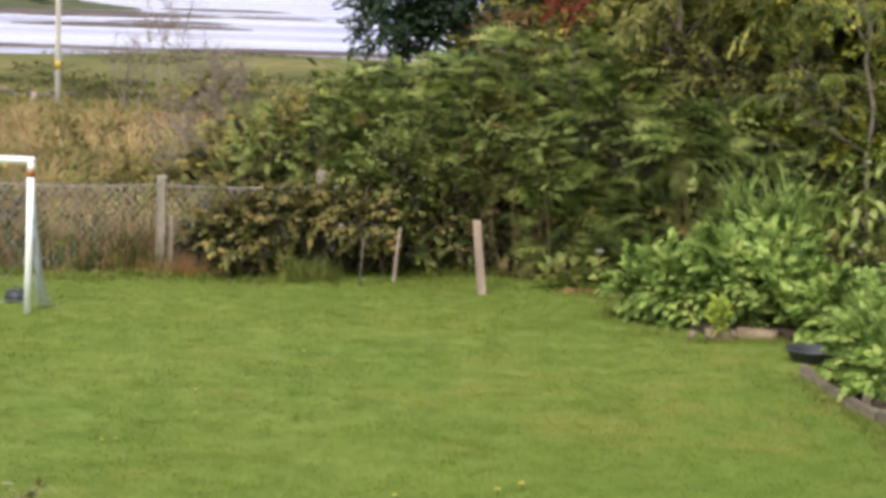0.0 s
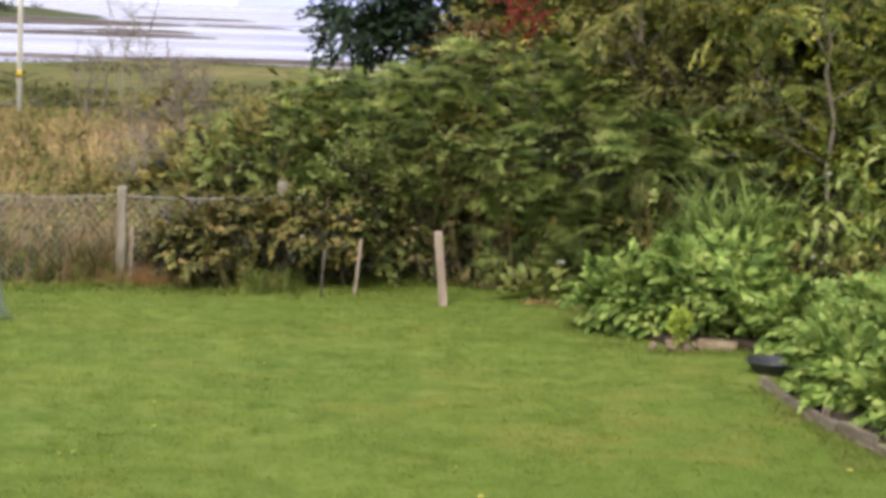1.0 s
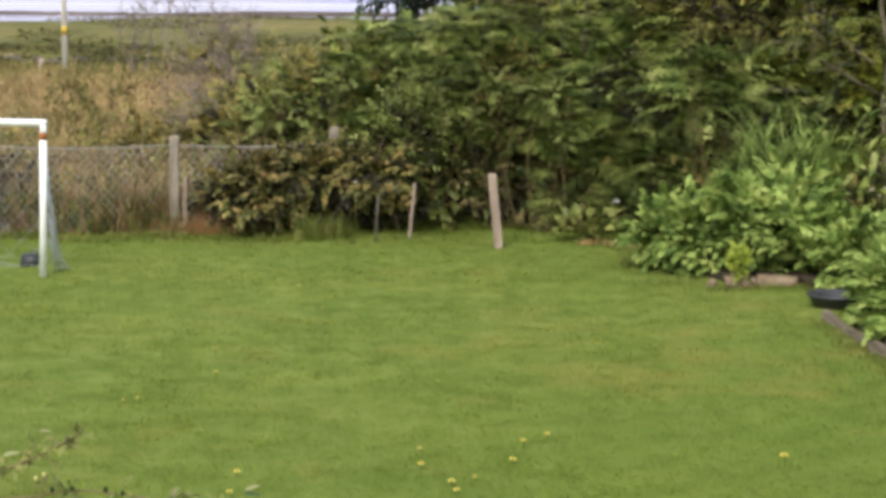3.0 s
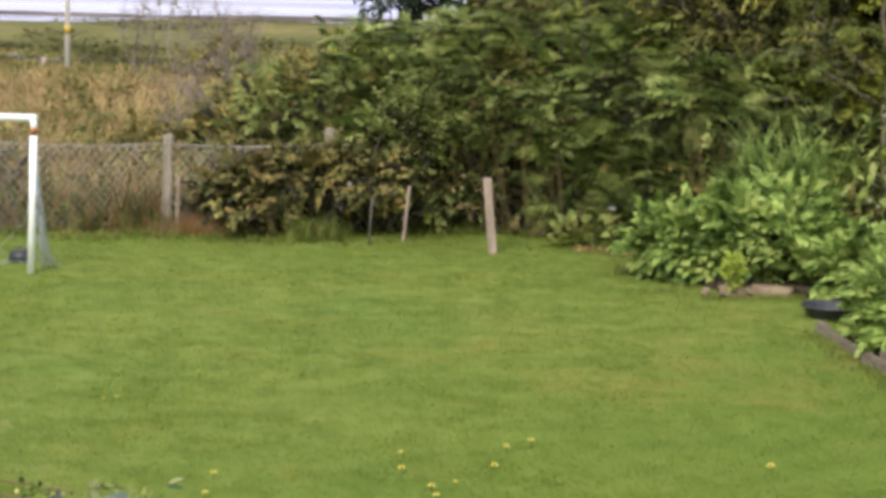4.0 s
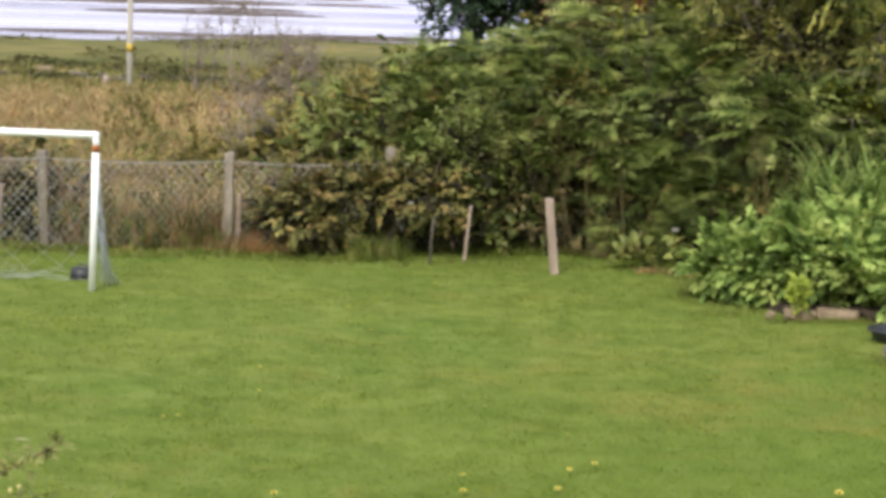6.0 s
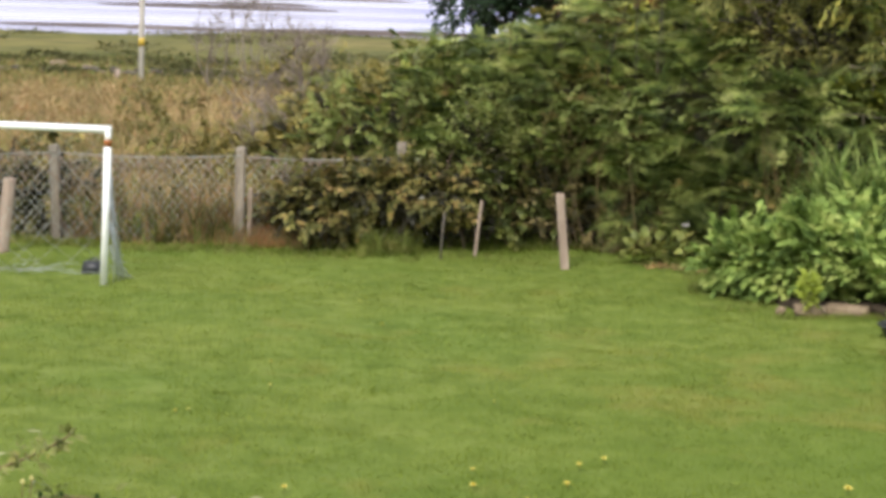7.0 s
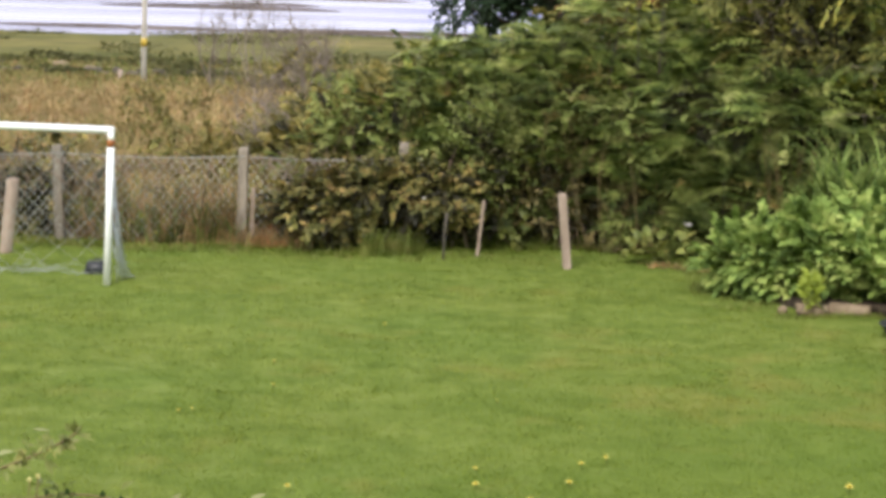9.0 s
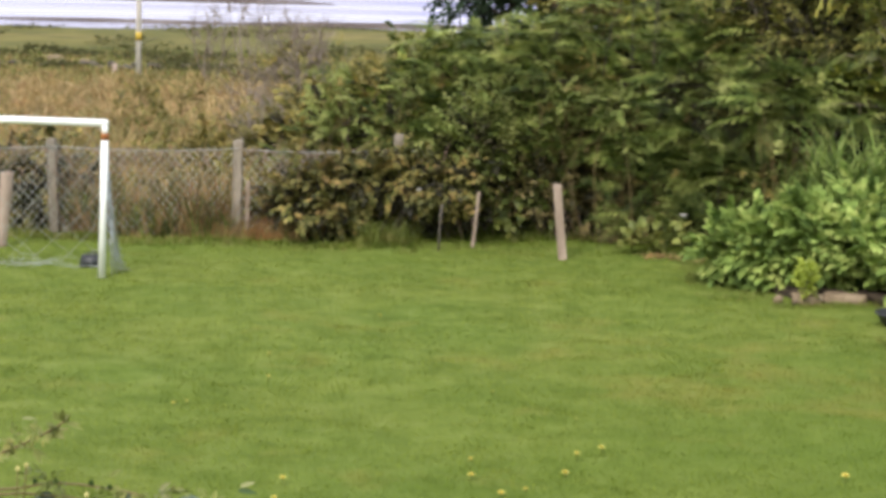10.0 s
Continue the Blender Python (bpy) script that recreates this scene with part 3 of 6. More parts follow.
BOUGH_SMALL = [bough(TRE, 0.34, 8, 0.25, r=random.Random(140 + i)) for i in range(5)]
BOUGH_ROWAN = [bough(PIN_ROWAN, 0.4, 7, 0.12, 1.25, r=random.Random(170 + i)) for i in range(4)]


def frond(length, pairs, r=random.Random(1)):
    """A bracken frond along +y: a triangle of toothed pinnae, arching over."""
    out = []
    for i in range(pairs):
        q = (i + 1.2) / (pairs + 1)
        y, z = length * q, length * (0.25 * q - 0.55 * q * q)
        k = length * 0.42 * (1 - q) ** 0.8 + 0.02
        for side in (-1, 1):
            m = pose(0, y, z, -35 * q + r.uniform(-8, 8), side * r.uniform(0, 20), -side * (66 - 18 * q) + r.uniform(-6, 6))
            out.append(placed(leaf(k, 0.05 * length + 0.008, 0.12, 0.22), m))
    return joined(out)


FROND = [frond(0.52, 11, r=random.Random(180 + i)) for i in range(2)]


def pinna(length, wide, teeth=7):
    """One side branch of a fine frond: toothed triangles along a rib, in one piece."""
    V, F = [(0, 0, 0)], []
    for i in range(teeth):
        a, b = i / teeth, (i + 1) / teeth
        w = wide * (1 - 0.8 * a)
        V += [(0, length * b, -0.12 * length * b * b), (-w, length * (a + 0.75 / teeth), 0.08 * w), (w, length * (a + 0.75 / teeth), 0.08 * w)]
        lo, hi = (0 if i == 0 else 3 * i - 2), 3 * i + 1
        F += [(lo, hi, 3 * i + 2), (lo, 3 * i + 3, hi)]
    return np.array(V, dtype=float), np.array(F)


def plume(length, pairs, broad=1.0, r=random.Random(1)):
    """A fine bracken plume along +y, a broad triangle of toothed pinnae on one rib, arching over."""
    V, F = [], []
    for i in range(pairs + 1):
        q = (i + 0.8) / (pairs + 0.6) if i else 0.0
        y, z = length * q, length * (0.30 * q - 0.62 * q * q)
        w = 0.006 * length * (1 - 0.7 * q)
        V += [(-w, y, z), (w, y, z)]
        if i:
            F += [(2 * i - 2, 2 * i - 1, 2 * i), (2 * i - 1, 2 * i + 1, 2 * i)]
    for i in range(1, pairs + 1):
        q = (i - 0.2) / (pairs + 0.6)
        k = length * (0.46 * (1 - q) ** 0.85 + 0.03) * (0.7 + 0.3 * min(1.0, q * 5))
        for side in (-1, 1):
            foot = 2 * i + (side > 0)
            m = pose(*V[foot], -38 * q + r.uniform(-9, 9), side * r.uniform(-6, 22), -side * (70 - 22 * q) + r.uniform(-7, 7))
            PV, PF = placed(pinna(k, 0.045 * broad * length * (1 - 0.5 * q), 7 if broad < 1.1 else 4), m)
            base = len(V) - 1
            V += [tuple(p) for p in PV[1:]]
            F += [tuple(foot if a == 0 else base + int(a) for a in f) for f in PF]
    return np.array(V, dtype=float), np.array(F)


PLUMES = [plume(0.68, 15, r=random.Random(190 + i)) for i in range(5)]
COARSE_PLUMES = [plume(0.62, 9, 1.6, r=random.Random(195 + i)) for i in range(4)]
DARK_BLADE = leaf_material("dark_green_leaves", [(0.035, 0.07, 0.02), (0.06, 0.11, 0.03)], 6.0)

# ---- ground, sea and far shore ----


def height(x, y):
    """Lawn level with soft undulations, a bank up to the eye, and the marsh falling to the shore."""
    z = 0.018 * math.sin(1.1 * x + 0.4) * math.cos(0.9 * y) + 0.012 * math.sin(2.7 * x + 1.9 * y)
    if 8 < y < 24:
        z += 0.020 * noise.noise(Vector((2.6 * x, 2.6 * y, 0.7))) + 0.005 * noise.noise(Vector((6.5 * x, 6.5 * y, 3.3)))
    if y < 8.5:
        s = min(1.0, (8.5 - y) / 8.5)
        z += 1.65 * s * s * (3 - 2 * s)
    if y > 45:
        s = min(1.0, (y - 45) / 105)
        z = z * max(0.0, 1 - (y - 45) / 20) - 1.05 * s * s * (3 - 2 * s) * 0.98
        z += 0.05 * math.sin(0.21 * x + 0.13 * y) * (1 - s) * s * 4
    if y > 118:
        b = min(1.0, max(0.0, (-17 - x) / 9))
        s = min(1.0, (y - 118) / 12)
        z -= 0.15 * b * s * s * (3 - 2 * s)
    if y > 150:
        z = -1.03 - min(2.5, (y - 150) * 0.05)
    return z


def spaced(edges):
    out = []
    for a, b, step in edges:
        out += list(np.arange(a, b, step))
    return out + [edges[-1][1]]


gx = spaced([(-4200, -400, 380), (-400, -60, 34), (-60, -12, 3), (-12, -6.5, 0.5), (-6.5, 6, 0.085), (6, 12, 0.5), (12, 60, 3), (60, 400, 34), (400, 4200, 380)])
gy = spaced([(-900, -60, 120), (-60, -6, 6), (-6, 9, 0.5), (9, 23, 0.085), (23, 60, 2), (60, 118, 4), (118, 150, 1), (150, 300, 15), (300, 4600, 430)])
GV = [(x, y, height(x, y)) for y in gy for x in gx]
nx = len(gx)
GF = [(j * nx + i, j * nx + i + 1, (j + 1) * nx + i + 1, (j + 1) * nx + i) for j in range(len(gy) - 1) for i in range(nx - 1)]
ground = array_part("ground", GV, GF, GROUND, smooth=True)
tagged(ground, "mown lawn running into rough meadow and flat shore marsh", "ground", kind="structure")

water = array_part("water", [(-4200, 118, -1.0), (4200, 118, -1.0), (4200, 4500, -1.0), (-4200, 4500, -1.0)], [(0, 1, 2, 3)], WATER)
tagged(water, "calm pale lavender grey sea of a tidal bay", "sea", kind="structure")


def spit(x0, x1, y0, y1, top, material, seed, label, turf=0.0):
    """A low bank of mud or turf in the bay with a ragged edge."""
    r = random.Random(seed)
    n, rings = 48, ((1.0, -0.4), (0.93, 0.25), (0.7, 0.75), (0.35, 1.0))
    cx, cy, rx, ry = (x0 + x1) / 2, (y0 + y1) / 2, (x1 - x0) / 2, (y1 - y0) / 2
    wob = [1 + 0.16 * noise.noise(Vector((math.cos(a) * 2.2, math.sin(a) * 2.2, seed * 3.7))) + 0.1 * r.uniform(-1, 1) for a in np.arange(n) / n * 2 * math.pi]
    V = []
    for k, zz in rings:
        for i in range(n):
            a = i / n * 2 * math.pi
            V.append((cx + rx * k * wob[i] * math.cos(a), cy + ry * k * wob[i] * math.sin(a), -1.0 + top * zz * (1 + 0.35 * r.uniform(-1, 1) * (k < 0.95))))
    V.append((cx, cy, -1.0 + top))
    F = [(j * n + i, j * n + (i + 1) % n, (j + 1) * n + (i + 1) % n) for j in range(3) for i in range(n)]
    F += [(j * n + i, (j + 1) * n + (i + 1) % n, (j + 1) * n + i) for j in range(3) for i in range(n)]
    F += [(3 * n + i, 3 * n + (i + 1) % n, 4 * n) for i in range(n)]
    ob = array_part("mudbank", V, F, material)
    return tagged(ob, label, "mudbank", kind="structure")


spit(-50, -20, 224, 235, 0.3, MUD, 1, "long low brown mudbank bared by the tide")
spit(-42, -25, 258, 268, 0.25, MUD, 21, "thin streak of mud bared by the tide")
spit(-110, -40, 318, 345, 0.55, MUD, 2, "broad brown mudbank below the far turf")
spit(-80, -33, 298, 368, 0.45, MUD, 3, "brown mudbank with weed tips in the bay")
spit(-160, -60, 385, 470, 1.75, SPIT_TURF, 4, "low green turf headland across the bay")
spit(-62, -30, 440, 462, 0.4, MUD, 5, "thin far mudbank in the bay")
spit(-34, -16, 334, 343, 0.3, MUD, 6, "small dark mudbank at the tip of the spit")
spit(-38, -16, 138, 142, 0.16, MUD, 7, "strip of dark seaweed along the shore")
spit(-20, 14, 139.5, 145, 0.24, MUD, 8, "strip of dark seaweed along the shore")


def headland():
    V, n = [], 60
    for i in range(n + 1):
        x = -310 + 2600 * (i / n)
        s = i / n
        h = 175 * min(1.0, (s / 0.05)) ** 0.8 + 60 * math.sin(s * 5) + 14 * noise.noise(Vector((i * 0.4, 2, 1)))
        h = max(1.0, h * (1 if i else 0))
        V += [(x, 4000, -2), (x, 4000 + 0.6 * h, h), (x, 4300 + h, -2)]
    F = []
    for i in range(n):
        a = i * 3
        F += [(a, a + 3, a + 4, a + 1), (a + 1, a + 4, a + 5, a + 2)]
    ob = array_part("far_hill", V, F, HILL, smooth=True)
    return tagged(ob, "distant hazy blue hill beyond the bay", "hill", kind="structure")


headland()

# far trees on the turf headland
for k in range(17):
    fx, fy = -76 - 2.7 * k + 1.6 * math.sin(k * 5.1), 414 + 8 * math.cos(k * 2.3)
    t = thing("far_tree", (fx, fy, -0.75 + 0.05 * k), "small dark windblown tree on the far headland", "tree", "trees on the headland")
    big = 1.55 + 0.55 * math.sin(k * 1.9)
    V, F = tubes([(limb((0, 0, -0.4), (0.3, 0, big * 0.6), 0.1), np.linspace(0.25, 0.1, 6))], 5)
    array_part("trunk", V, F, DARK_BARK, t)
    foliage("crown", [(0, 0, big * 0.62, big * 0.75, big * 0.6, big * 0.45), (big * 0.5, 0, big * 0.45, big * 0.5, big * 0.4, big * 0.3)], 110, [placed(SPRIG[0], Matrix.Diagonal((4, 4, 4, 1)))], FAR_LEAF, t, floor=0.1)

# ---- the marsh: utility pole, marker post, boulders, scrub, wall ----


def utility_pole(at):
    t = thing("utility_pole", at, "tall weathered wooden utility pole with a yellow band", "utility pole")
    V, F = tubes([([(0, 0, -0.3), (0.01, 0, 2), (0.03, 0, 5), (0.05, 0, 8.2)], [0.078, 0.075, 0.07, 0.065])], 14)
    pole = array_part("pole", V, F, POLE, t, smooth=True)
    V, F = tubes([([(0.008, 0, 1.05), (0.008, 0, 1.28)], [0.084, 0.084])], 14)
    array_part("marker_plate", V, F, YELLOW_BAND, pole, "yellow warning plate", smooth=True)
    V, F = tubes([([(-0.75, -0.12, 7.9), (0.85, -0.12, 7.9)], 0.05)], 6)
    array_part("crossarm", V, F, POLE, t)
    return t


def boulder(name, at, size, seed, label, category, material=FIELD_STONE, group="", parent=None):
    r = random.Random(seed)
    bm = bmesh.new()
    bmesh.ops.create_icosphere(bm, subdivisions=2, radius=1)
    for v in bm.verts:
        k = 1 + 0.28 * noise.noise(v.co * 1.3 + Vector((seed, 0, 0))) + 0.08 * r.uniform(-1, 1)
        v.co = Vector((v.co.x * size[0], v.co.y * size[1], v.co.z * size[2])) * k
    ob = part(name, bm, material, parent)
    ob.location = at
    ob.rotation_euler = (0, 0, r.uniform(0, 6))
    if parent is None:
        tagged(ob, label, category, group)
    return ob


utility_pole((-10.13, 53.5, height(-10.13, 53.5) + 0.05))
V, F = tubes([([(0, 0, -0.2), (0.01, 0, 0.35)], [0.075, 0.07])], 8)
mk = array_part("marker_post", V, F, STAKE)
mk.location = (-11.0, 54.5, 0)
tagged(mk, "short grey timber post beside the utility pole", "post")
boulder("boulder", (-14.75, 63.5, -0.02), (0.32, 0.3, 0.14), 4, "pale grey boulder lying in the marsh", "boulder", STONE)
boulder("boulder", (-13.3, 61.0, 0.0), (0.22, 0.25, 0.12), 5, "pale grey boulder lying in the marsh", "boulder", STONE)

wall_far = thing("field_wall", (-8, 58, 0), "low tumbled dry stone field wall grown over with scrub", "wall")
wr = random.Random(12)
for i in range(60):
    s = i / 59
    boulder("stone", (-7.5 + 13.5 * s + wr.uniform(-0.1, 0.1), 0.8 * math.sin(s * 5) + wr.uniform(-0.3, 0.3), wr.choice((0.02, 0.05, 0.14)) - 0.03), (wr.uniform(0.1, 0.24), wr.uniform(0.1, 0.2), wr.uniform(0.06, 0.12)), i, "", "", FIELD_STONE, parent=wall_far)

sr = random.Random(77)
for i in range(22):
    x, y = -19 + 20 * (i / 21) + sr.uniform(-0.6, 0.6), sr.uniform(56.5, 70)
    w, h = sr.uniform(0.7, 1.7), sr.uniform(0.14, 0.34)
    t = thing("scrub_bush", (x, y, height(x, y)), "low dark green scrub bush on the marsh", "bush", "scrub on the marsh")
    L = [(0, 0, h * 0.35, w, w * 0.6, h * 0.7), (w * 0.6, 0.2, h * 0.3, w * 0.6, w * 0.5, h * 0.55)]
    stems_for(L, 5, 0.025, DARK_BARK, t)
    foliage("leaves", L, 420, [placed(TRE[1], Matrix.Diagonal((1.3, 1.3, 1.3, 1)))], MARSH_SCRUB, t, floor=0.0)

# ---- grass ----


def blades(P, tall, wide, lean, segments=3):
    """Curved grass blades standing at the places P; a strip each, as triangles."""
    n = len(P)
    a = rng.random(n) * 2 * math.pi
    out = np.stack([np.cos(a), np.sin(a), np.zeros(n)], -1)
    side = np.stack([-np.sin(a), np.cos(a), np.zeros(n)], -1)
    bend = lean * (0.3 + rng.random(n) ** 1.5)
    rows = []
    for k in range(segments + 1):
        s = k / segments
        c = P + np.array([0, 0, 1.0]) * (tall * s * (1 - 0.25 * bend * s))[:, None] + out * (tall * bend * s * s)[:, None]
        w = (wide * (1 - s) ** 0.7)[:, None] * 0.5
        if k < segments:
            rows += [c - side * w, c + side * w]
        else:
            rows.append(c)
    V = np.stack(rows, 1)
    F = []
    for k in range(segments - 1):
        i = 2 * k
        F += [(i, i + 1, i + 3), (i, i + 3, i + 2)]
    i = 2 * (segments - 1)
    F.append((i, i + 1, i + 2))
    F = np.array(F)
    m = V.shape[1]
    return V.reshape(-1, 3), (F[None] + (np.arange(n) * m)[:, None, None]).reshape(-1, 3)


def heights(P):
    return np.array([height(x, y) for x, y in P])


def grass_cover(name, boxes, material, label, segments=3):
    VV, FF, base = [], [], 0
    for (x0, x1, y0, y1, count, tall, wide, lean, patchy) in boxes:
        q = np.stack([rng.uniform(x0, x1, count), rng.uniform(y0, y1, count)], -1)
        dens = np.array([noise.noise(Vector((x * 0.9, y * 0.9, 4.2))) + 0.6 * noise.noise(Vector((x * 3.1, y * 3.1, 1.1))) for x, y in q])
        keep = rng.random(count) < np.clip(1 - patchy + patchy * (0.5 + 1.3 * dens), 0, 1)
        q, dens = q[keep], dens[keep]
        P = np.concatenate([q, (heights(q) - 0.004)[:, None]], 1)
        h = rng.uniform(tall[0], tall[1], len(P)) * (1 + 0.45 * np.clip(dens, -0.7, 0.9))
        V, F = blades(P, h, rng.uniform(wide[0], wide[1], len(P)), lean, segments)
        VV.append(V)
        FF.append(F + base)
        base += len(V)
    ob = array_part(name, np.concatenate(VV), np.concatenate(FF), material)
    return tagged(ob, label, "grass", kind="stuff")


grass_cover("lawn_grass", [
    (-4.6, 5.2, 9.8, 11.5, 44981, (0.010, 0.040), (0.004, 0.009), 1.6, 0.0),
    (-4.9, 5.2, 11.5, 13.0, 37139, (0.010, 0.040), (0.005, 0.010), 1.6, 0.0),
    (-5.2, 5.2, 13.0, 14.5, 33462, (0.010, 0.040), (0.005, 0.010), 1.6, 0.0),
    (-5.4, 5.2, 14.5, 16.0, 30341, (0.010, 0.040), (0.006, 0.011), 1.6, 0.0),
    (-5.7, 5.2, 16.0, 17.5, 27835, (0.010, 0.040), (0.006, 0.011), 1.6, 0.0),
    (-6.0, 5.2, 17.5, 19.5, 33558, (0.010, 0.040), (0.007, 0.012), 1.6, 0.0),
    (-6.3, 5.2, 19.5, 22.4, 43528, (0.010, 0.040), (0.007, 0.012), 1.6, 0.0),
], LAWN, "short mown lawn grass, uneven and patchy", 1)
tuft_n = 420
tc_xy = np.stack([rng.uniform(-5.5, 4.6, tuft_n), rng.uniform(10, 21.5, tuft_n)], -1)
tuft_w = rng.uniform(0.04, 0.15, tuft_n)
tq = np.repeat(tc_xy, 36, axis=0) + rng.normal(size=(tuft_n * 36, 2)) * np.repeat(tuft_w, 36)[:, None] * np.array([1.3, 0.6])
TP = np.concatenate([tq, (heights(tq) - 0.01)[:, None]], 1)
V, F = blades(TP, np.repeat(rng.uniform(0.7, 1.5, tuft_n), 36) * rng.uniform(0.020, 0.046, len(TP)), rng.uniform(0.006, 0.011, len(TP)), 1.5, 2)
tagged(array_part("lawn_tufts", V, F, LAWN), "scattered longer tufts in the mown lawn", "grass", kind="stuff")
grass_cover("fence_grass", [
    (-6.8, -0.9, 21.4, 22.6, 5000, (0.03, 0.12), (0.008, 0.018), 1.4, 0.9),
    (-6.8, -0.9, 21.95, 22.4, 700, (0.10, 0.26), (0.008, 0.018), 1.1, 0.9),
    (-1.6, -1.0, 21.75, 22.1, 300, (0.12, 0.40), (0.010, 0.02), 1.1, 0.3),
    (-0.9, 2.9, 21.6, 22.9, 1500, (0.02, 0.06), (0.008, 0.016), 1.4, 0.8),
    (3.38, 3.68, 15.2, 17.0, 700, (0.03, 0.10), (0.006, 0.012), 1.4, 0.8),
    (3.55, 4.05, 13.8, 15.3, 700, (0.03, 0.10), (0.006, 0.012), 1.4, 0.8),
    (-0.7, 2.4, 22.65, 22.95, 1500, (0.05, 0.2), (0.009, 0.018), 1.4, 0.4),
    (-0.7, 2.4, 22.8, 23.0, 500, (0.12, 0.36), (0.010, 0.018), 1.2, 0.7),
    (2.7, 3.75, 18.48, 18.68, 420, (0.03, 0.09), (0.006, 0.012), 1.4, 0.6),
    (2.0, 2.8, 18.9, 21.2, 1500, (0.03, 0.11), (0.008, 0.014), 1.4, 0.7),
], GREEN_GRASS, "longer unmown green grass along the foot of the fence", 3)
grass_cover("verge_grass", [
    (-0.9, 2.7, 22.3, 23.1, 11000, (0.012, 0.05), (0.009, 0.016), 1.4, 0.5),
    (-0.7, 2.5, 22.6, 23.0, 1500, (0.05, 0.16), (0.009, 0.016), 1.3, 0.5),
    (-6.6, -0.9, 21.7, 22.3, 5000, (0.03, 0.10), (0.009, 0.016), 1.4, 0.7),
], LAWN, "long soft grass where the mower does not reach", 2)
grass_cover("meadow_grass", [
    (-7.5, -1.6, 22.6, 27, 11250, (0.25, 0.7), (0.015, 0.033), 1.5, 0.85),
    (-11, -1.5, 27, 36, 15000, (0.25, 0.7), (0.024, 0.048), 1.5, 0.85),
    (-15, -2, 36, 54, 25500, (0.16, 0.46), (0.033, 0.069), 1.4, 0.8),
    (-20, 0, 54, 70, 13500, (0.12, 0.3), (0.029, 0.055), 1.3, 0.95),
], TALL_GRASS, "tangled dry golden meadow grass beyond the fence", 4)
grass_cover("meadow_green", [
    (-7.5, -1.6, 22.7, 27, 24000, (0.2, 0.55), (0.013, 0.029), 1.4, 0.85),
    (-11, -1.5, 27, 36, 31500, (0.2, 0.55), (0.020, 0.041), 1.4, 0.85),
    (-15, -2, 36, 54, 27000, (0.14, 0.40), (0.026, 0.055), 1.4, 0.85),
    (-21, 1, 54, 72, 18000, (0.12, 0.28), (0.023, 0.052), 1.3, 0.9),
], GREEN_GRASS, "green grass tufts mixed into the dry meadow", 4)
kn = 400
kq = np.stack([rng.uniform(-1.0, 0.0, kn), 22.8 + 24 * rng.random(kn) ** 1.4], -1)
kq[:, 0] = -1.9 - (kq[:, 1] - 14) * 0.02 + kq[:, 0] * (kq[:, 1] * 0.26 - 1.2)
kw = rng.uniform(0.05, 0.16, kn)
kk = 64
kp = np.repeat(kq, kk, axis=0) + rng.normal(size=(kn * kk, 2)) * np.repeat(kw, kk)[:, None]
KP = np.concatenate([kp, heights(kp)[:, None]], 1)
V, F = blades(KP, np.repeat(rng.uniform(0.4, 0.95, kn), kk) * rng.uniform(0.6, 1.0, kn * kk), np.repeat(0.007 + 0.0007 * kq[:, 1], kk) * rng.uniform(0.7, 1.3, kn * kk), 1.7, 4)
tagged(array_part("meadow_tussocks", V, F, TUSSOCK), "arching straw coloured grass tussocks in the meadow", "grass", kind="stuff")
grass_cover("seed_stalks", [
    (-8, -2.0, 22.8, 30, 1500, (0.5, 0.9), (0.008, 0.014), 0.6, 0.5),
    (-14, -2.5, 30, 52, 2600, (0.25, 0.55), (0.014, 0.022), 0.6, 0.5),
], REED, "reddish seeding stalks standing over the meadow grass", 3)
mn = 15000
mq = np.stack([rng.uniform(-36, 8, mn), 60 + 74 * rng.random(mn) ** 1.3], -1)
md = np.array([noise.noise(Vector((x * 0.16, y * 0.10, 7.7))) for x, y in mq])
mq = mq[md > 0.08]
MP = np.concatenate([mq, (heights(mq) + 0.02)[:, None]], 1)
mway = unit(np.concatenate([rng.normal(size=(len(MP), 2)), np.full((len(MP), 1), 0.5)], 1))
V, F = scattered([placed(TRE[0], Matrix.Diagonal((2.2, 2.2, 1.6, 1))), placed(TRE[2], Matrix.Diagonal((1.8, 1.8, 1.4, 1)))], MP, bases(mway, np.tile((0.0, 0.0, 1.0), (len(MP), 1))), rng.uniform(0.7, 1.5, len(MP)))
tagged(array_part("marsh_tussocks", V, F, MARSH_SCRUB), "dark low tussocks scattered over the shore marsh", "tussock", kind="stuff")
grass_cover("dry_stalks", [
    (-5.0, -3.1, 22.0, 22.9, 1500, (0.3, 0.95), (0.014, 0.026), 0.8, 0.6),
    (-3.6, -2.6, 22.3, 22.9, 260, (0.3, 0.9), (0.008, 0.014), 0.9, 0.6),
    (-6.5, -4.0, 22.4, 23.0, 620, (0.3, 0.75), (0.008, 0.014), 0.7, 0.6),
    (-5.2, -2.2, 21.95, 22.3, 1700, (0.08, 0.36), (0.009, 0.017), 1.4, 0.8),
    (-3.0, -2.3, 21.95, 22.3, 600, (0.05, 0.17), (0.008, 0.014), 1.5, 0.6),
    (1.65, 2.35, 21.25, 21.7, 420, (0.02, 0.08), (0.008, 0.014), 1.5, 0.5),
    (0.9, 2.5, 22.7, 22.95, 260, (0.05, 0.22), (0.008, 0.014), 1.4, 0.7),
    (-0.6, 1.9, 22.6, 22.9, 160, (0.05, 0.2), (0.008, 0.014), 1.5, 0.9),
], REED, "reddish dry grass stalks standing along the wire fence", 3)
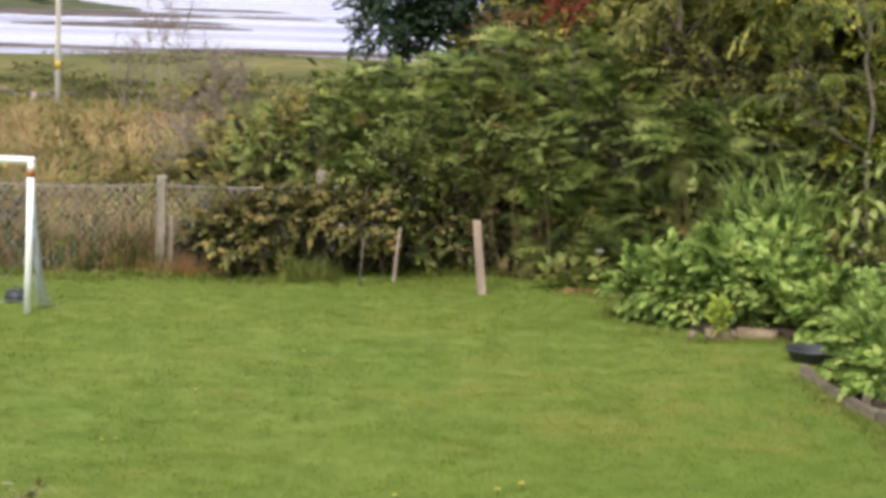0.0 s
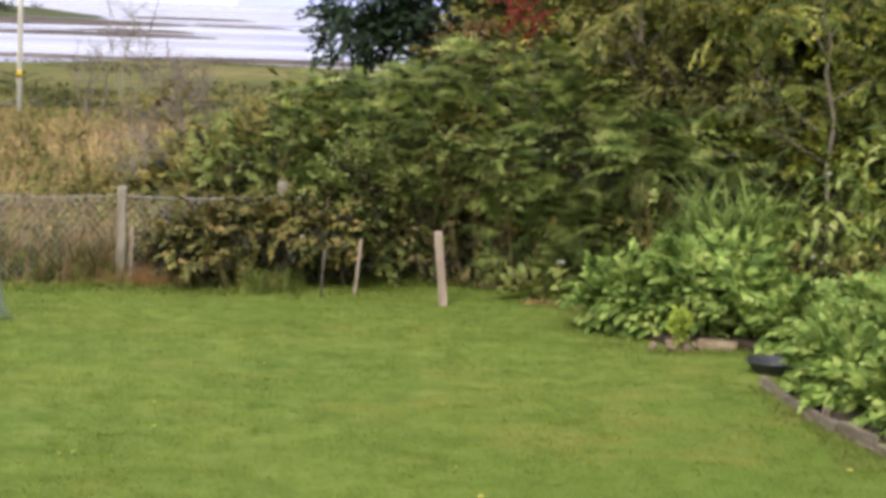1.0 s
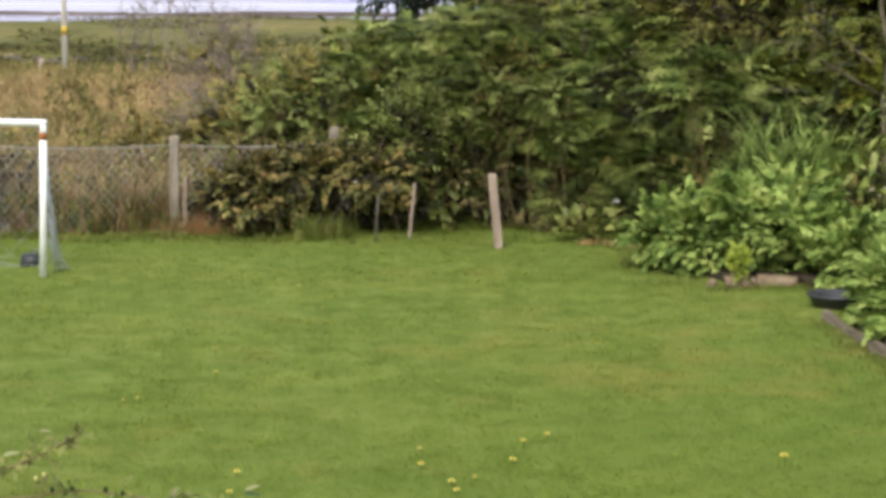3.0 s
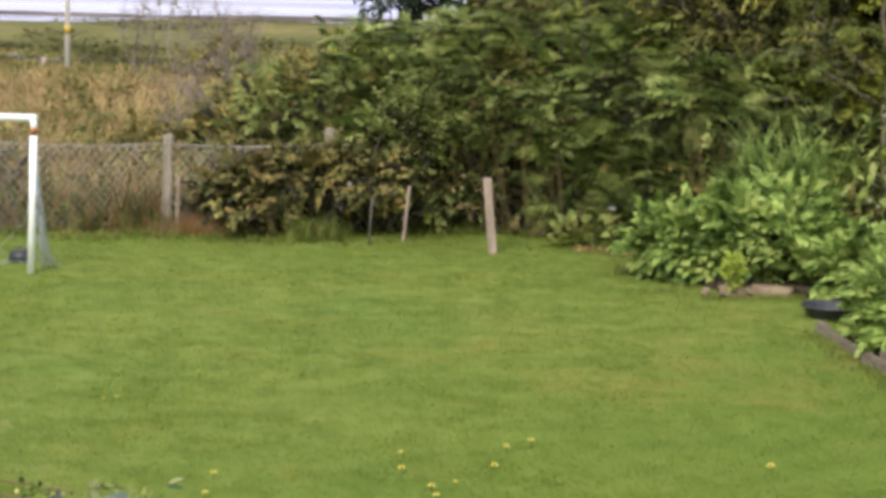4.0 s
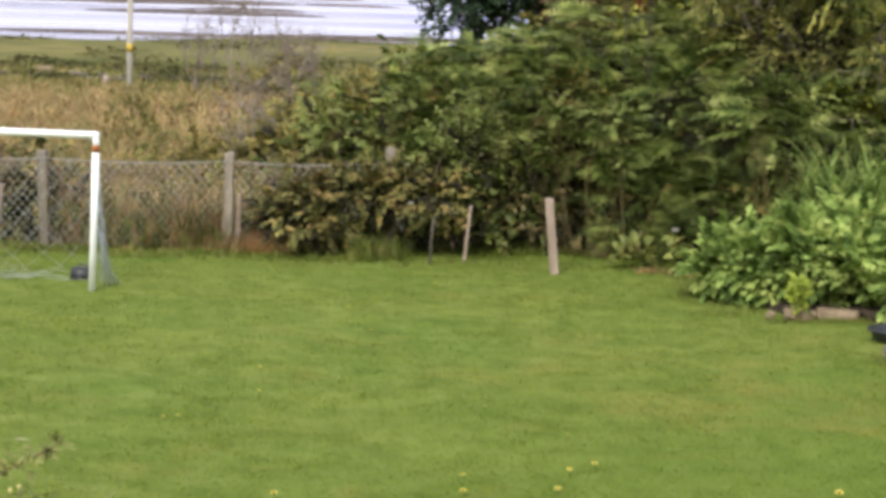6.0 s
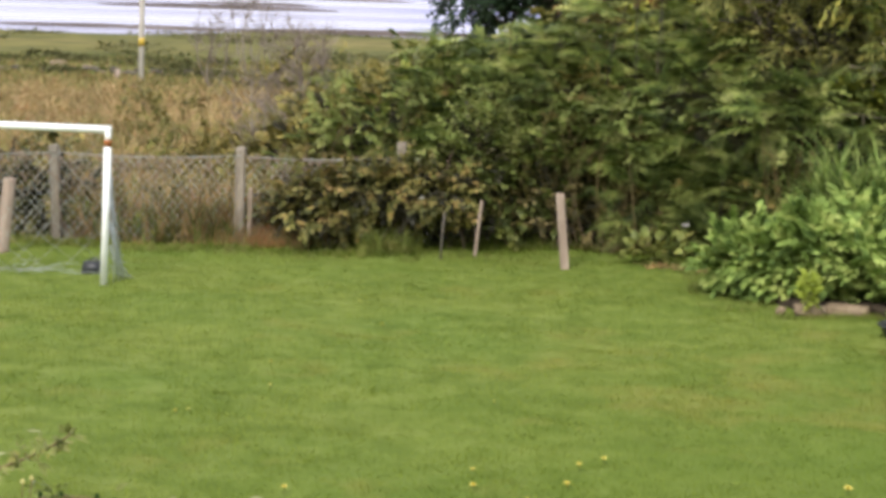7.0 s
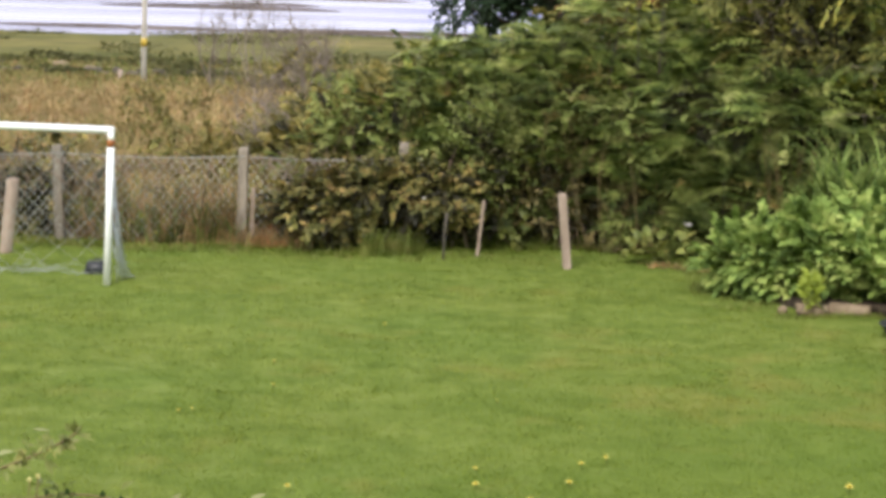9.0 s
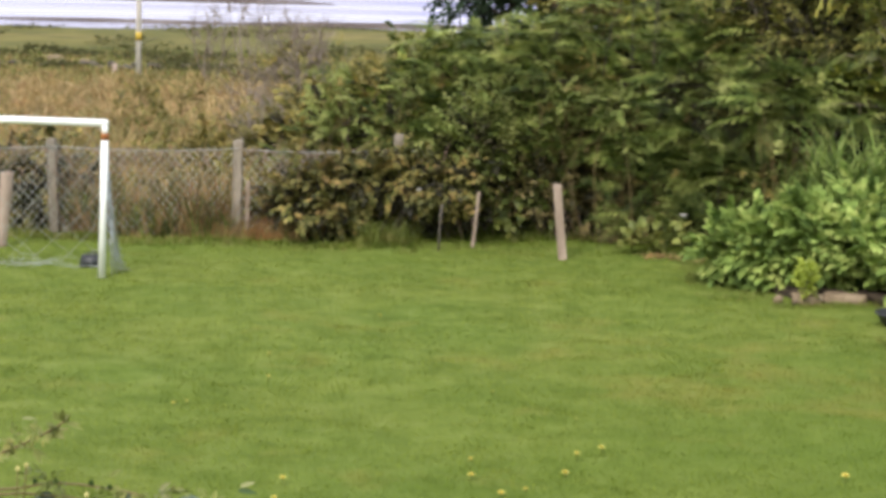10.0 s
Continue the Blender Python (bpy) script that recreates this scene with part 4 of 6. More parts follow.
grass_cover("fence_weeds", [
    (-5.0, -3.1, 22.0, 22.9, 700, (0.25, 0.8), (0.016, 0.030), 1.0, 0.8),
    (-4.1, -3.75, 22.05, 22.4, 240, (0.15, 0.5), (0.014, 0.026), 1.1, 0.3),
], SWORD, "rank dark green grass mixed into the dry stalks at the fence", 4)

# ---- football goal ----


def football_goal(at, width, tall, depth):
    t = thing("football_goal", at, "small white plastic football goal with slack grey net", "football goal")
    r = 0.037
    for x in (0, -width):
        V, F = tubes([([(x - 0.02 * (x == 0), 0, -0.02), (x, 0, tall * 0.5), (x + 0.012, 0, tall - 0.11)], r)], 16)
        post = array_part("post", V, F, WHITE_PIPE, t, smooth=True)
        V, F = tubes([([(x + 0.012, 0, tall - 0.17), (x + 0.012, 0, tall - 0.10)], r + 0.003)], 16)
        array_part("tape", V, F, RUST, post, "rusty orange tape round the joint", smooth=True)
        s = 1 if x == 0 else -1
        V, F = tubes([([(x + 0.012, 0, tall - 0.105), (x + 0.016, 0, tall - 0.06), (x + 0.012, 0, tall - 0.01)], (r - 0.004, r - 0.002, r - 0.002))], 16)
        array_part("corner_joint", V, F, WHITE_PIPE, t, smooth=True)
    V, F = tubes([([(0.048, 0, tall), (0.04, 0, tall), (-width / 2, 0, tall + 0.012), (-width - 0.03, 0, tall), (-width - 0.038, 0, tall)], (r - 0.012, r, r, r, r - 0.012))], 16)
    array_part("crossbar", V, F, WHITE_PIPE, t, smooth=True)
    V, F = tubes([([(0.06, depth * 0.6, 0.015), (-0.3, depth, 0.015), (-width + 0.3, depth, 0.015), (-width, depth * 0.6, 0.015)], 0.005)], 8)
    array_part("ground_bar", V, F, CORD, t, smooth=True)
    # net: slack diamonds from the crossbar to the ground bar, and the two gathered sides
    lines = []
    cell = 0.27
    nr = random.Random(4)

    def back(u, v):
        sag = 0.10 * math.sin(math.pi * v) + 0.02 * math.sin(7 * u)
        return (-width * u, depth * v ** 0.75 - sag * 0.5, tall * (1 - v) - sag * 0.6 + 0.02)
    n = int((width + tall) / cell)
    for i in range(-n, n):
        for sgn in (1, -1):
            pts = []
            slack, wave = nr.uniform(-0.05, 0.05), nr.uniform(0, 6)
            for v in np.linspace(0, 1, 15):
                u = (i * cell + slack + sgn * v * tall * 0.95 + 0.03 * math.sin(5 * v + wave)) / width
                if 0 <= u <= 1:
                    pts.append(back(u, float(v)))
            if len(pts) > 2 and nr.random() < (0.95 if sgn < 0 else 0.7):
                lines.append((pts, 0.0028))
    V, F = tubes(lines, 3)
    array_part("back_net", V, F, CORD, t)
    lines = []
    for i in range(70):
        p = (-nr.uniform(0.15, width - 0.1), depth * nr.uniform(0.5, 1.25), nr.uniform(0.01, 0.05))
        q = (p[0] + nr.uniform(-0.3, 0.3), p[1] + nr.uniform(-0.2, 0.2), nr.uniform(0.01, 0.05))
        lines.append((limb(p, q, 0.35, 6, nr), 0.0022))
    V, F = tubes(lines, 3)
    tagged(array_part("slack_net", V, F, NET, t, "slack net lying loose on the grass"), kind="stuff")
    for x in (0, -width):
        lines = []
        s = 1 if x == 0 else -1
        for i in range(5):
            z0 = tall - 0.14 - 0.26 * i
            k = 0.35 + 0.13 * i
            lines.append(([(x + 0.035 * s, 0.02, z0), (x + (0.05 + 0.01 * i) * s, depth * 0.16 * k, z0 * 0.55), (x + (0.065 + 0.035 * i) * s, depth * 0.4 * k + 0.03 * i, 0.01)], 0.006 + 0.001 * (i % 2)))
            lines.append(([(x + 0.035 * s, 0.02, z0 * 0.9), (x + 0.06 * s, depth * (0.08 + 0.05 * i), z0 * 0.6), (x + (0.12 - 0.02 * i) * s, depth * 0.45, 0.02)], 0.005))
        for i in range(4):
            lines.append(([(x + 0.04 * s, 0.03, 0.5 - 0.1 * i), (x + 0.09 * s, depth * 0.2, 0.30 - 0.07 * i), (x + (0.13 + 0.02 * i) * s, depth * 0.35, 0.26 - 0.07 * i)], 0.005))
        V, F = tubes(lines, 4)
        array_part("side_net", V, F, NET, t, "gathered side net hanging behind the post")
    return t


football_goal((-3.959, 19.06, 0), 3.00, 1.567, 0.75)


def weight_block(at, turn):
    bm = bmesh.new()
    bmesh.ops.create_cube(bm, size=1)
    for v in bm.verts:
        v.co = Vector((v.co.x * 0.26, v.co.y * 0.18, (v.co.z + 0.5) * 0.13))
        if v.co.z > 0.05:
            v.co.x *= 0.86
            v.co.y *= 0.8
    bmesh.ops.bevel(bm, geom=bm.edges[:], offset=0.012, segments=2, affect="EDGES")
    t = thing("ballast_block", at, "dark grey rubber ballast block holding down the goal net", "weight")
    t.rotation_euler = (0, 0, turn)
    block = part("block", bm, BLACK_PLASTIC, t)
    V, F = tubes([([(-0.05, 0, 0.125), (-0.04, 0, 0.155), (0.04, 0, 0.155), (0.05, 0, 0.125)], 0.009)], 6)
    array_part("handle", V, F, BLACK_PLASTIC, block, smooth=True)
    return t


weight_block((-4.22, 19.74, 0.0), 0.15)

# ---- wire fence with timber posts ----


def timber(name, foot, top, radius, material, square=True, seed=0):
    """A sawn or round post with a worn, chamfered top."""
    r = random.Random(seed)
    bm = bmesh.new()
    n = 4 if square else 10
    foot, top = Vector(foot), Vector(top)
    rings = []
    levels = (0, 0.25, 0.5, 0.75, 0.985, 1.0)
    for s in levels:
        c = foot.lerp(top, s)
        rad = radius * (1 + r.uniform(-0.03, 0.03)) * (0.86 if s == 1.0 else 1)
        ring = []
        for i in range(n * 2 if square else n):
            if square:
                a = (i // 2) * math.pi / 2 + math.pi / 4 + (0.1 if i % 2 else -0.1)
                d = rad * 1.32
            else:
                a = i / n * 2 * math.pi
                d = rad * (1 + r.uniform(-0.04, 0.04))
            ring.append(bm.verts.new(c + Vector((math.cos(a) * d, math.sin(a) * d, r.uniform(-0.004, 0.004) if s == 1 else 0))))
        rings.append(ring)
    m = len(rings[0])
    for a, b in zip(rings, rings[1:]):
        for i in range(m):
            bm.faces.new((a[i], a[(i + 1) % m], b[(i + 1) % m], b[i]))
    bm.faces.new(rings[-1])
    bm.faces.new(rings[0][::-1])
    return bm, name, material


fence = thing("wire_fence", (-3.06, 22.24, 0), "galvanised diamond wire fence on weathered grey timber posts", "fence")


def fence_line(x):
    return 0.155 * (x + 3.06) if x < -3.0 else 0.24 * (x + 3.0)


for x, tall, tilt, mat in ((-7.16, 1.1, 0.01, POST), (-5.11, 1.14, -0.05, OLD_POST), (-3.06, 1.15, 0.02, POST), (-1.2, 1.23, 0.01, POST), (0.8, 1.15, 0.0, POST), (2.8, 1.15, 0.0, POST)):
    bm, nm, m = timber("post", (x + 3.06, fence_line(x), -0.25), (x + 3.06 + tilt, fence_line(x), tall), 0.054, mat, True, int(x * 10) % 97)
    part(nm, bm, m, fence, smooth=False)


def wire_mesh(x0, x1, tall, cell):
    lines = []
    n = int((x1 - x0 + tall) / cell) + 2
    for i in range(-int(tall / cell) - 1, n):
        for sgn in (1, -1):
            pts = []
            for k in range(9):
                z = tall * k / 8
                x = x0 + i * cell + (z if sgn > 0 else tall - z) * 0.85
                if x0 <= x <= x1:
                    pts.append((x + 3.06, fence_line(x) - 0.062 + 0.012 * math.sin(3 * x + 5 * z), 0.03 + z - 0.03 * math.sin((x - x0) / (x1 - x0) * math.pi)))
            if len(pts) > 1:
                lines.append((pts, 0.0025))
    for z in (tall + 0.035,):
        xs = np.linspace(x0, x1, 12)
        lines.append(([(x + 3.06, fence_line(x) - 0.066, z - 0.035 * math.sin((x - x0) / (x1 - x0) * math.pi)) for x in xs], 0.005))
    return tubes(lines, 3)


for a, b in ((-7.16, -5.11), (-5.11, -3.06), (-3.06, -1.22), (-1.22, 0.8), (0.8, 2.8)):
    V, F = wire_mesh(a, b, 1.02, 0.098)
    tagged(array_part("wire_panel", V, F, WIRE, fence), kind="stuff")

vr = random.Random(8)
vine = thing("dry_vine", (-3.06, 22.18, 0), "dry pinkish brown vine tangled along the fence's top wire", "vine")
for x0, x1 in ((-6.9, -5.2), (-5.0, -3.2), (-2.9, -1.4)):
    lines = []
    for k in range(80):
        x = vr.uniform(x0, x1) + 3.06
        y = fence_line(x - 3.06)
        z = 1.03 - 0.34 * vr.random() ** 2.4
        e = (x + vr.uniform(-0.25, 0.25), y + vr.uniform(-0.06, 0.04), z + vr.uniform(-0.32, 0.1))
        lines.append((limb((x, y, z), e, 0.5, 6, vr), np.linspace(0.0055, 0.0035, 6)))
    for k in range(5):
        x = vr.uniform(x0, x1) + 3.06
        lines.append((limb((x, fence_line(x - 3.06), 0.0), (x + vr.uniform(-0.2, 0.2), fence_line(x - 3.06), 1.02), 0.2, 8, vr), np.linspace(0.006, 0.004, 8)))
    V, F = tubes(lines, 4)
    tagged(array_part("tendril_work", V, F, DRY_VINE, vine), kind="stuff")

for nm, foot, top, rad, mat, sq, lab in (
    ("slanted_post", (-5.52, 20.93, -0.2), (-5.42, 20.95, 0.84), 0.072, STAKE, False, "thick pale round timber post leaning in the grass behind the goal"),
    ("thin_post", (-2.93, 22.2, -0.2), (-2.915, 22.2, 0.68), 0.024, STAKE, True, "thin pale timber batten standing beside a fence post"),
    ("leaning_stake", (0.762, 21.25, -0.2), (0.655, 21.28, 0.845), 0.047, STAKE, True, "pale leaning timber stake at the lawn's edge"),
    ("broken_stick", (-0.29, 21.86, -0.15), (-0.215, 21.9, 0.66), 0.02, STAKE, False, "thin bleached broken stick standing in the grass"),
):
    bm, nm, m = timber(nm, (0, 0, foot[2]), (top[0] - foot[0], top[1] - foot[1], top[2]), rad, mat, sq, len(lab))
    ob = part(nm, bm, m, smooth=not sq)
    ob.location = (foot[0], foot[1], 0)
    tagged(ob, lab, "post")

V, F = tubes([([(0, 0, -0.1), (0.01, 0, 0.28), (0.03, 0.01, 0.55)], 0.011)], 8)
rod = array_part("steel_rod", V, F, ROD, smooth=True)
rod.location = (-0.66, 21.58, 0)
tagged(rod, "thin grey steel rod standing in the lawn's edge", "rod")

# ---- hedge bank: shrubs, brambles and small trees ----


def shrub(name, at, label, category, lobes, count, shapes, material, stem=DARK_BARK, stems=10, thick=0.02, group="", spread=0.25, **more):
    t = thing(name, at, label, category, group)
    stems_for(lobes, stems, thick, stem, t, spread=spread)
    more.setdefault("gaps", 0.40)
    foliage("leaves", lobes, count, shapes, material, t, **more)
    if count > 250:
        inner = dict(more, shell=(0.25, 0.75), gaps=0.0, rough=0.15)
        # dark copy of the foliage inside, shade of the gaps put in as colour
        foliage("inner_leaves", lobes, int(count * 0.5), shapes, GAP_DARK, t, label="dark brown inner leaves standing for the shade in the gaps", **inner)
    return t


# low shrub grown through the wire
shrub("russet_shrub", (-1.9, 22.25, 0), "low scrubby shrub with russet tinged leaves in the fence", "shrub",
      [(-0.52, 0.08, 0.44, 0.24, 0.35, 0.26), (-0.12, 0.05, 0.46, 0.36, 0.42, 0.34), (0.32, 0.12, 0.70, 0.42, 0.4, 0.24), (0.84, 0.15, 0.66, 0.4, 0.3, 0.24), (1.25, 0.3, 0.70, 0.4, 0.4, 0.24)],
      640, BOUGH_SMALL, RUSSET, stems=22, thick=0.012, floor=0.16, lift=0.1, size=(0.6, 1.0), gaps=0.45)
shrub("bramble_clump", (-5.2, 22.5, 0), "dark leafy bramble clump behind the goal and fence", "shrub",
      [(0, 0, 0.5, 0.5, 0.35, 0.42), (-0.6, 0.2, 0.45, 0.5, 0.4, 0.45), (-1.3, 0.2, 0.5, 0.6, 0.4, 0.4)],
      330, BOUGH_SMALL, RUSSET, stem=DRY_VINE, stems=22, thick=0.008)
shrub("bramble_patch", (-4.15, 22.2, 0), "small dark bramble patch at the foot of the fence", "shrub",
      [(0, 0, 0.16, 0.2, 0.12, 0.16), (0.22, 0.05, 0.12, 0.14, 0.1, 0.1)], 70, BOUGH_SMALL, BRAMBLE, stems=5, thick=0.006, size=(0.3, 0.6))
shrub("bramble_patch", (-3.85, 22.75, 0), "small bramble patch in the dry grass at the fence", "shrub",
      [(0, 0, 0.28, 0.3, 0.3, 0.26), (0.35, 0.2, 0.3, 0.25, 0.25, 0.22)], 60, BOUGH_SMALL, OLIVE, stems=5, thick=0.008, size=(0.5, 0.9))
# added shrub, its dark leaves stand in for shade under the overhang
shrub("hollow_filler", (-0.75, 23.1, 0), "added dark leaves and stems standing for the shade under the hedge", "shrub",
      [(-0.8, 0.1, 0.35, 0.5, 0.25, 0.4), (0, 0, 0.4, 0.6, 0.25, 0.42), (0.8, 0.0, 0.42, 0.6, 0.25, 0.45), (1.5, 0.05, 0.4, 0.5, 0.25, 0.4)],
      520, BOUGH_SMALL, HOLLOW_DARK, stems=16, thick=0.012, floor=0.03)
shrub("brown_undergrowth", (1.75, 22.9, 0), "low brownish undergrowth at the shaded foot of the hedge", "shrub",
      [(-0.6, 0.05, 0.28, 0.4, 0.25, 0.28), (0, 0, 0.3, 0.45, 0.25, 0.3), (0.6, -0.1, 0.32, 0.4, 0.25, 0.3)],
      330, BOUGH_SMALL + SPRIG_SMALL, DARK_OLIVE, stem=DRY_VINE, stems=14, thick=0.006, floor=0.02, size=(0.5, 0.9))
mr = random.Random(5)
for k in range(11):
    y = mr.uniform(23.4, 40)
    x = -1.8 - (y - 10) * mr.uniform(0.02, 0.2) - 0.4
    w = mr.uniform(0.25, 0.5)
    shrub("meadow_weed", (x, y, 0), "low leafy green weed clump in the dry meadow", "weed",
          [(0, 0, 0.28, w, w * 0.8, 0.3), (w * 0.5, 0, 0.22, w * 0.7, w * 0.6, 0.26)], 34, BOUGH_SMALL, (OLIVE, GREY_LEAF, OLIVE)[k % 3], stems=4, thick=0.006, group="weeds in the meadow")

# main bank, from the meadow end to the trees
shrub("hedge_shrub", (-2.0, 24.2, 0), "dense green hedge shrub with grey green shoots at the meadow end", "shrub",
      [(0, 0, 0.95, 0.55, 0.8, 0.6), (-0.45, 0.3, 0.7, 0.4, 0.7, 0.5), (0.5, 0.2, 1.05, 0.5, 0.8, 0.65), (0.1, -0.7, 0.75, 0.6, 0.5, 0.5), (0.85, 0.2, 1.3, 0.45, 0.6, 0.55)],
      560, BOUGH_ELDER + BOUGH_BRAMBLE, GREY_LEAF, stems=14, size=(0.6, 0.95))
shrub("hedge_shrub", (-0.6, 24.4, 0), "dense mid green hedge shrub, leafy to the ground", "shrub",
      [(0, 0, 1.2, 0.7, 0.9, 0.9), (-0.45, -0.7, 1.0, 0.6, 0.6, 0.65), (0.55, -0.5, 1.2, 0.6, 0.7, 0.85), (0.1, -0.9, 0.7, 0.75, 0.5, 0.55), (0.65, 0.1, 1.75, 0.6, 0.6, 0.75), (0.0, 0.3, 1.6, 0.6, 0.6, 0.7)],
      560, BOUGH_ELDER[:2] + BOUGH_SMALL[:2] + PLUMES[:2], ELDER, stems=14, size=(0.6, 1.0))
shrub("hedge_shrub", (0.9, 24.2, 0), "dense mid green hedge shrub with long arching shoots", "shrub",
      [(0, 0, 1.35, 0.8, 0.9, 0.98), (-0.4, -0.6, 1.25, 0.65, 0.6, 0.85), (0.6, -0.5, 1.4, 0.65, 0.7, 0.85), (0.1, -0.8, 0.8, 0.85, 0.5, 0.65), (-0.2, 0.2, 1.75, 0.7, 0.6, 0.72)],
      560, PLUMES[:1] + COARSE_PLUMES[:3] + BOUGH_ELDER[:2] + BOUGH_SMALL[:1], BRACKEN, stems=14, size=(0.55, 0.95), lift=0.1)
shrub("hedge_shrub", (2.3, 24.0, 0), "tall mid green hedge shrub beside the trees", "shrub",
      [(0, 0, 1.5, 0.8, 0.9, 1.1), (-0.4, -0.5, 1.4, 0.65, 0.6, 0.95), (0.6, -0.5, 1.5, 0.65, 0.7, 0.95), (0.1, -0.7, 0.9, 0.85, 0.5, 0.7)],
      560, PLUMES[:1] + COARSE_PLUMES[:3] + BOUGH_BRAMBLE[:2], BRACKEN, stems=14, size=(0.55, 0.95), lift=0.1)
shrub("light_shrub", (-0.38, 22.75, 0), "slender light green sapling with thin leaves before the hedge", "sapling",
      [(0, 0, 1.2, 0.36, 0.3, 0.38), (0.35, 0.1, 1.1, 0.3, 0.3, 0.36), (-0.05, 0, 0.9, 0.3, 0.3, 0.22)],
      300, SPRIG, BRIGHT, stem=DRY_VINE, stems=10, thick=0.012)
shrub("dry_thicket", (0.55, 23.0, 0), "thin brownish olive thicket of stems and small leaves", "shrub",
      [(0, 0, 0.75, 0.6, 0.35, 0.65), (0.5, 0.1, 0.9, 0.5, 0.4, 0.6), (-0.5, 0, 0.6, 0.4, 0.3, 0.5)],
      1000, SPRIG_SMALL + TRE, DARK_OLIVE, stem=DRY_VINE, stems=22, thick=0.006, spread=0.3)
shrub("bramble_shoots", (1.9, 22.9, 0), "bramble shoots with grey green leaves between the ferns", "shrub",
      [(0, 0, 0.85, 0.35, 0.3, 0.3), (0.15, 0.1, 1.35, 0.4, 0.3, 0.3), (-0.5, 0.1, 1.3, 0.35, 0.3, 0.25), (0.7, 0.0, 1.75, 0.35, 0.3, 0.25), (1.1, -0.3, 1.0, 0.3, 0.3, 0.25), (-0.9, 0.3, 1.8, 0.3, 0.3, 0.25)],
      240, BOUGH_SMALL, GREY_LEAF, stems=14, thick=0.01, size=(0.6, 1.1))
shrub("bramble_shoots", (1.1, 23.0, 0), "brownish bramble shoots in the middle of the hedge", "shrub",
      [(-0.4, 0, 1.2, 0.3, 0.2, 0.22), (0.3, 0, 1.5, 0.3, 0.2, 0.22), (0.0, 0, 0.8, 0.35, 0.2, 0.25), (1.1, -0.1, 1.35, 0.25, 0.2, 0.2), (1.6, -0.1, 0.95, 0.28, 0.2, 0.2)],
      150, BOUGH_SMALL, DARK_OLIVE, stem=DRY_VINE, stems=14, thick=0.006, size=(0.5, 0.9))
shrub("feathery_shrub", (1.78, 22.85, 0), "dark feathery shrub in deep shade at the hedge foot", "shrub",
      [(0, 0, 0.6, 0.5, 0.4, 0.5), (0.3, 0, 0.8, 0.45, 0.4, 0.45), (-0.3, 0.1, 0.7, 0.4, 0.4, 0.42)],
      150, PLUMES, DARK_FINE, stems=12, thick=0.006, size=(0.6, 0.9))
shrub("ferny_shrub", (2.78, 22.6, 0), "large arching ferny shrub with fine green fronds", "shrub",
      [(0, 0, 1.65, 0.7, 0.5, 0.45), (0.55, -0.1, 1.7, 0.55, 0.5, 0.4), (-0.45, 0.1, 1.75, 0.5, 0.5, 0.4)],
      330, PLUMES + BOUGH_SMALL, PLUME, stems=12, lift=0.1, wild=0.6, floor=1.0, size=(0.4, 0.75), thick=0.008)
shrub("feathery_shrub", (2.62, 22.75, 0), "dark feathery shrub in deep shade at the hedge foot", "shrub",
      [(0, 0, 0.65, 0.5, 0.4, 0.5), (0.4, 0, 0.8, 0.45, 0.4, 0.45), (-0.3, 0.1, 0.8, 0.4, 0.4, 0.42)],
      150, PLUMES, DARK_FINE, stems=12, thick=0.006, size=(0.6, 0.9))
shrub("ferny_shrub", (3.9, 22.2, 0), "arching ferny shrub with fine dark green fronds", "shrub",
      [(0, 0, 1.15, 0.65, 0.5, 0.75), (0.5, 0.2, 1.4, 0.55, 0.5, 0.65), (-0.4, 0.2, 1.7, 0.5, 0.5, 0.45)],
      380, PLUMES[:2] + BOUGH_SMALL, PLUME, stems=14, lift=0.2, size=(0.5, 0.85))
shrub("hedge_shrub", (5.2, 23.2, 0), "dense dark green hedge shrub below the rowan", "shrub",
      [(0, 0, 1.1, 0.85, 0.7, 0.85), (0.9, 0, 1.3, 0.85, 0.7, 0.95), (-0.6, -0.2, 1.0, 0.6, 0.5, 0.65), (1.7, -0.2, 1.2, 0.8, 0.7, 1.0)],
      700, BOUGH_ELDER + BOUGH_BRAMBLE, BRAMBLE, stems=12)
# tall growth closing the view behind the small trees
shrub("tall_thicket", (3.4, 26.2, 0), "tall dense olive green thicket behind the hedge", "shrub",
      [(-0.6, 0, 2.2, 0.9, 0.8, 1.4), (0.4, 0.2, 2.5, 1.0, 0.8, 1.6), (0, -0.4, 1.4, 1.2, 0.7, 1.2), (0.2, 0.2, 3.9, 0.9, 0.7, 0.9)],
      1300, BOUGH_BRAMBLE + BOUGH_SMALL, BRAMBLE, stems=14, thick=0.03, size=(0.9, 1.4))
shrub("tall_thicket", (5.4, 26.0, 0), "tall dense green thicket behind the rowan", "shrub",
      [(-0.6, 0, 2.3, 1.0, 0.8, 1.5), (0.6, 0.2, 2.5, 1.0, 0.8, 1.6), (0, -0.4, 1.4, 1.3, 0.7, 1.2), (0, 0.2, 4.0, 1.1, 0.7, 0.9)],
      1400, BOUGH_BRAMBLE + BOUGH_ELDER, BRAMBLE, stems=14, thick=0.03, size=(0.9, 1.4))
shrub("tall_thicket", (7.6, 25.6, 0), "tall dense green thicket behind the rowan", "shrub",
      [(-0.6, 0, 2.3, 1.0, 0.8, 1.5), (0.6, 0.2, 2.5, 1.0, 0.8, 1.6), (0, -0.4, 1.4, 1.3, 0.7, 1.2), (0, 0.2, 4.0, 1.1, 0.7, 0.9)],
      1400, BOUGH_BRAMBLE + BOUGH_ELDER, BRAMBLE, stems=14, thick=0.03, size=(0.9, 1.4))
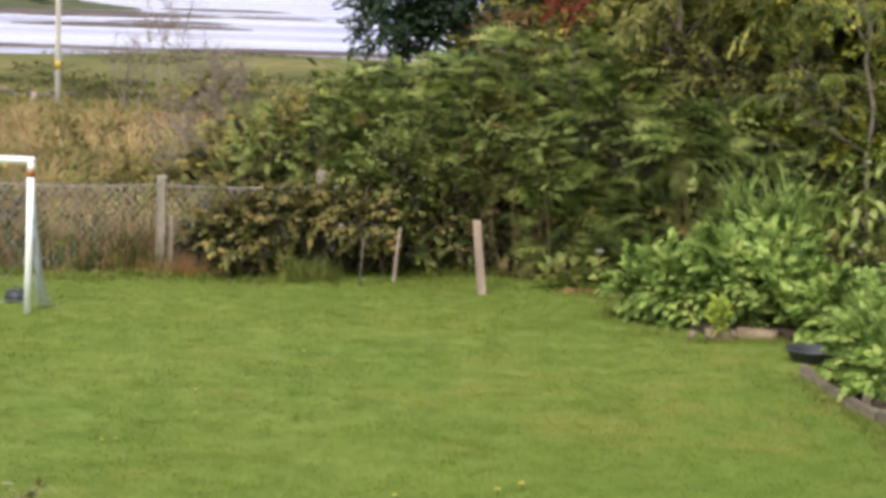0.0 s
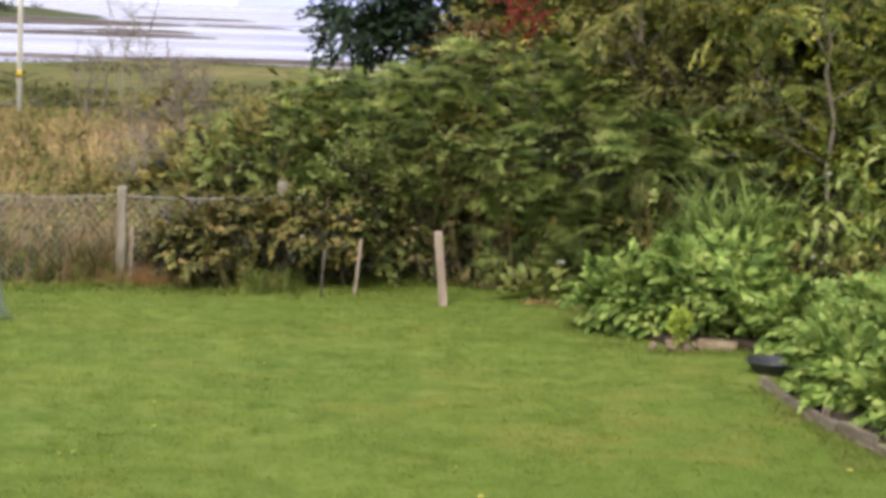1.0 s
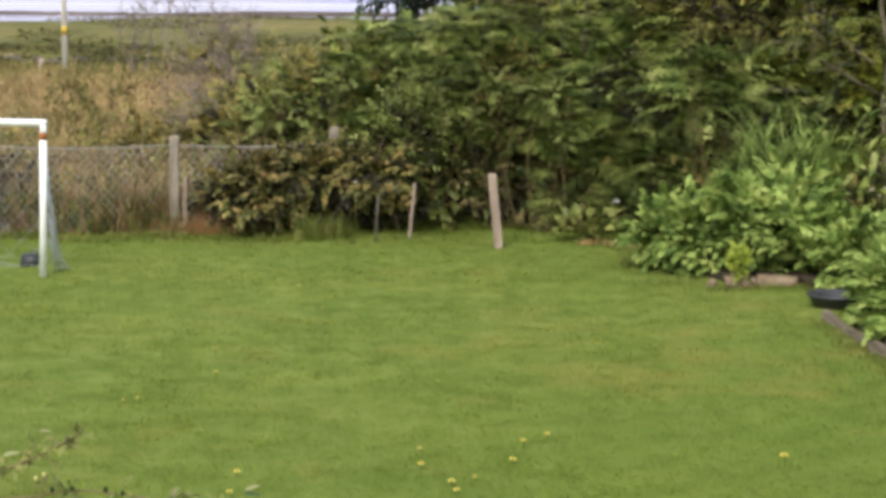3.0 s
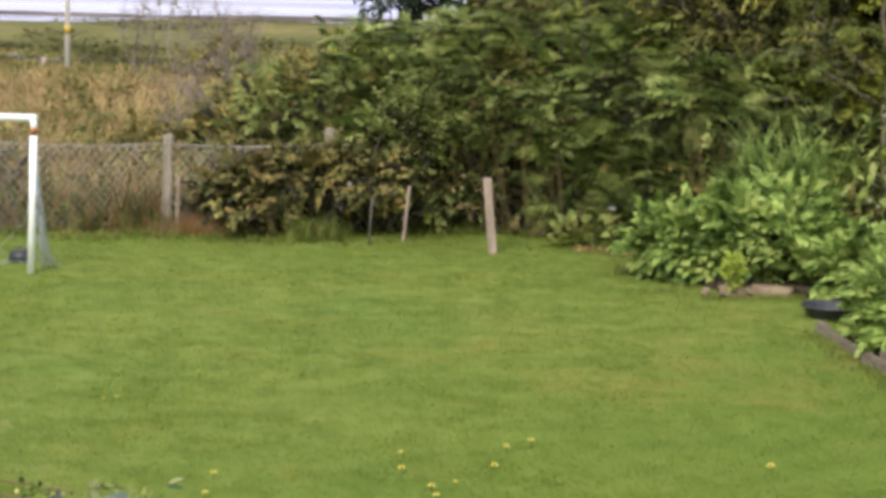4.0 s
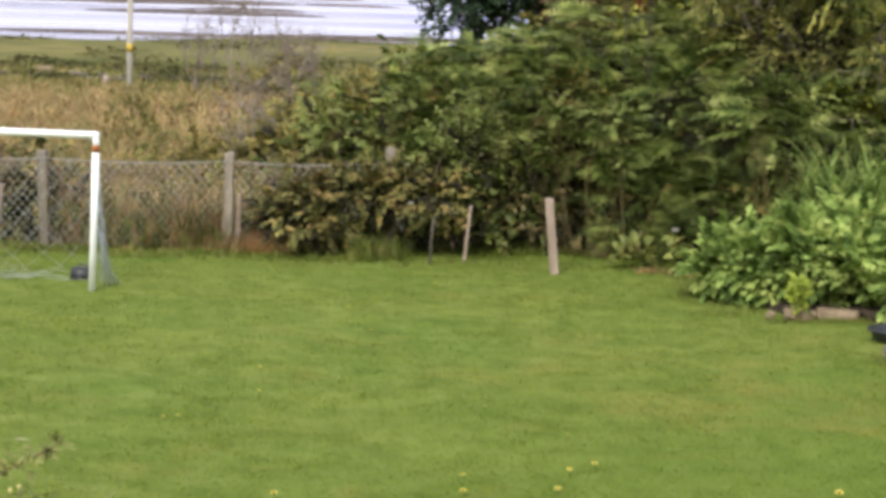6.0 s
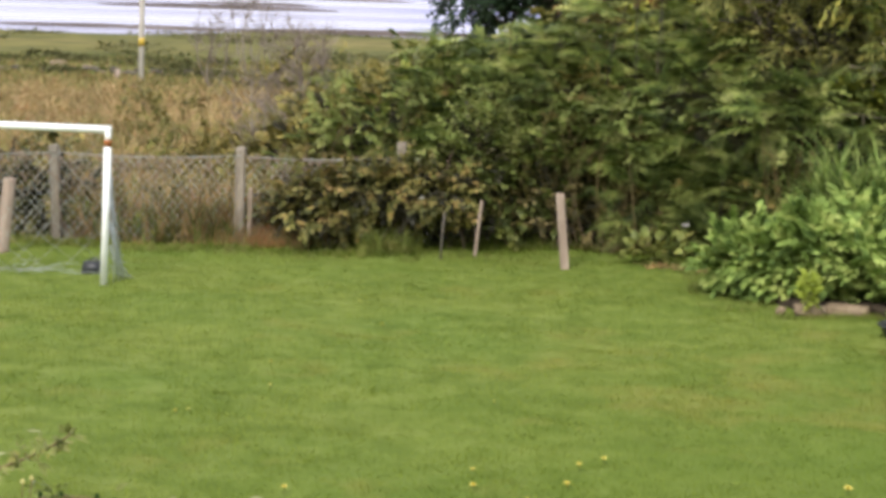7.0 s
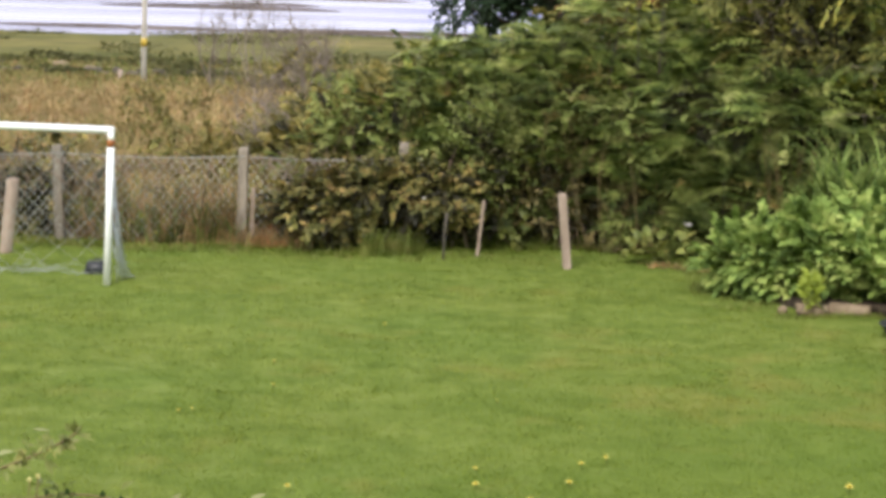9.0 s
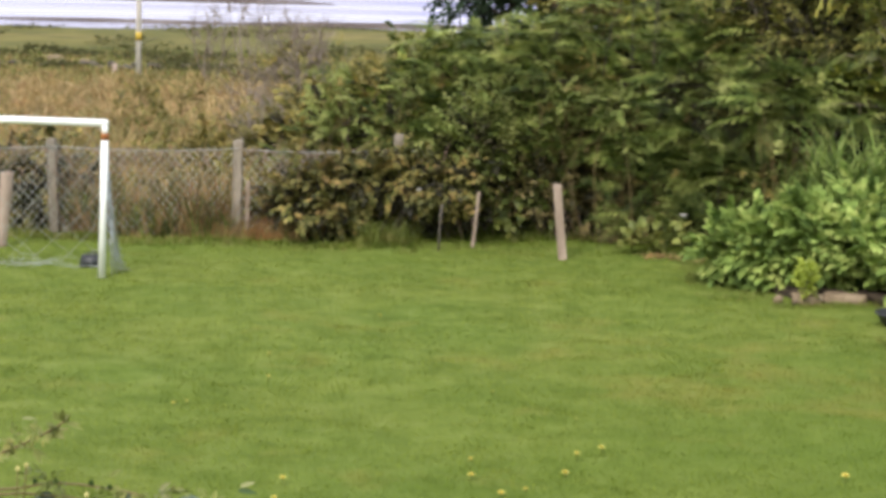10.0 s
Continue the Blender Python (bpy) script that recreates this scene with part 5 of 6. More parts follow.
shrub("tall_thicket", (2.9, 28.6, 0), "tall dense olive green thicket behind the hedge", "shrub",
      [(-0.5, 0, 2.2, 1.1, 0.8, 1.5), (0.6, 0.2, 2.5, 1.1, 0.8, 1.6), (0.2, 0.2, 4.0, 1.2, 0.7, 0.8)],
      1100, BOUGH_BRAMBLE, OLIVE, stems=10, thick=0.03, size=(1.2, 1.8))
shrub("tall_thicket", (5.0, 28.2, 0), "tall dense green thicket behind the rowan", "shrub",
      [(-0.6, 0, 2.3, 1.2, 0.8, 1.5), (0.8, 0.2, 2.5, 1.2, 0.8, 1.6), (0, 0.2, 4.2, 1.4, 0.7, 0.9)],
      1300, BOUGH_BRAMBLE, BRAMBLE, stems=10, thick=0.03, size=(1.2, 1.8))
shrub("mixed_shrub", (4.35, 22.75, 0), "mixed olive and light green undergrowth below the rowan", "shrub",
      [(0, 0, 1.15, 0.6, 0.4, 0.7), (0.6, 0, 1.3, 0.6, 0.4, 0.65), (1.1, -0.1, 1.1, 0.5, 0.4, 0.6), (-0.4, 0.1, 1.5, 0.45, 0.4, 0.45), (0.2, 0, 0.6, 0.8, 0.4, 0.5)],
      620, BOUGH_SMALL + BOUGH_ELDER[:2], BRAMBLE, stems=12, thick=0.014)
shrub("leafy_bough_shrub", (3.75, 23.2, 0), "olive and yellow green leafy shrub under the young tree", "shrub",
      [(0, 0, 2.35, 0.6, 0.4, 0.55), (0.7, 0.1, 2.55, 0.5, 0.4, 0.45), (-0.5, 0, 2.5, 0.5, 0.4, 0.45), (0.2, 0, 1.8, 0.7, 0.4, 0.5)],
      330, BOUGH_SMALL + BOUGH_ROWAN[:1], OLIVE, stems=16, thick=0.018, gaps=0.45)
shrub("rust_shrub", (1.3, 24.4, 0), "shrub with rusty brown leaf tips above the hedge", "shrub",
      [(0, 0, 3.0, 0.3, 0.3, 0.16), (-0.35, 0, 2.95, 0.25, 0.2, 0.15), (0.4, 0, 3.05, 0.2, 0.2, 0.12)], 110, BOUGH_SMALL, RUST_LEAF, stems=5, thick=0.012, size=(0.4, 0.7))
shrub("red_shrub", (1.74, 23.35, 0), "small tree with bright red autumn leaves behind the hedge", "tree",
      [(-0.1, 0, 3.38, 0.2, 0.2, 0.12), (0.04, 0, 3.25, 0.16, 0.2, 0.07), (-0.1, 0, 3.65, 0.32, 0.3, 0.2)], 110, BOUGH_SMALL, RED_LEAF, stems=4, thick=0.012, size=(0.4, 0.7))


shrub("honeysuckle", (-2.15, 22.95, 0), "light green leafy climber scrambling through the low hedge end", "climber",
      [(-0.25, 0, 1.1, 0.32, 0.25, 0.2), (0.25, 0.1, 1.3, 0.34, 0.25, 0.2), (0.05, 0.2, 1.55, 0.25, 0.2, 0.14), (-0.5, 0.1, 0.95, 0.2, 0.2, 0.12)],
      90, BOUGH_SMALL, BRIGHT, stem=DRY_VINE, stems=12, thick=0.007, size=(0.45, 0.75), gaps=0.5)
for at, lobes in (((0.9, 22.7, 0), [(-0.2, 0, 1.72, 0.14, 0.15, 0.12), (0.1, 0, 1.66, 0.2, 0.15, 0.08), (0.32, 0, 1.7, 0.12, 0.15, 0.08)]),
                  ((-1.05, 23.2, 0), [(0, 0, 1.85, 0.16, 0.15, 0.1), (-0.12, 0, 1.7, 0.12, 0.12, 0.1)]),
                  ((-0.14, 23.0, 0), [(0, 0, 1.78, 0.16, 0.15, 0.1), (0.25, 0, 1.7, 0.12, 0.12, 0.08)]),
                  ((1.35, 22.3, 0), [(0, 0, 1.7, 0.16, 0.15, 0.1), (0.2, 0, 1.2, 0.12, 0.12, 0.08)])):
    shrub("bramble_sprig", at, "bright yellow green bramble sprig standing out of the hedge", "bramble", lobes, 34, BOUGH_SMALL, BRIGHT, stem=RED_STEM, stems=5, thick=0.006, group="bramble sprigs", size=(0.4, 0.7), gaps=0.2)

br = random.Random(64)
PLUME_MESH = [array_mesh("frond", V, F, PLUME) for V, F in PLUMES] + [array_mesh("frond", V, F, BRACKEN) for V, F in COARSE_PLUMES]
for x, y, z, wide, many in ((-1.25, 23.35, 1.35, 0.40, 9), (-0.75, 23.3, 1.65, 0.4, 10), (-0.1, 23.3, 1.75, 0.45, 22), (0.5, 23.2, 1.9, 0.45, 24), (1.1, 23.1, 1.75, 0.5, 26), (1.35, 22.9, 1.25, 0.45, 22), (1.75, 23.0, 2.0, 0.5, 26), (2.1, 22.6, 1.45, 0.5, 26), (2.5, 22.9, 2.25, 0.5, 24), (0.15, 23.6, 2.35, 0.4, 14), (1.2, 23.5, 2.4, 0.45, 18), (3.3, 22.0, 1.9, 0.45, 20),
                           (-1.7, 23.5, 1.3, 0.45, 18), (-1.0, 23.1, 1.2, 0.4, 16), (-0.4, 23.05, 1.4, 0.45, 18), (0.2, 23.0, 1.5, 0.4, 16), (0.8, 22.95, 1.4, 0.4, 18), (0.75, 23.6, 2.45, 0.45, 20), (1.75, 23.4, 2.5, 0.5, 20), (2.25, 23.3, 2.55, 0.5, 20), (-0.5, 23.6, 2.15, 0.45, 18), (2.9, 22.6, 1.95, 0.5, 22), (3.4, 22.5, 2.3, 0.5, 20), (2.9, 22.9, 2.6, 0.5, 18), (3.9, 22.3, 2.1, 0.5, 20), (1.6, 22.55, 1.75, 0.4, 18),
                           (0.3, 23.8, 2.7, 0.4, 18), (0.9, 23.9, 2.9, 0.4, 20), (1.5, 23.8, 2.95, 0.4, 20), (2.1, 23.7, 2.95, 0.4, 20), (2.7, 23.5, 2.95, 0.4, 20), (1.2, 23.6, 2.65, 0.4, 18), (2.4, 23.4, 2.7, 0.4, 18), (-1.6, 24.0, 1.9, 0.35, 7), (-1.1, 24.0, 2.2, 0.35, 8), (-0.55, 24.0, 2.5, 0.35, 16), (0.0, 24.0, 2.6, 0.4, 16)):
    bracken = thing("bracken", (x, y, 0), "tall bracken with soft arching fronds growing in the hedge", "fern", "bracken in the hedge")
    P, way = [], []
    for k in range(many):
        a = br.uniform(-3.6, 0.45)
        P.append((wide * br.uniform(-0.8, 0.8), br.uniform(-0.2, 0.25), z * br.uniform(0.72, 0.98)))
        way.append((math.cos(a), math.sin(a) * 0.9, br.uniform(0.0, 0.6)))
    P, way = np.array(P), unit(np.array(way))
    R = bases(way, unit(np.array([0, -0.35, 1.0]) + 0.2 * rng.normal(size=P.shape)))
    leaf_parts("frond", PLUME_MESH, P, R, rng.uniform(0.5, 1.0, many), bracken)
    for p in P:
        V, F = tubes([(limb((br.uniform(-0.15, 0.15), 0.2, -0.05), tuple(p), 0.1, 5, br), np.linspace(0.007, 0.004, 5))], 3)
        array_part("stalk", V, F, RED_STEM, bracken)

dry = thing("dry_fronds", (0.35, 23.3, 0), "a few withered beige fern fronds standing out of the hedge", "plant")
for x, y, z, a in ((0.05, 0, 1.95, -10), (-0.15, 0.05, 1.6, 15), (0.9, -0.2, 1.5, -20), (1.4, -0.3, 1.2, 10), (-0.8, -0.1, 1.3, 0), (1.9, -0.5, 1.55, 25), (0.4, -0.3, 1.1, -15)):
    lines = [(limb((x * 0.8, y + 0.15, 0), (x, y, z), 0.06, 6), np.linspace(0.008, 0.004, 6))]
    V, F = joined([tubes(lines, 4), placed(FROND[0], pose(x, y, z - 0.1, 70, a, a) @ Matrix.Diagonal((0.75, 0.75, 0.75, 1)))])
    array_part("frond", V, F, REED, dry)


def small_tree(name, at, label, trunk, limbs, lobes, count, shapes, leafage, bark, thick, **more):
    t = thing(name, at, label, "tree")
    r = random.Random(len(label))
    pts = np.array(trunk, dtype=float)
    V, F = tubes([(pts, np.linspace(thick, thick * 0.55, len(pts)))], 9)
    array_part("trunk", V, F, bark, t, smooth=True)
    lines = []
    for a, b in limbs:
        p = limb(a, b, 0.18, 7, r)
        lines.append((p, np.linspace(thick * 0.5, thick * 0.12, 7)))
        for k in range(5):
            s = r.randint(2, 6)
            e = p[s] + np.array([r.uniform(-0.45, 0.45), r.uniform(-0.35, 0.35), r.uniform(-0.1, 0.5)])
            lines.append((limb(p[s], e, 0.2, 5, r), np.linspace(thick * 0.2, thick * 0.05, 5)))
    V, F = tubes(lines, 6)
    array_part("branchwork", V, F, bark, t, smooth=True)
    foliage("crown", lobes, count, shapes, leafage, t, **more)
    return t


small_tree("rowan_tree", (5.26, 22.1, 0), "slender rowan tree with yellowing leaves and grey forked trunk",
           [(0, 0, -0.1), (0.05, 0, 0.8), (-0.03, 0, 1.6), (0.03, 0, 2.2), (-0.10, 0, 2.75), (-0.06, 0, 3.1), (-0.2, 0, 3.6)],
           [((-0.1, 0, 2.9), (-0.75, -0.1, 3.5)), ((-0.12, 0, 3.05), (0.6, 0.1, 3.9)), ((-0.06, 0, 2.4), (0.45, -0.2, 2.75)), ((-0.05, 0, 2.0), (-0.95, -0.2, 2.75)), ((-0.15, 0, 3.3), (-0.3, 0.3, 4.3)), ((-0.03, 0, 1.7), (-1.0, 0.1, 2.3))],
           [(-0.95, 0, 3.5, 0.7, 0.5, 0.4), (-0.1, 0.1, 4.0, 0.8, 0.6, 0.5), (0.75, 0, 3.6, 0.6, 0.6, 0.5), (0.75, -0.1, 2.75, 0.4, 0.35, 0.3), (-0.85, -0.1, 2.75, 0.25, 0.2, 0.16), (-0.1, -0.25, 2.55, 0.16, 0.12, 0.16), (-0.45, -0.2, 2.25, 0.25, 0.2, 0.14)],
           200, BOUGH_ROWAN + BOUGH_SMALL[:2], ROWAN, BARK, 0.034, lift=0.3, gaps=0.5)
small_tree("young_tree", (3.2, 23.6, 0), "thin grey stemmed young tree with olive leaves above the hedge",
           [(0, 0, -0.1), (0.05, 0, 1.2), (0.0, 0, 2.4), (-0.05, 0, 3.4), (0.02, 0, 4.1)],
           [((0, 0, 2.4), (-0.6, 0, 3.2)), ((0, 0, 2.8), (0.55, 0, 3.5)), ((-0.05, 0, 3.3), (-0.35, 0.1, 4.1)), ((0, 0, 2.9), (-0.25, -0.2, 3.5))],
           [(-0.5, 0, 3.55, 0.6, 0.5, 0.5), (0.45, 0, 3.75, 0.65, 0.5, 0.5), (0, 0, 4.2, 0.7, 0.6, 0.5), (-0.9, 0.1, 3.75, 0.4, 0.4, 0.3)],
           240, BOUGH_SMALL + BOUGH_ROWAN, OLIVE, BARK, 0.045)
small_tree("dark_tree", (0.84, 41, 0), "dark green broad crowned tree standing behind the hedge",
           [(0, 0, -0.1), (0.1, 0, 1.2), (0.0, 0, 2.6), (0.1, 0, 4.4)],
           [((0, 0, 2.2), (-1.6, 0, 3.3)), ((0, 0, 2.4), (1.4, 0, 3.6)), ((0, 0, 3.0), (-0.8, 0.3, 4.6)), ((0, 0, 3.0), (1.0, -0.3, 4.8)), ((0, 0, 1.8), (-1.7, -0.4, 2.6))],
           [(-1.2, 0, 3.5, 1.0, 0.9, 0.85), (-1.55, 0, 2.75, 0.7, 0.7, 0.4), (-0.5, 0, 2.6, 1.0, 0.8, 0.5), (0.2, 0, 3.4, 1.1, 1.0, 1.2), (-0.4, 0, 4.6, 1.3, 1.1, 0.9), (1.3, 0, 4.3, 1.1, 1.0, 1.0), (1.4, 0, 3.2, 0.8, 0.8, 0.8)],
           2000, BOUGH_SMALL, CONIFER, DARK_BARK, 0.14, size=(1.0, 1.6))


def dead_shrub(at, tall, seed, spread, stems_many=5, stout=1.0):
    """A leafless shrub: forked grey stems and many fine twigs."""
    r = random.Random(seed)
    t = thing("dead_shrub", at, "leafless grey dead shrub with fine forked twigs in the meadow", "shrub")
    stems, twigs = [], []
    for i in range(stems_many):
        a = r.uniform(0, 6.28)
        tip = (spread * math.cos(a) * r.uniform(0.5, 1), spread * math.sin(a) * 0.6, tall * r.uniform(0.65, 1.0))
        p = limb((r.uniform(-0.1, 0.1), r.uniform(-0.1, 0.1), -0.05), tip, 0.2, 8, r)
        stems.append((p, stout * np.linspace(0.036 if i == 0 else 0.022, 0.011, 8)))
        for k in range(9):
            s = r.randint(3, 7)
            e = p[s] + np.array([r.uniform(-0.5, 0.5), r.uniform(-0.4, 0.4), r.uniform(0.05, 0.6)])
            q = limb(p[s], e, 0.25, 5, r)
            twigs.append((q, stout * np.linspace(0.013, 0.007, 5)))
            for m in range(2):
                w = r.randint(1, 4)
                twigs.append((limb(q[w], q[w] + np.array([r.uniform(-0.2, 0.2), r.uniform(-0.15, 0.15), r.uniform(0.0, 0.26)]), 0.2, 4, r), stout * np.linspace(0.009, 0.006, 4)))
    V, F = tubes(stems, 6)
    array_part("stem_fork", V, F, DEAD, t)
    V, F = tubes(twigs, 3)
    tagged(array_part("twig_work", V, F, DEAD, t), kind="stuff")
    return t


for x, y, tall, seed, spread, many in ((-3.35, 28.2, 1.95, 31, 0.7, 9), (-2.85, 27.2, 1.8, 36, 0.65, 9), (-3.1, 26.0, 1.3, 41, 0.6, 8)):
    dead_shrub((x, y, 0), tall, seed, spread, many, 0.5)
for x, y, tall, seed, spread, many in ((-6.55, 50.0, 3.4, 3, 0.75, 5), (-5.5, 49.5, 2.2, 8, 0.8, 7), (-7.7, 50.5, 2.0, 15, 0.6, 4), (-4.9, 48.5, 1.7, 21, 0.7, 7)):
    dead_shrub((x, y, 0), tall, seed, spread, many)
for x, y, k in ((-5.75, 49.0, 0.95), (-5.1, 48.8, 1.05)):
    shrub("meadow_bush", (x, y, 0), "grey green scrubby bush with many bare grey twigs in the meadow", "bush",
          [(0, 0, 0.5 * k, 0.6 * k, 0.5, 0.5 * k), (-0.5 * k, 0.2, 0.35 * k, 0.45 * k, 0.4, 0.4 * k), (0.4 * k, 0.1, 0.6 * k, 0.45 * k, 0.4, 0.45 * k)], 170, SPRIG_SMALL + BOUGH_SMALL, GREY_LEAF, stem=DEAD, stems=36, thick=0.014, spread=0.4, size=(0.9, 1.4), gaps=0.5)
shrub("meadow_bush", (-2.6, 26.0, 0), "grey green scrubby bush under the dead shrub", "bush",
      [(0, 0, 0.85, 0.7, 0.6, 0.75), (-0.6, 0.4, 0.6, 0.5, 0.5, 0.6), (0.5, 0.2, 1.3, 0.55, 0.5, 0.6)], 800, SPRIG_SMALL, OLIVE, stem=DEAD, stems=16, thick=0.014)
for x, y, k in ((-3.3, 25.3, 0.8), (-2.75, 24.4, 0.75), (-3.9, 27.4, 0.9), (-3.0, 28.5, 1.0), (-3.65, 24.6, 0.6), (-4.1, 26.0, 0.7), (-3.15, 23.9, 0.5), (-2.7, 23.5, 0.55)):
    shrub("meadow_bush", (x, y, 0), "grey green scrubby bush with many bare grey twigs in the meadow", "bush",
          [(0, 0, 0.55 * k, 0.55 * k, 0.5, 0.5 * k), (-0.45 * k, 0.2, 0.4 * k, 0.45 * k, 0.4, 0.4 * k), (0.4 * k, 0.1, 0.65 * k, 0.4 * k, 0.4, 0.45 * k)], 240, SPRIG_SMALL + BOUGH_SMALL, GREY_LEAF, stem=DEAD, stems=30, thick=0.009, spread=0.4, size=(0.6, 1.0), gaps=0.5)

# plants round the vegetable bed
sword = thing("sword_leaved_plant", (3.86, 20.6, 0), "clump of long arching green sword shaped leaves behind the vegetable bed", "plant")
for k in range(8):
    n = 52
    cx, cy = -0.42 + 0.12 * k, 0.14 * math.sin(k * 2.4)
    P = np.stack([rng.normal(cx, 0.08, n), rng.normal(cy, 0.1, n), rng.uniform(0.15, 0.85, n)], -1)
    V, F = blades(P, rng.uniform(0.75, 1.1, n), rng.uniform(0.024, 0.040, n), 1.3, 8)
    array_part("leaf_fan", V, F, SWORD, sword)

LANCE_MESH = [array_mesh("leaf", *broad_leaf(0.19 + 0.03 * i, 0.074 + 0.01 * i, 0.2, 0.4), LIME) for i in range(3)]
lime = thing("lime_leaved_shrub", (4.95, 20.3, 0), "shrub with long lime green and pale leaves beside the vegetable bed", "shrub")
lime_lobes = [(0, 0, 1.3, 0.5, 0.4, 0.65), (0.5, 0, 1.65, 0.5, 0.4, 0.75), (-0.25, 0, 1.0, 0.35, 0.3, 0.4), (0.3, 0, 0.8, 0.5, 0.4, 0.5)]
stems_for(lime_lobes, 14, 0.016, DARK_BARK, lime)
single_leaves("leaf", lime_lobes, 620, LANCE_MESH, lime, (0.6, 0.95), lift=-0.3, wild=0.7, gaps=0.3)
shrub("low_shrub", (4.6, 19.9, 0), "low dull green and russet undergrowth beside the bed", "shrub",
      [(0, 0, 0.45, 0.5, 0.4, 0.4), (0.6, 0, 0.5, 0.5, 0.4, 0.45)], 330, TRE + SPRIG_SMALL, RUSSET, stems=6)
ROUND_MESH = [array_mesh("leaf", *broad_leaf(0.16 + 0.02 * i, 0.12 + 0.01 * i, 0.12, 0.35), ROSE) for i in range(2)]
plant = thing("round_leaved_plant", (1.8, 21.75, 0), "low grey green round leaved plant at the lawn's corner", "plant")
stems_for([(0, 0, 0.24, 0.26, 0.2, 0.2)], 6, 0.008, GREEN_GRASS, plant, spread=0.08)
single_leaves("leaf", [(0, 0, 0.22, 0.28, 0.2, 0.2), (-0.15, 0, 0.15, 0.2, 0.2, 0.15)], 90, ROUND_MESH, plant, (0.7, 1.0), lift=0.6, wild=0.3, gaps=0.0)


def bloom(name, at, size, petals, material, label, category, group, tall):
    t = thing(name, at, label, category, group)
    out = []
    for k in range(2 if petals < 9 else 4):
        for i in range(petals):
            out.append(placed(leaf(size * (0.5 - 0.06 * k), size * 0.28, 0.1, -0.1), pose(0, 0, tall, 8 + 24 * k, 0, 360 * (i + 0.5 * k) / petals)))
    V, F = tubes([([(0, 0, -0.01), (0.004, 0.003, tall * 0.5), (0, 0, tall)], 0.0025)], 5)
    stalk = array_part("stalk", V, F, GREEN_GRASS, t)
    V, F = joined(out)
    array_part("petals", V, F, material, stalk)
    return t


for x, y, z, s in ((2.08, 21.45, 0.50, 0.14), (4.52, 19.45, 0.9, 0.08), (4.62, 19.5, 0.84, 0.07), (4.66, 19.42, 0.93, 0.06), (3.3, 22.9, 2.62, 0.08), (2.62, 23.0, 1.95, 0.06), (4.75, 19.9, 1.75, 0.08), (-0.9, 21.7, 0.68, 0.09), (-2.1, 23.2, 2.02, 0.05)):
    bloom("pale_flower", (x, y, 0), s, 6, WHITE_PETAL, "small pale whitish flower head among the leaves", "flower", "pale flowers", z)

# bare grey branches lying in the growth below the rowan
for a, b, rad in (((3.75, 21.9, 1.79), (4.32, 21.85, 1.77), 0.010), ((3.85, 22.0, 2.33), (4.45, 21.95, 2.24), 0.012), ((4.22, 21.9, 2.62), (4.5, 21.85, 2.3), 0.012), ((4.6, 22.0, 2.2), (4.62, 21.98, 2.75), 0.009), ((2.9, 22.9, 2.95), (3.05, 22.9, 2.6), 0.009)):
    c = [(p + q) / 2 for p, q in zip(a, b)]
    foot = (0.1, 1.1, -c[2])
    pts = [tuple(p - q for p, q in zip(a, c))] + [tuple(w - q for w, q in zip(limb(a, b, 0.08, 5)[k], c)) for k in (1, 2, 3)] + [tuple(p - q for p, q in zip(b, c))]
    lines = [(pts, np.linspace(rad, rad * 0.6, 5)), (limb(pts[2], foot, 0.1, 6), np.linspace(rad * 0.8, rad, 6))]
    lines = [(q, w * 0.55) for q, w in lines]
    V, F = tubes(lines, 7)
    ob = array_part("bare_branch", V, F, BARK, smooth=True)
    ob.location = c
    tagged(ob, "bare grey branch standing in the undergrowth", "branch", "bare branches")

# slate roof edge of a low store deep behind the rowan
bm = bmesh.new()
for v in ((-0.75, -0.35, 0), (0.75, -0.35, 0), (0.75, 0.35, 0), (-0.75, 0.35, 0), (-0.75, -0.35, 1.95), (0.75, -0.35, 2.1), (0.75, 0.35, 2.3), (-0.75, 0.35, 2.15)):
    bm.verts.new(v)
bm.verts.ensure_lookup_table()
for f in ((0, 1, 5, 4), (1, 2, 6, 5), (2, 3, 7, 6), (3, 0, 4, 7), (4, 5, 6, 7), (3, 2, 1, 0)):
    bm.faces.new([bm.verts[i] for i in f])
bmesh.ops.bevel(bm, geom=bm.edges[:], offset=0.02, segments=2, affect="EDGES")
store = part("garden_store", bm, SLATE, smooth=False)
store.location = (4.75, 24.6, 0)
tagged(store, "dark grey garden store half hidden behind the shrubs", "shed")

# ---- vegetable bed: potato plants, stone and timber edging, tub ----


POTATO_MESH = [array_mesh("leaf", V, F, POTATO) for V, F in POTATO_LEAF]


def potato_plant(at, wide, tall, leaves, seed):
    t = thing("potato_plant", at, "bushy bright green potato plant in a raised vegetable bed", "plant", "potato plants in the bed")
    r = random.Random(seed)
    wide, tall = wide * 0.86, tall * 0.88
    L = [(0, 0, tall * 0.5, wide, wide * 0.8, tall * 0.5)]
    for k in range(3):
        a = r.uniform(0, 6.28)
        L.append((wide * 0.5 * math.cos(a), wide * 0.45 * math.sin(a), tall * r.uniform(0.35, 0.6), wide * 0.62, wide * 0.55, tall * 0.42))
    stems_for(L, 9, 0.011, GREEN_GRASS, t, spread=0.12, r=r)
    single_leaves("leaf", L, leaves, POTATO_MESH, t, (1.2, 1.75), lift=0.15, wild=0.35, gaps=0.12)
    return t


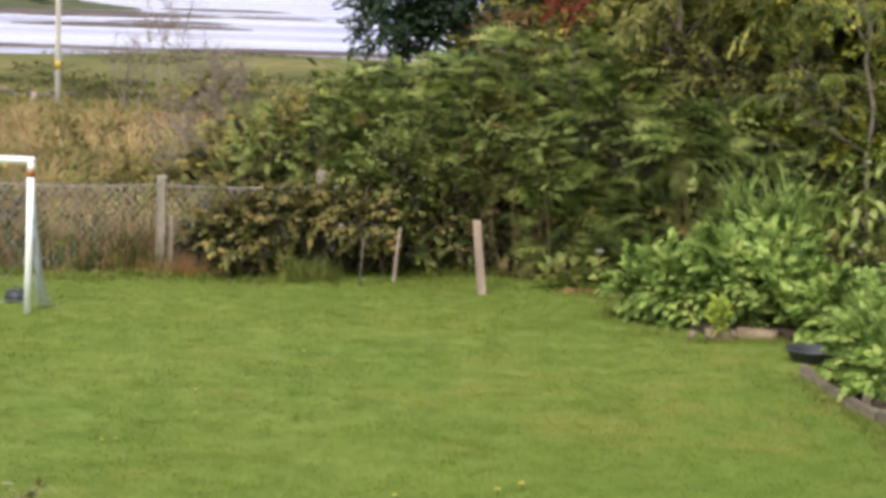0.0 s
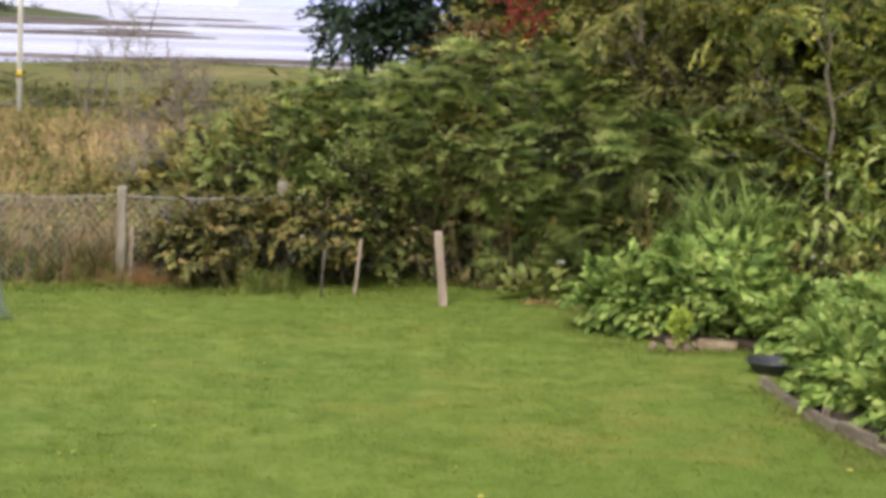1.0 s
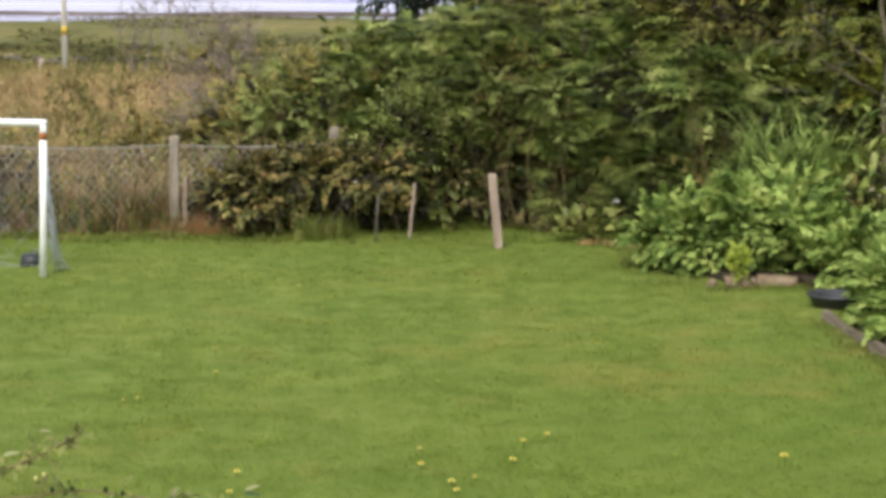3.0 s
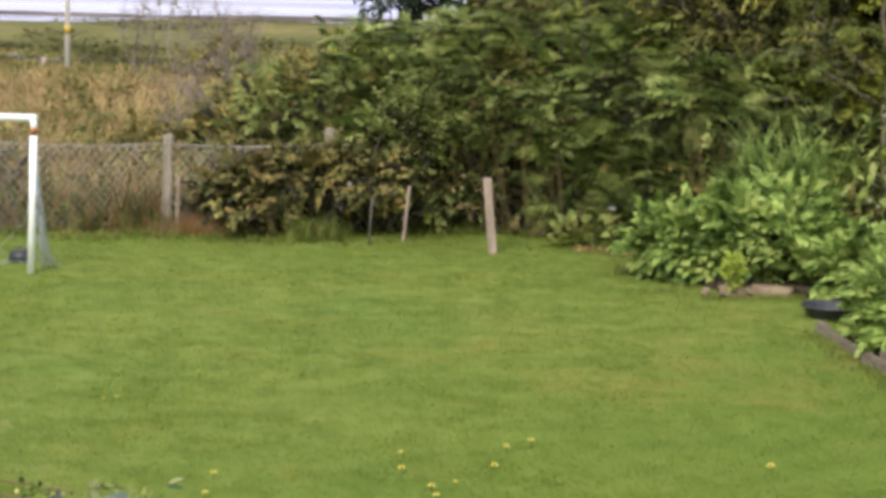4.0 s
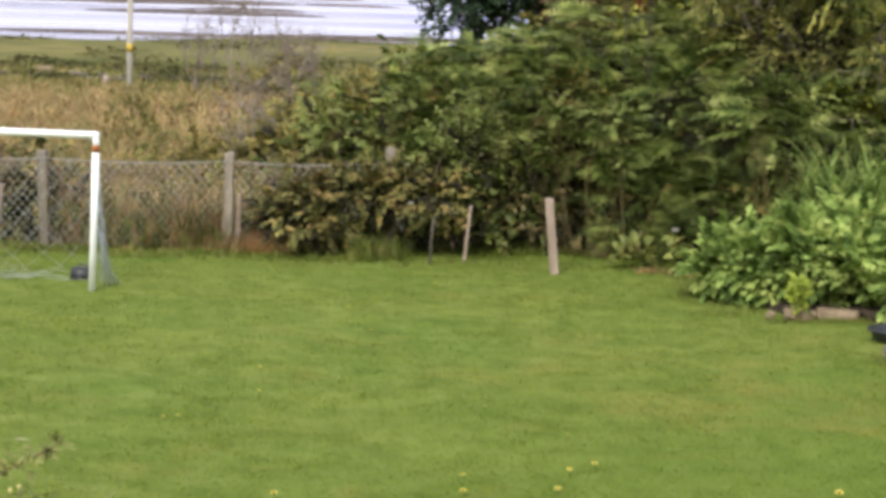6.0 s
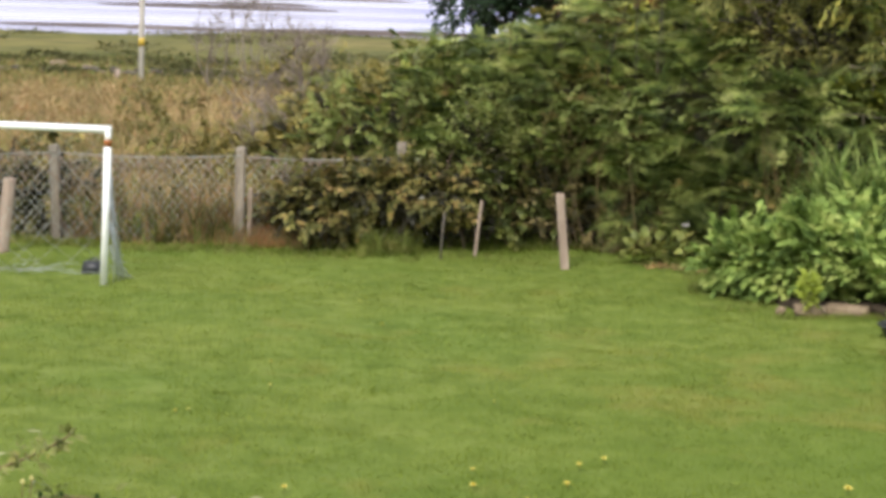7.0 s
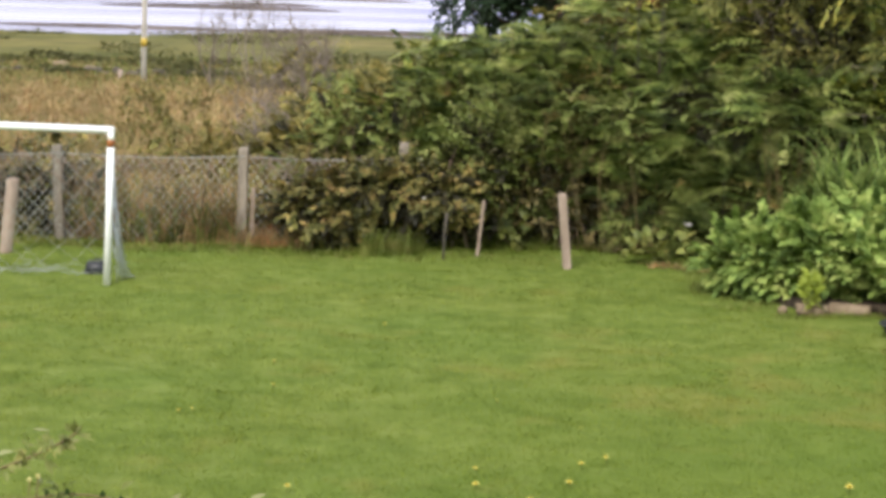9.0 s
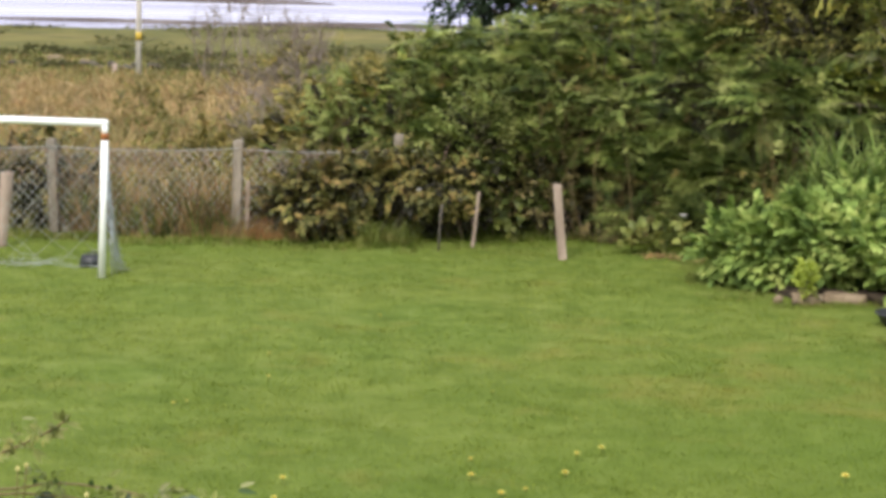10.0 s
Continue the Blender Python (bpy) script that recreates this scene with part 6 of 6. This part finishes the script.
for i, (x, y, w, h) in enumerate(((2.50, 20.0, 0.30, 0.62), (2.80, 19.75, 0.36, 0.72), (3.2, 19.75, 0.46, 0.97), (3.75, 19.75, 0.48, 1.06), (3.3, 19.42, 0.42, 0.95), (3.06, 19.50, 0.28, 0.55), (3.8, 19.2, 0.42, 0.78), (4.2, 19.3, 0.36, 0.64), (4.32, 18.6, 0.42, 0.62), (4.58, 17.9, 0.4, 0.72), (4.36, 17.05, 0.32, 0.6), (4.75, 17.5, 0.5, 0.85), (4.15, 16.5, 0.38, 0.6), (4.65, 16.6, 0.5, 0.8), (4.18, 15.8, 0.38, 0.55), (4.75, 15.7, 0.5, 0.7), (4.42, 15.1, 0.38, 0.5), (5.0, 18.4, 0.48, 0.68))):
    potato_plant((x, y, 0.05), w, h, int(150 + 170 * w * h), 40 + i)
shrub("lime_seedling", (3.05, 18.69, 0.03), "small yellow green leafy plant at the bed's stone edge", "plant",
      [(-0.01, 0, 0.29, 0.04, 0.04, 0.09), (0.0, 0, 0.17, 0.06, 0.04, 0.10)], 90, POTATO_LEAF, LIME_BRIGHT, stems=3, thick=0.006, size=(0.35, 0.6), lift=0.9, wild=0.35, gaps=0.0)


def mound(name, outline, tall, material, label, category):
    bm = bmesh.new()
    low = [bm.verts.new((x, y, -0.05)) for x, y in outline]
    cx, cy = sum(p[0] for p in outline) / len(outline), sum(p[1] for p in outline) / len(outline)
    high = [bm.verts.new((cx + (x - cx) * 0.93, cy + (y - cy) * 0.93, tall)) for x, y in outline]
    k = len(outline)
    for i in range(k):
        bm.faces.new((low[i], low[(i + 1) % k], high[(i + 1) % k], high[i]))
    bm.faces.new(high)
    bmesh.ops.subdivide_edges(bm, edges=bm.edges[:], cuts=3, use_grid_fill=True)
    for v in bm.verts:
        if v.co.z > 0.02:
            v.co.z += 0.03 * noise.noise(v.co * 5)
    return tagged(part(name, bm, material), label, category, kind="structure")


mound("bed_soil", [(2.72, 19.6), (2.95, 18.95), (3.7, 18.9), (4.0, 18.2), (3.75, 16.9), (3.75, 15.6), (4.1, 14.6), (5.6, 14.6), (5.6, 20.2), (2.9, 20.4)], 0.09, SOIL, "dark bare soil of the raised vegetable bed", "soil")

edging = thing("stone_edging", (3.2, 18.76, 0), "short row of pale flat stones edging the vegetable bed", "edging")


def slab(at, size, turn, seed, parent):
    """A rough flat edging stone with worn corners."""
    bm = bmesh.new()
    bmesh.ops.create_cube(bm, size=1)
    bmesh.ops.subdivide_edges(bm, edges=bm.edges[:], cuts=3, use_grid_fill=True)
    for v in bm.verts:
        k = 1 - 0.5 * max(0.0, (abs(v.co.x) + abs(v.co.y) + abs(v.co.z)) - 0.95)
        v.co = v.co * k
        v.co = Vector((v.co.x * size[0], v.co.y * size[1], v.co.z * size[2])) * (1 + 0.34 * noise.noise(v.co * 3.3 + Vector((seed, 0, 0))) + 0.12 * noise.noise(v.co * 9 + Vector((seed, 3, 0))))
    ob = part("stone", bm, STONE, parent)
    ob.location, ob.rotation_euler = at, (0.05, 0.04, turn)
    return ob


for i, (x, y, ln, tall) in enumerate(((-0.12, 0.0, 0.31, 0.115), (0.24, 0.03, 0.40, 0.125))):
    slab((x, y, tall * 0.4), (ln, 0.16, tall), 0.1 * (-1) ** i, 60 + i, edging)
boulder("pale_stone", (2.79, 18.76, 0.035), (0.055, 0.05, 0.05), 91, "small pale yellowish stone at the bed's corner", "stone", STONE)


def timber_edging():
    t = thing("timber_edging", (3.6, 15.9, 0), "weathered grey timber boards edging the long vegetable bed", "edging")
    pts = [(3.56, 16.98), (3.60, 16.25), (3.66, 15.6), (3.80, 15.0), (3.98, 14.4), (4.15, 13.8)]
    for i, (a, b) in enumerate(zip(pts, pts[1:])):
        dx, dy = b[0] - a[0], b[1] - a[1]
        ln = math.hypot(dx, dy)
        bm = bmesh.new()
        bmesh.ops.create_cube(bm, size=1)
        for v in bm.verts:
            v.co = Vector((v.co.x * (ln - 0.03), v.co.y * (0.055 + 0.012 * (i % 3)), (v.co.z + 0.5) * (0.115 + 0.03 * (i % 2)) - 0.03 * (i % 3 == 1) - 0.02))
        bmesh.ops.bevel(bm, geom=bm.edges[:], offset=0.012, segments=2, affect="EDGES")
        bmesh.ops.subdivide_edges(bm, edges=[e for e in bm.edges if e.calc_length() > 0.3], cuts=4)
        for v in bm.verts:
            v.co += Vector((0, 1, 0.7)) * 0.02 * noise.noise(v.co * 7 + Vector((i * 9, 0, 0)))
        ob = part("board", bm, PLANK, t, smooth=False)
        ob.location = ((a[0] + b[0]) / 2 - 3.6, (a[1] + b[1]) / 2 - 15.9, 0)
        ob.rotation_euler = (radians(-6 + 4 * i), radians(1.5 * (-1) ** i), math.atan2(dy, dx) + 0.03 * (-1) ** i)
    for i, (x, y) in enumerate(((3.73, 15.25),)):
        bm, nm, m = timber("peg", (x - 3.6, y - 15.9, -0.1), (x - 3.58, y - 15.9, 0.17), 0.03, PLANK, True, i)
        part(nm, bm, m, t, smooth=False)
    return t


timber_edging()


def tub(at):
    t = thing("plastic_tub", at, "shallow round black plastic tub on the grass beside the bed", "tub")
    prof = [(0.0, 0.0), (0.18, 0.0), (0.23, 0.05), (0.26, 0.115), (0.285, 0.12), (0.285, 0.135), (0.25, 0.135), (0.215, 0.05), (0.17, 0.015), (0.0, 0.015)]
    n = 28
    V = [(r * math.cos(i / n * 2 * math.pi), r * math.sin(i / n * 2 * math.pi), z) for r, z in prof for i in range(n)]
    F = [(j * n + i, j * n + (i + 1) % n, (j + 1) * n + (i + 1) % n, (j + 1) * n + i) for j in range(len(prof) - 1) for i in range(n)]
    array_part("bowl", V, F, BLACK_PLASTIC, t, smooth=True)
    return t


tub((3.80, 17.62, 0.0))

# ---- dandelions and fallen leaves on the lawn ----
for i, (x, y, s) in enumerate(((-0.12, 11.94, 0.045), (-0.13, 12.37, 0.032), (0.48, 12.13, 0.045), (0.57, 12.52, 0.038), (0.74, 12.66, 0.04), (0.07, 11.55, 0.045), (0.1, 11.35, 0.04), (0.22, 11.7, 0.028), (-1.76, 14.72, 0.038), (-1.85, 15.5, 0.035), (-2.32, 13.62, 0.036), (-2.23, 13.68, 0.032), (-1.29, 11.72, 0.04), (2.29, 12.25, 0.055), (3.62, 13.85, 0.055), (-1.05, 17.3, 0.035), (0.0, 14.2, 0.022), (0.6, 13.4, 0.022), (-1.35, 18.5, 0.03), (-1.29, 11.26, 0.038))):
    bloom("dandelion", (x * 0.99, y - (0.23 if y < 13.2 else 0.13), height(x, y)), s * (1.35 if y < 13.2 else 1.0), 11, DANDELION, "small yellow dandelion flower open in the lawn", "flower", "dandelions in the lawn", 0.032)

# ---- rose stems on the bank in front ----


def rose_bush(at):
    t = thing("rose_bush", at, "scrambling rose with thin reddish stems, pale leaf tips and buds", "bush")
    r = random.Random(19)
    canes = [
        [(-0.55, 0, -0.2), (-0.42, 0.0, 0.7), (-0.25, 0, 1.06), (-0.12, 0, 1.185), (-0.034, 0, 1.231), (0.023, 0, 1.255), (0.079, 0, 1.283), (0.115, 0, 1.304), (0.132, 0, 1.317)],
        [(-0.6, 0.03, -0.2), (-0.45, 0.03, 0.8), (-0.28, 0, 1.10), (-0.103, 0, 1.158), (0.035, 0, 1.170), (0.10, 0, 1.184), (0.161, 0, 1.183), (0.264, 0, 1.170), (0.30, 0, 1.160)],
        [(-0.5, 0.05, -0.2), (-0.4, 0.05, 0.7), (-0.2, 0, 1.12), (-0.03, 0, 1.152), (0.04, 0, 1.160), (0.13, 0, 1.155), (0.2, 0, 1.145), (0.26, 0, 1.115), (0.31, 0, 1.118)],
        [(0.3, 0.05, -0.2), (0.34, 0.03, 0.7), (0.345, 0, 1.1), (0.33, 0, 1.15), (0.36, 0, 1.185)],
        [(0.4, 0.05, -0.2), (0.42, 0.03, 0.7), (0.43, 0, 1.1), (0.44, 0, 1.148), (0.51, 0, 1.15)],
    ]
    for c in canes:
        V, F = tubes([(c, np.linspace(0.0052, 0.0026, len(c)) * (1.0 if c is canes[0] else 0.72))], 6)
        array_part("stem", V, F, RED_STEM, t, smooth=True)
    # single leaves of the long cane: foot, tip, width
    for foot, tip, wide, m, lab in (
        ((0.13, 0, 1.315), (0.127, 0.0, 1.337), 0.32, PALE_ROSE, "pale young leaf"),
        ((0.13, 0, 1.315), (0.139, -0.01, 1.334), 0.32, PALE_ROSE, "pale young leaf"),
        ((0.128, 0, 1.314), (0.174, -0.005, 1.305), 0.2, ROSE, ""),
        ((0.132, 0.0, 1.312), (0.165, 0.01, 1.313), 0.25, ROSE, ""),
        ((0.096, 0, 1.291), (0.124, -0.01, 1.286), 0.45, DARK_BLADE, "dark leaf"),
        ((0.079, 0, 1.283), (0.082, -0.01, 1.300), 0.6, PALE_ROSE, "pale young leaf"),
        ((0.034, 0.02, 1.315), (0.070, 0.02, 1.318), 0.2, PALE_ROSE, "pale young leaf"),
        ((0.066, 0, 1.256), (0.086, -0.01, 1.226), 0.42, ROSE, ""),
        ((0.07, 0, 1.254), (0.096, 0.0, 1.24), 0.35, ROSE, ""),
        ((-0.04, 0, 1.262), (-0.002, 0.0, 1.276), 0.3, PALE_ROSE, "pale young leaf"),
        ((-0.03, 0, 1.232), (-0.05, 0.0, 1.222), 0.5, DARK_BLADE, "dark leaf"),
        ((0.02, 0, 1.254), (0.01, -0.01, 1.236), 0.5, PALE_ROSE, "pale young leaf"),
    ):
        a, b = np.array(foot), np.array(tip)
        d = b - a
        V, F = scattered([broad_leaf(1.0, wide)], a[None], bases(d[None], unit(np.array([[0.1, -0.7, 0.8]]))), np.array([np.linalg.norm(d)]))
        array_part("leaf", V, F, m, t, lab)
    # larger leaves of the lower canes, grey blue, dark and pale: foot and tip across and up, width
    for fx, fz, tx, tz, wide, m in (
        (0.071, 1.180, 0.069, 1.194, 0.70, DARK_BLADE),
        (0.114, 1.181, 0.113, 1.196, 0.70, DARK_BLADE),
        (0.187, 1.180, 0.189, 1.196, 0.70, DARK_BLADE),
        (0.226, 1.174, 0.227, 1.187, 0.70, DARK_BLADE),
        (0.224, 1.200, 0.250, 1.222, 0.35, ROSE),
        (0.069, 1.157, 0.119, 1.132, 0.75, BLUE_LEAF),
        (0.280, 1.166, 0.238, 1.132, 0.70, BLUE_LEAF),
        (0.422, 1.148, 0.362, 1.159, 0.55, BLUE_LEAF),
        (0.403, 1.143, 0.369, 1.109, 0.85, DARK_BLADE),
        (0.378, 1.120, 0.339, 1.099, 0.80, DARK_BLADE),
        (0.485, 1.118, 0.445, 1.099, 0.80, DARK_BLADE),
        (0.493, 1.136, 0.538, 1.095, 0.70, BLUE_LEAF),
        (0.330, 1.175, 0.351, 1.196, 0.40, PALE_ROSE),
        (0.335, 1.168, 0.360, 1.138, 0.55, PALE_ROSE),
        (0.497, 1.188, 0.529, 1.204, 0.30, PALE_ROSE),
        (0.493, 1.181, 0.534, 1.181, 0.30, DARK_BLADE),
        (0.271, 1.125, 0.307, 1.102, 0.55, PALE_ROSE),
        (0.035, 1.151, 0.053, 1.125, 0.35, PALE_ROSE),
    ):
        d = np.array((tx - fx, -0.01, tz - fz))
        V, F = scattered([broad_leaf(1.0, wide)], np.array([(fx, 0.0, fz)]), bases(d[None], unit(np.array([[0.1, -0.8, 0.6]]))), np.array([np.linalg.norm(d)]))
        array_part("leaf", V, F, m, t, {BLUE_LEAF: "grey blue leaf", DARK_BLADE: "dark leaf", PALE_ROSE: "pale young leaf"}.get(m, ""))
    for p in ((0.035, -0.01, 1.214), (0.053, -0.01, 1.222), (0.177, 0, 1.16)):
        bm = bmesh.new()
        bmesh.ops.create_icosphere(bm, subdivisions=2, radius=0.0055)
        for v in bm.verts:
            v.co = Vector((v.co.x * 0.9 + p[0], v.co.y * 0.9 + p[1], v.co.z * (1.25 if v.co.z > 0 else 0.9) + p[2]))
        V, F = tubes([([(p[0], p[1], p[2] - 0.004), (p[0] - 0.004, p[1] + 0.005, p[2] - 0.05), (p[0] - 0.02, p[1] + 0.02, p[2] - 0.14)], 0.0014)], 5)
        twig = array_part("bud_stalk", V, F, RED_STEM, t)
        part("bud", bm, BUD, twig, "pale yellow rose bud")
    small = [sprig(6, 0.05, 0.026, 0.5, r=random.Random(90 + i)) for i in range(3)] + [trefoil(0.03, 0.7, 3, r=random.Random(95 + i)) for i in range(2)]
    P, way = [], []
    for j, c in enumerate(canes):
        c = np.array(c)
        for k in range(26 if j == 0 else 10):
            s = r.uniform(0.35 if j == 0 else 0.45, 0.97 if j == 0 else 1.0) * (len(c) - 1)
            i = min(int(s), len(c) - 2)
            P.append(c[i] + (c[i + 1] - c[i]) * (s - i))
            way.append((r.uniform(-1, 1), r.uniform(-1, 0.4), r.uniform(-0.3, 0.6)))
    P, way = np.array(P), unit(np.array(way))
    R = bases(way, unit(np.array([0, -0.6, 1.0]) + 0.5 * rng.normal(size=P.shape)))
    V, F = scattered(small, P, R, rng.uniform(0.45, 0.95, len(P)))
    array_part("leaves", V, F, ROSE, t)
    low = [(0.05, 0.0, 0.95, 0.3, 0.15, 0.14), (-0.2, 0, 0.8, 0.3, 0.2, 0.25), (0.2, 0.05, 0.6, 0.4, 0.3, 0.35)]
    foliage("lower_leaves", low, 420, [trefoil(0.038, 0.7, 5, r=random.Random(99))], ROSE, t)
    return t


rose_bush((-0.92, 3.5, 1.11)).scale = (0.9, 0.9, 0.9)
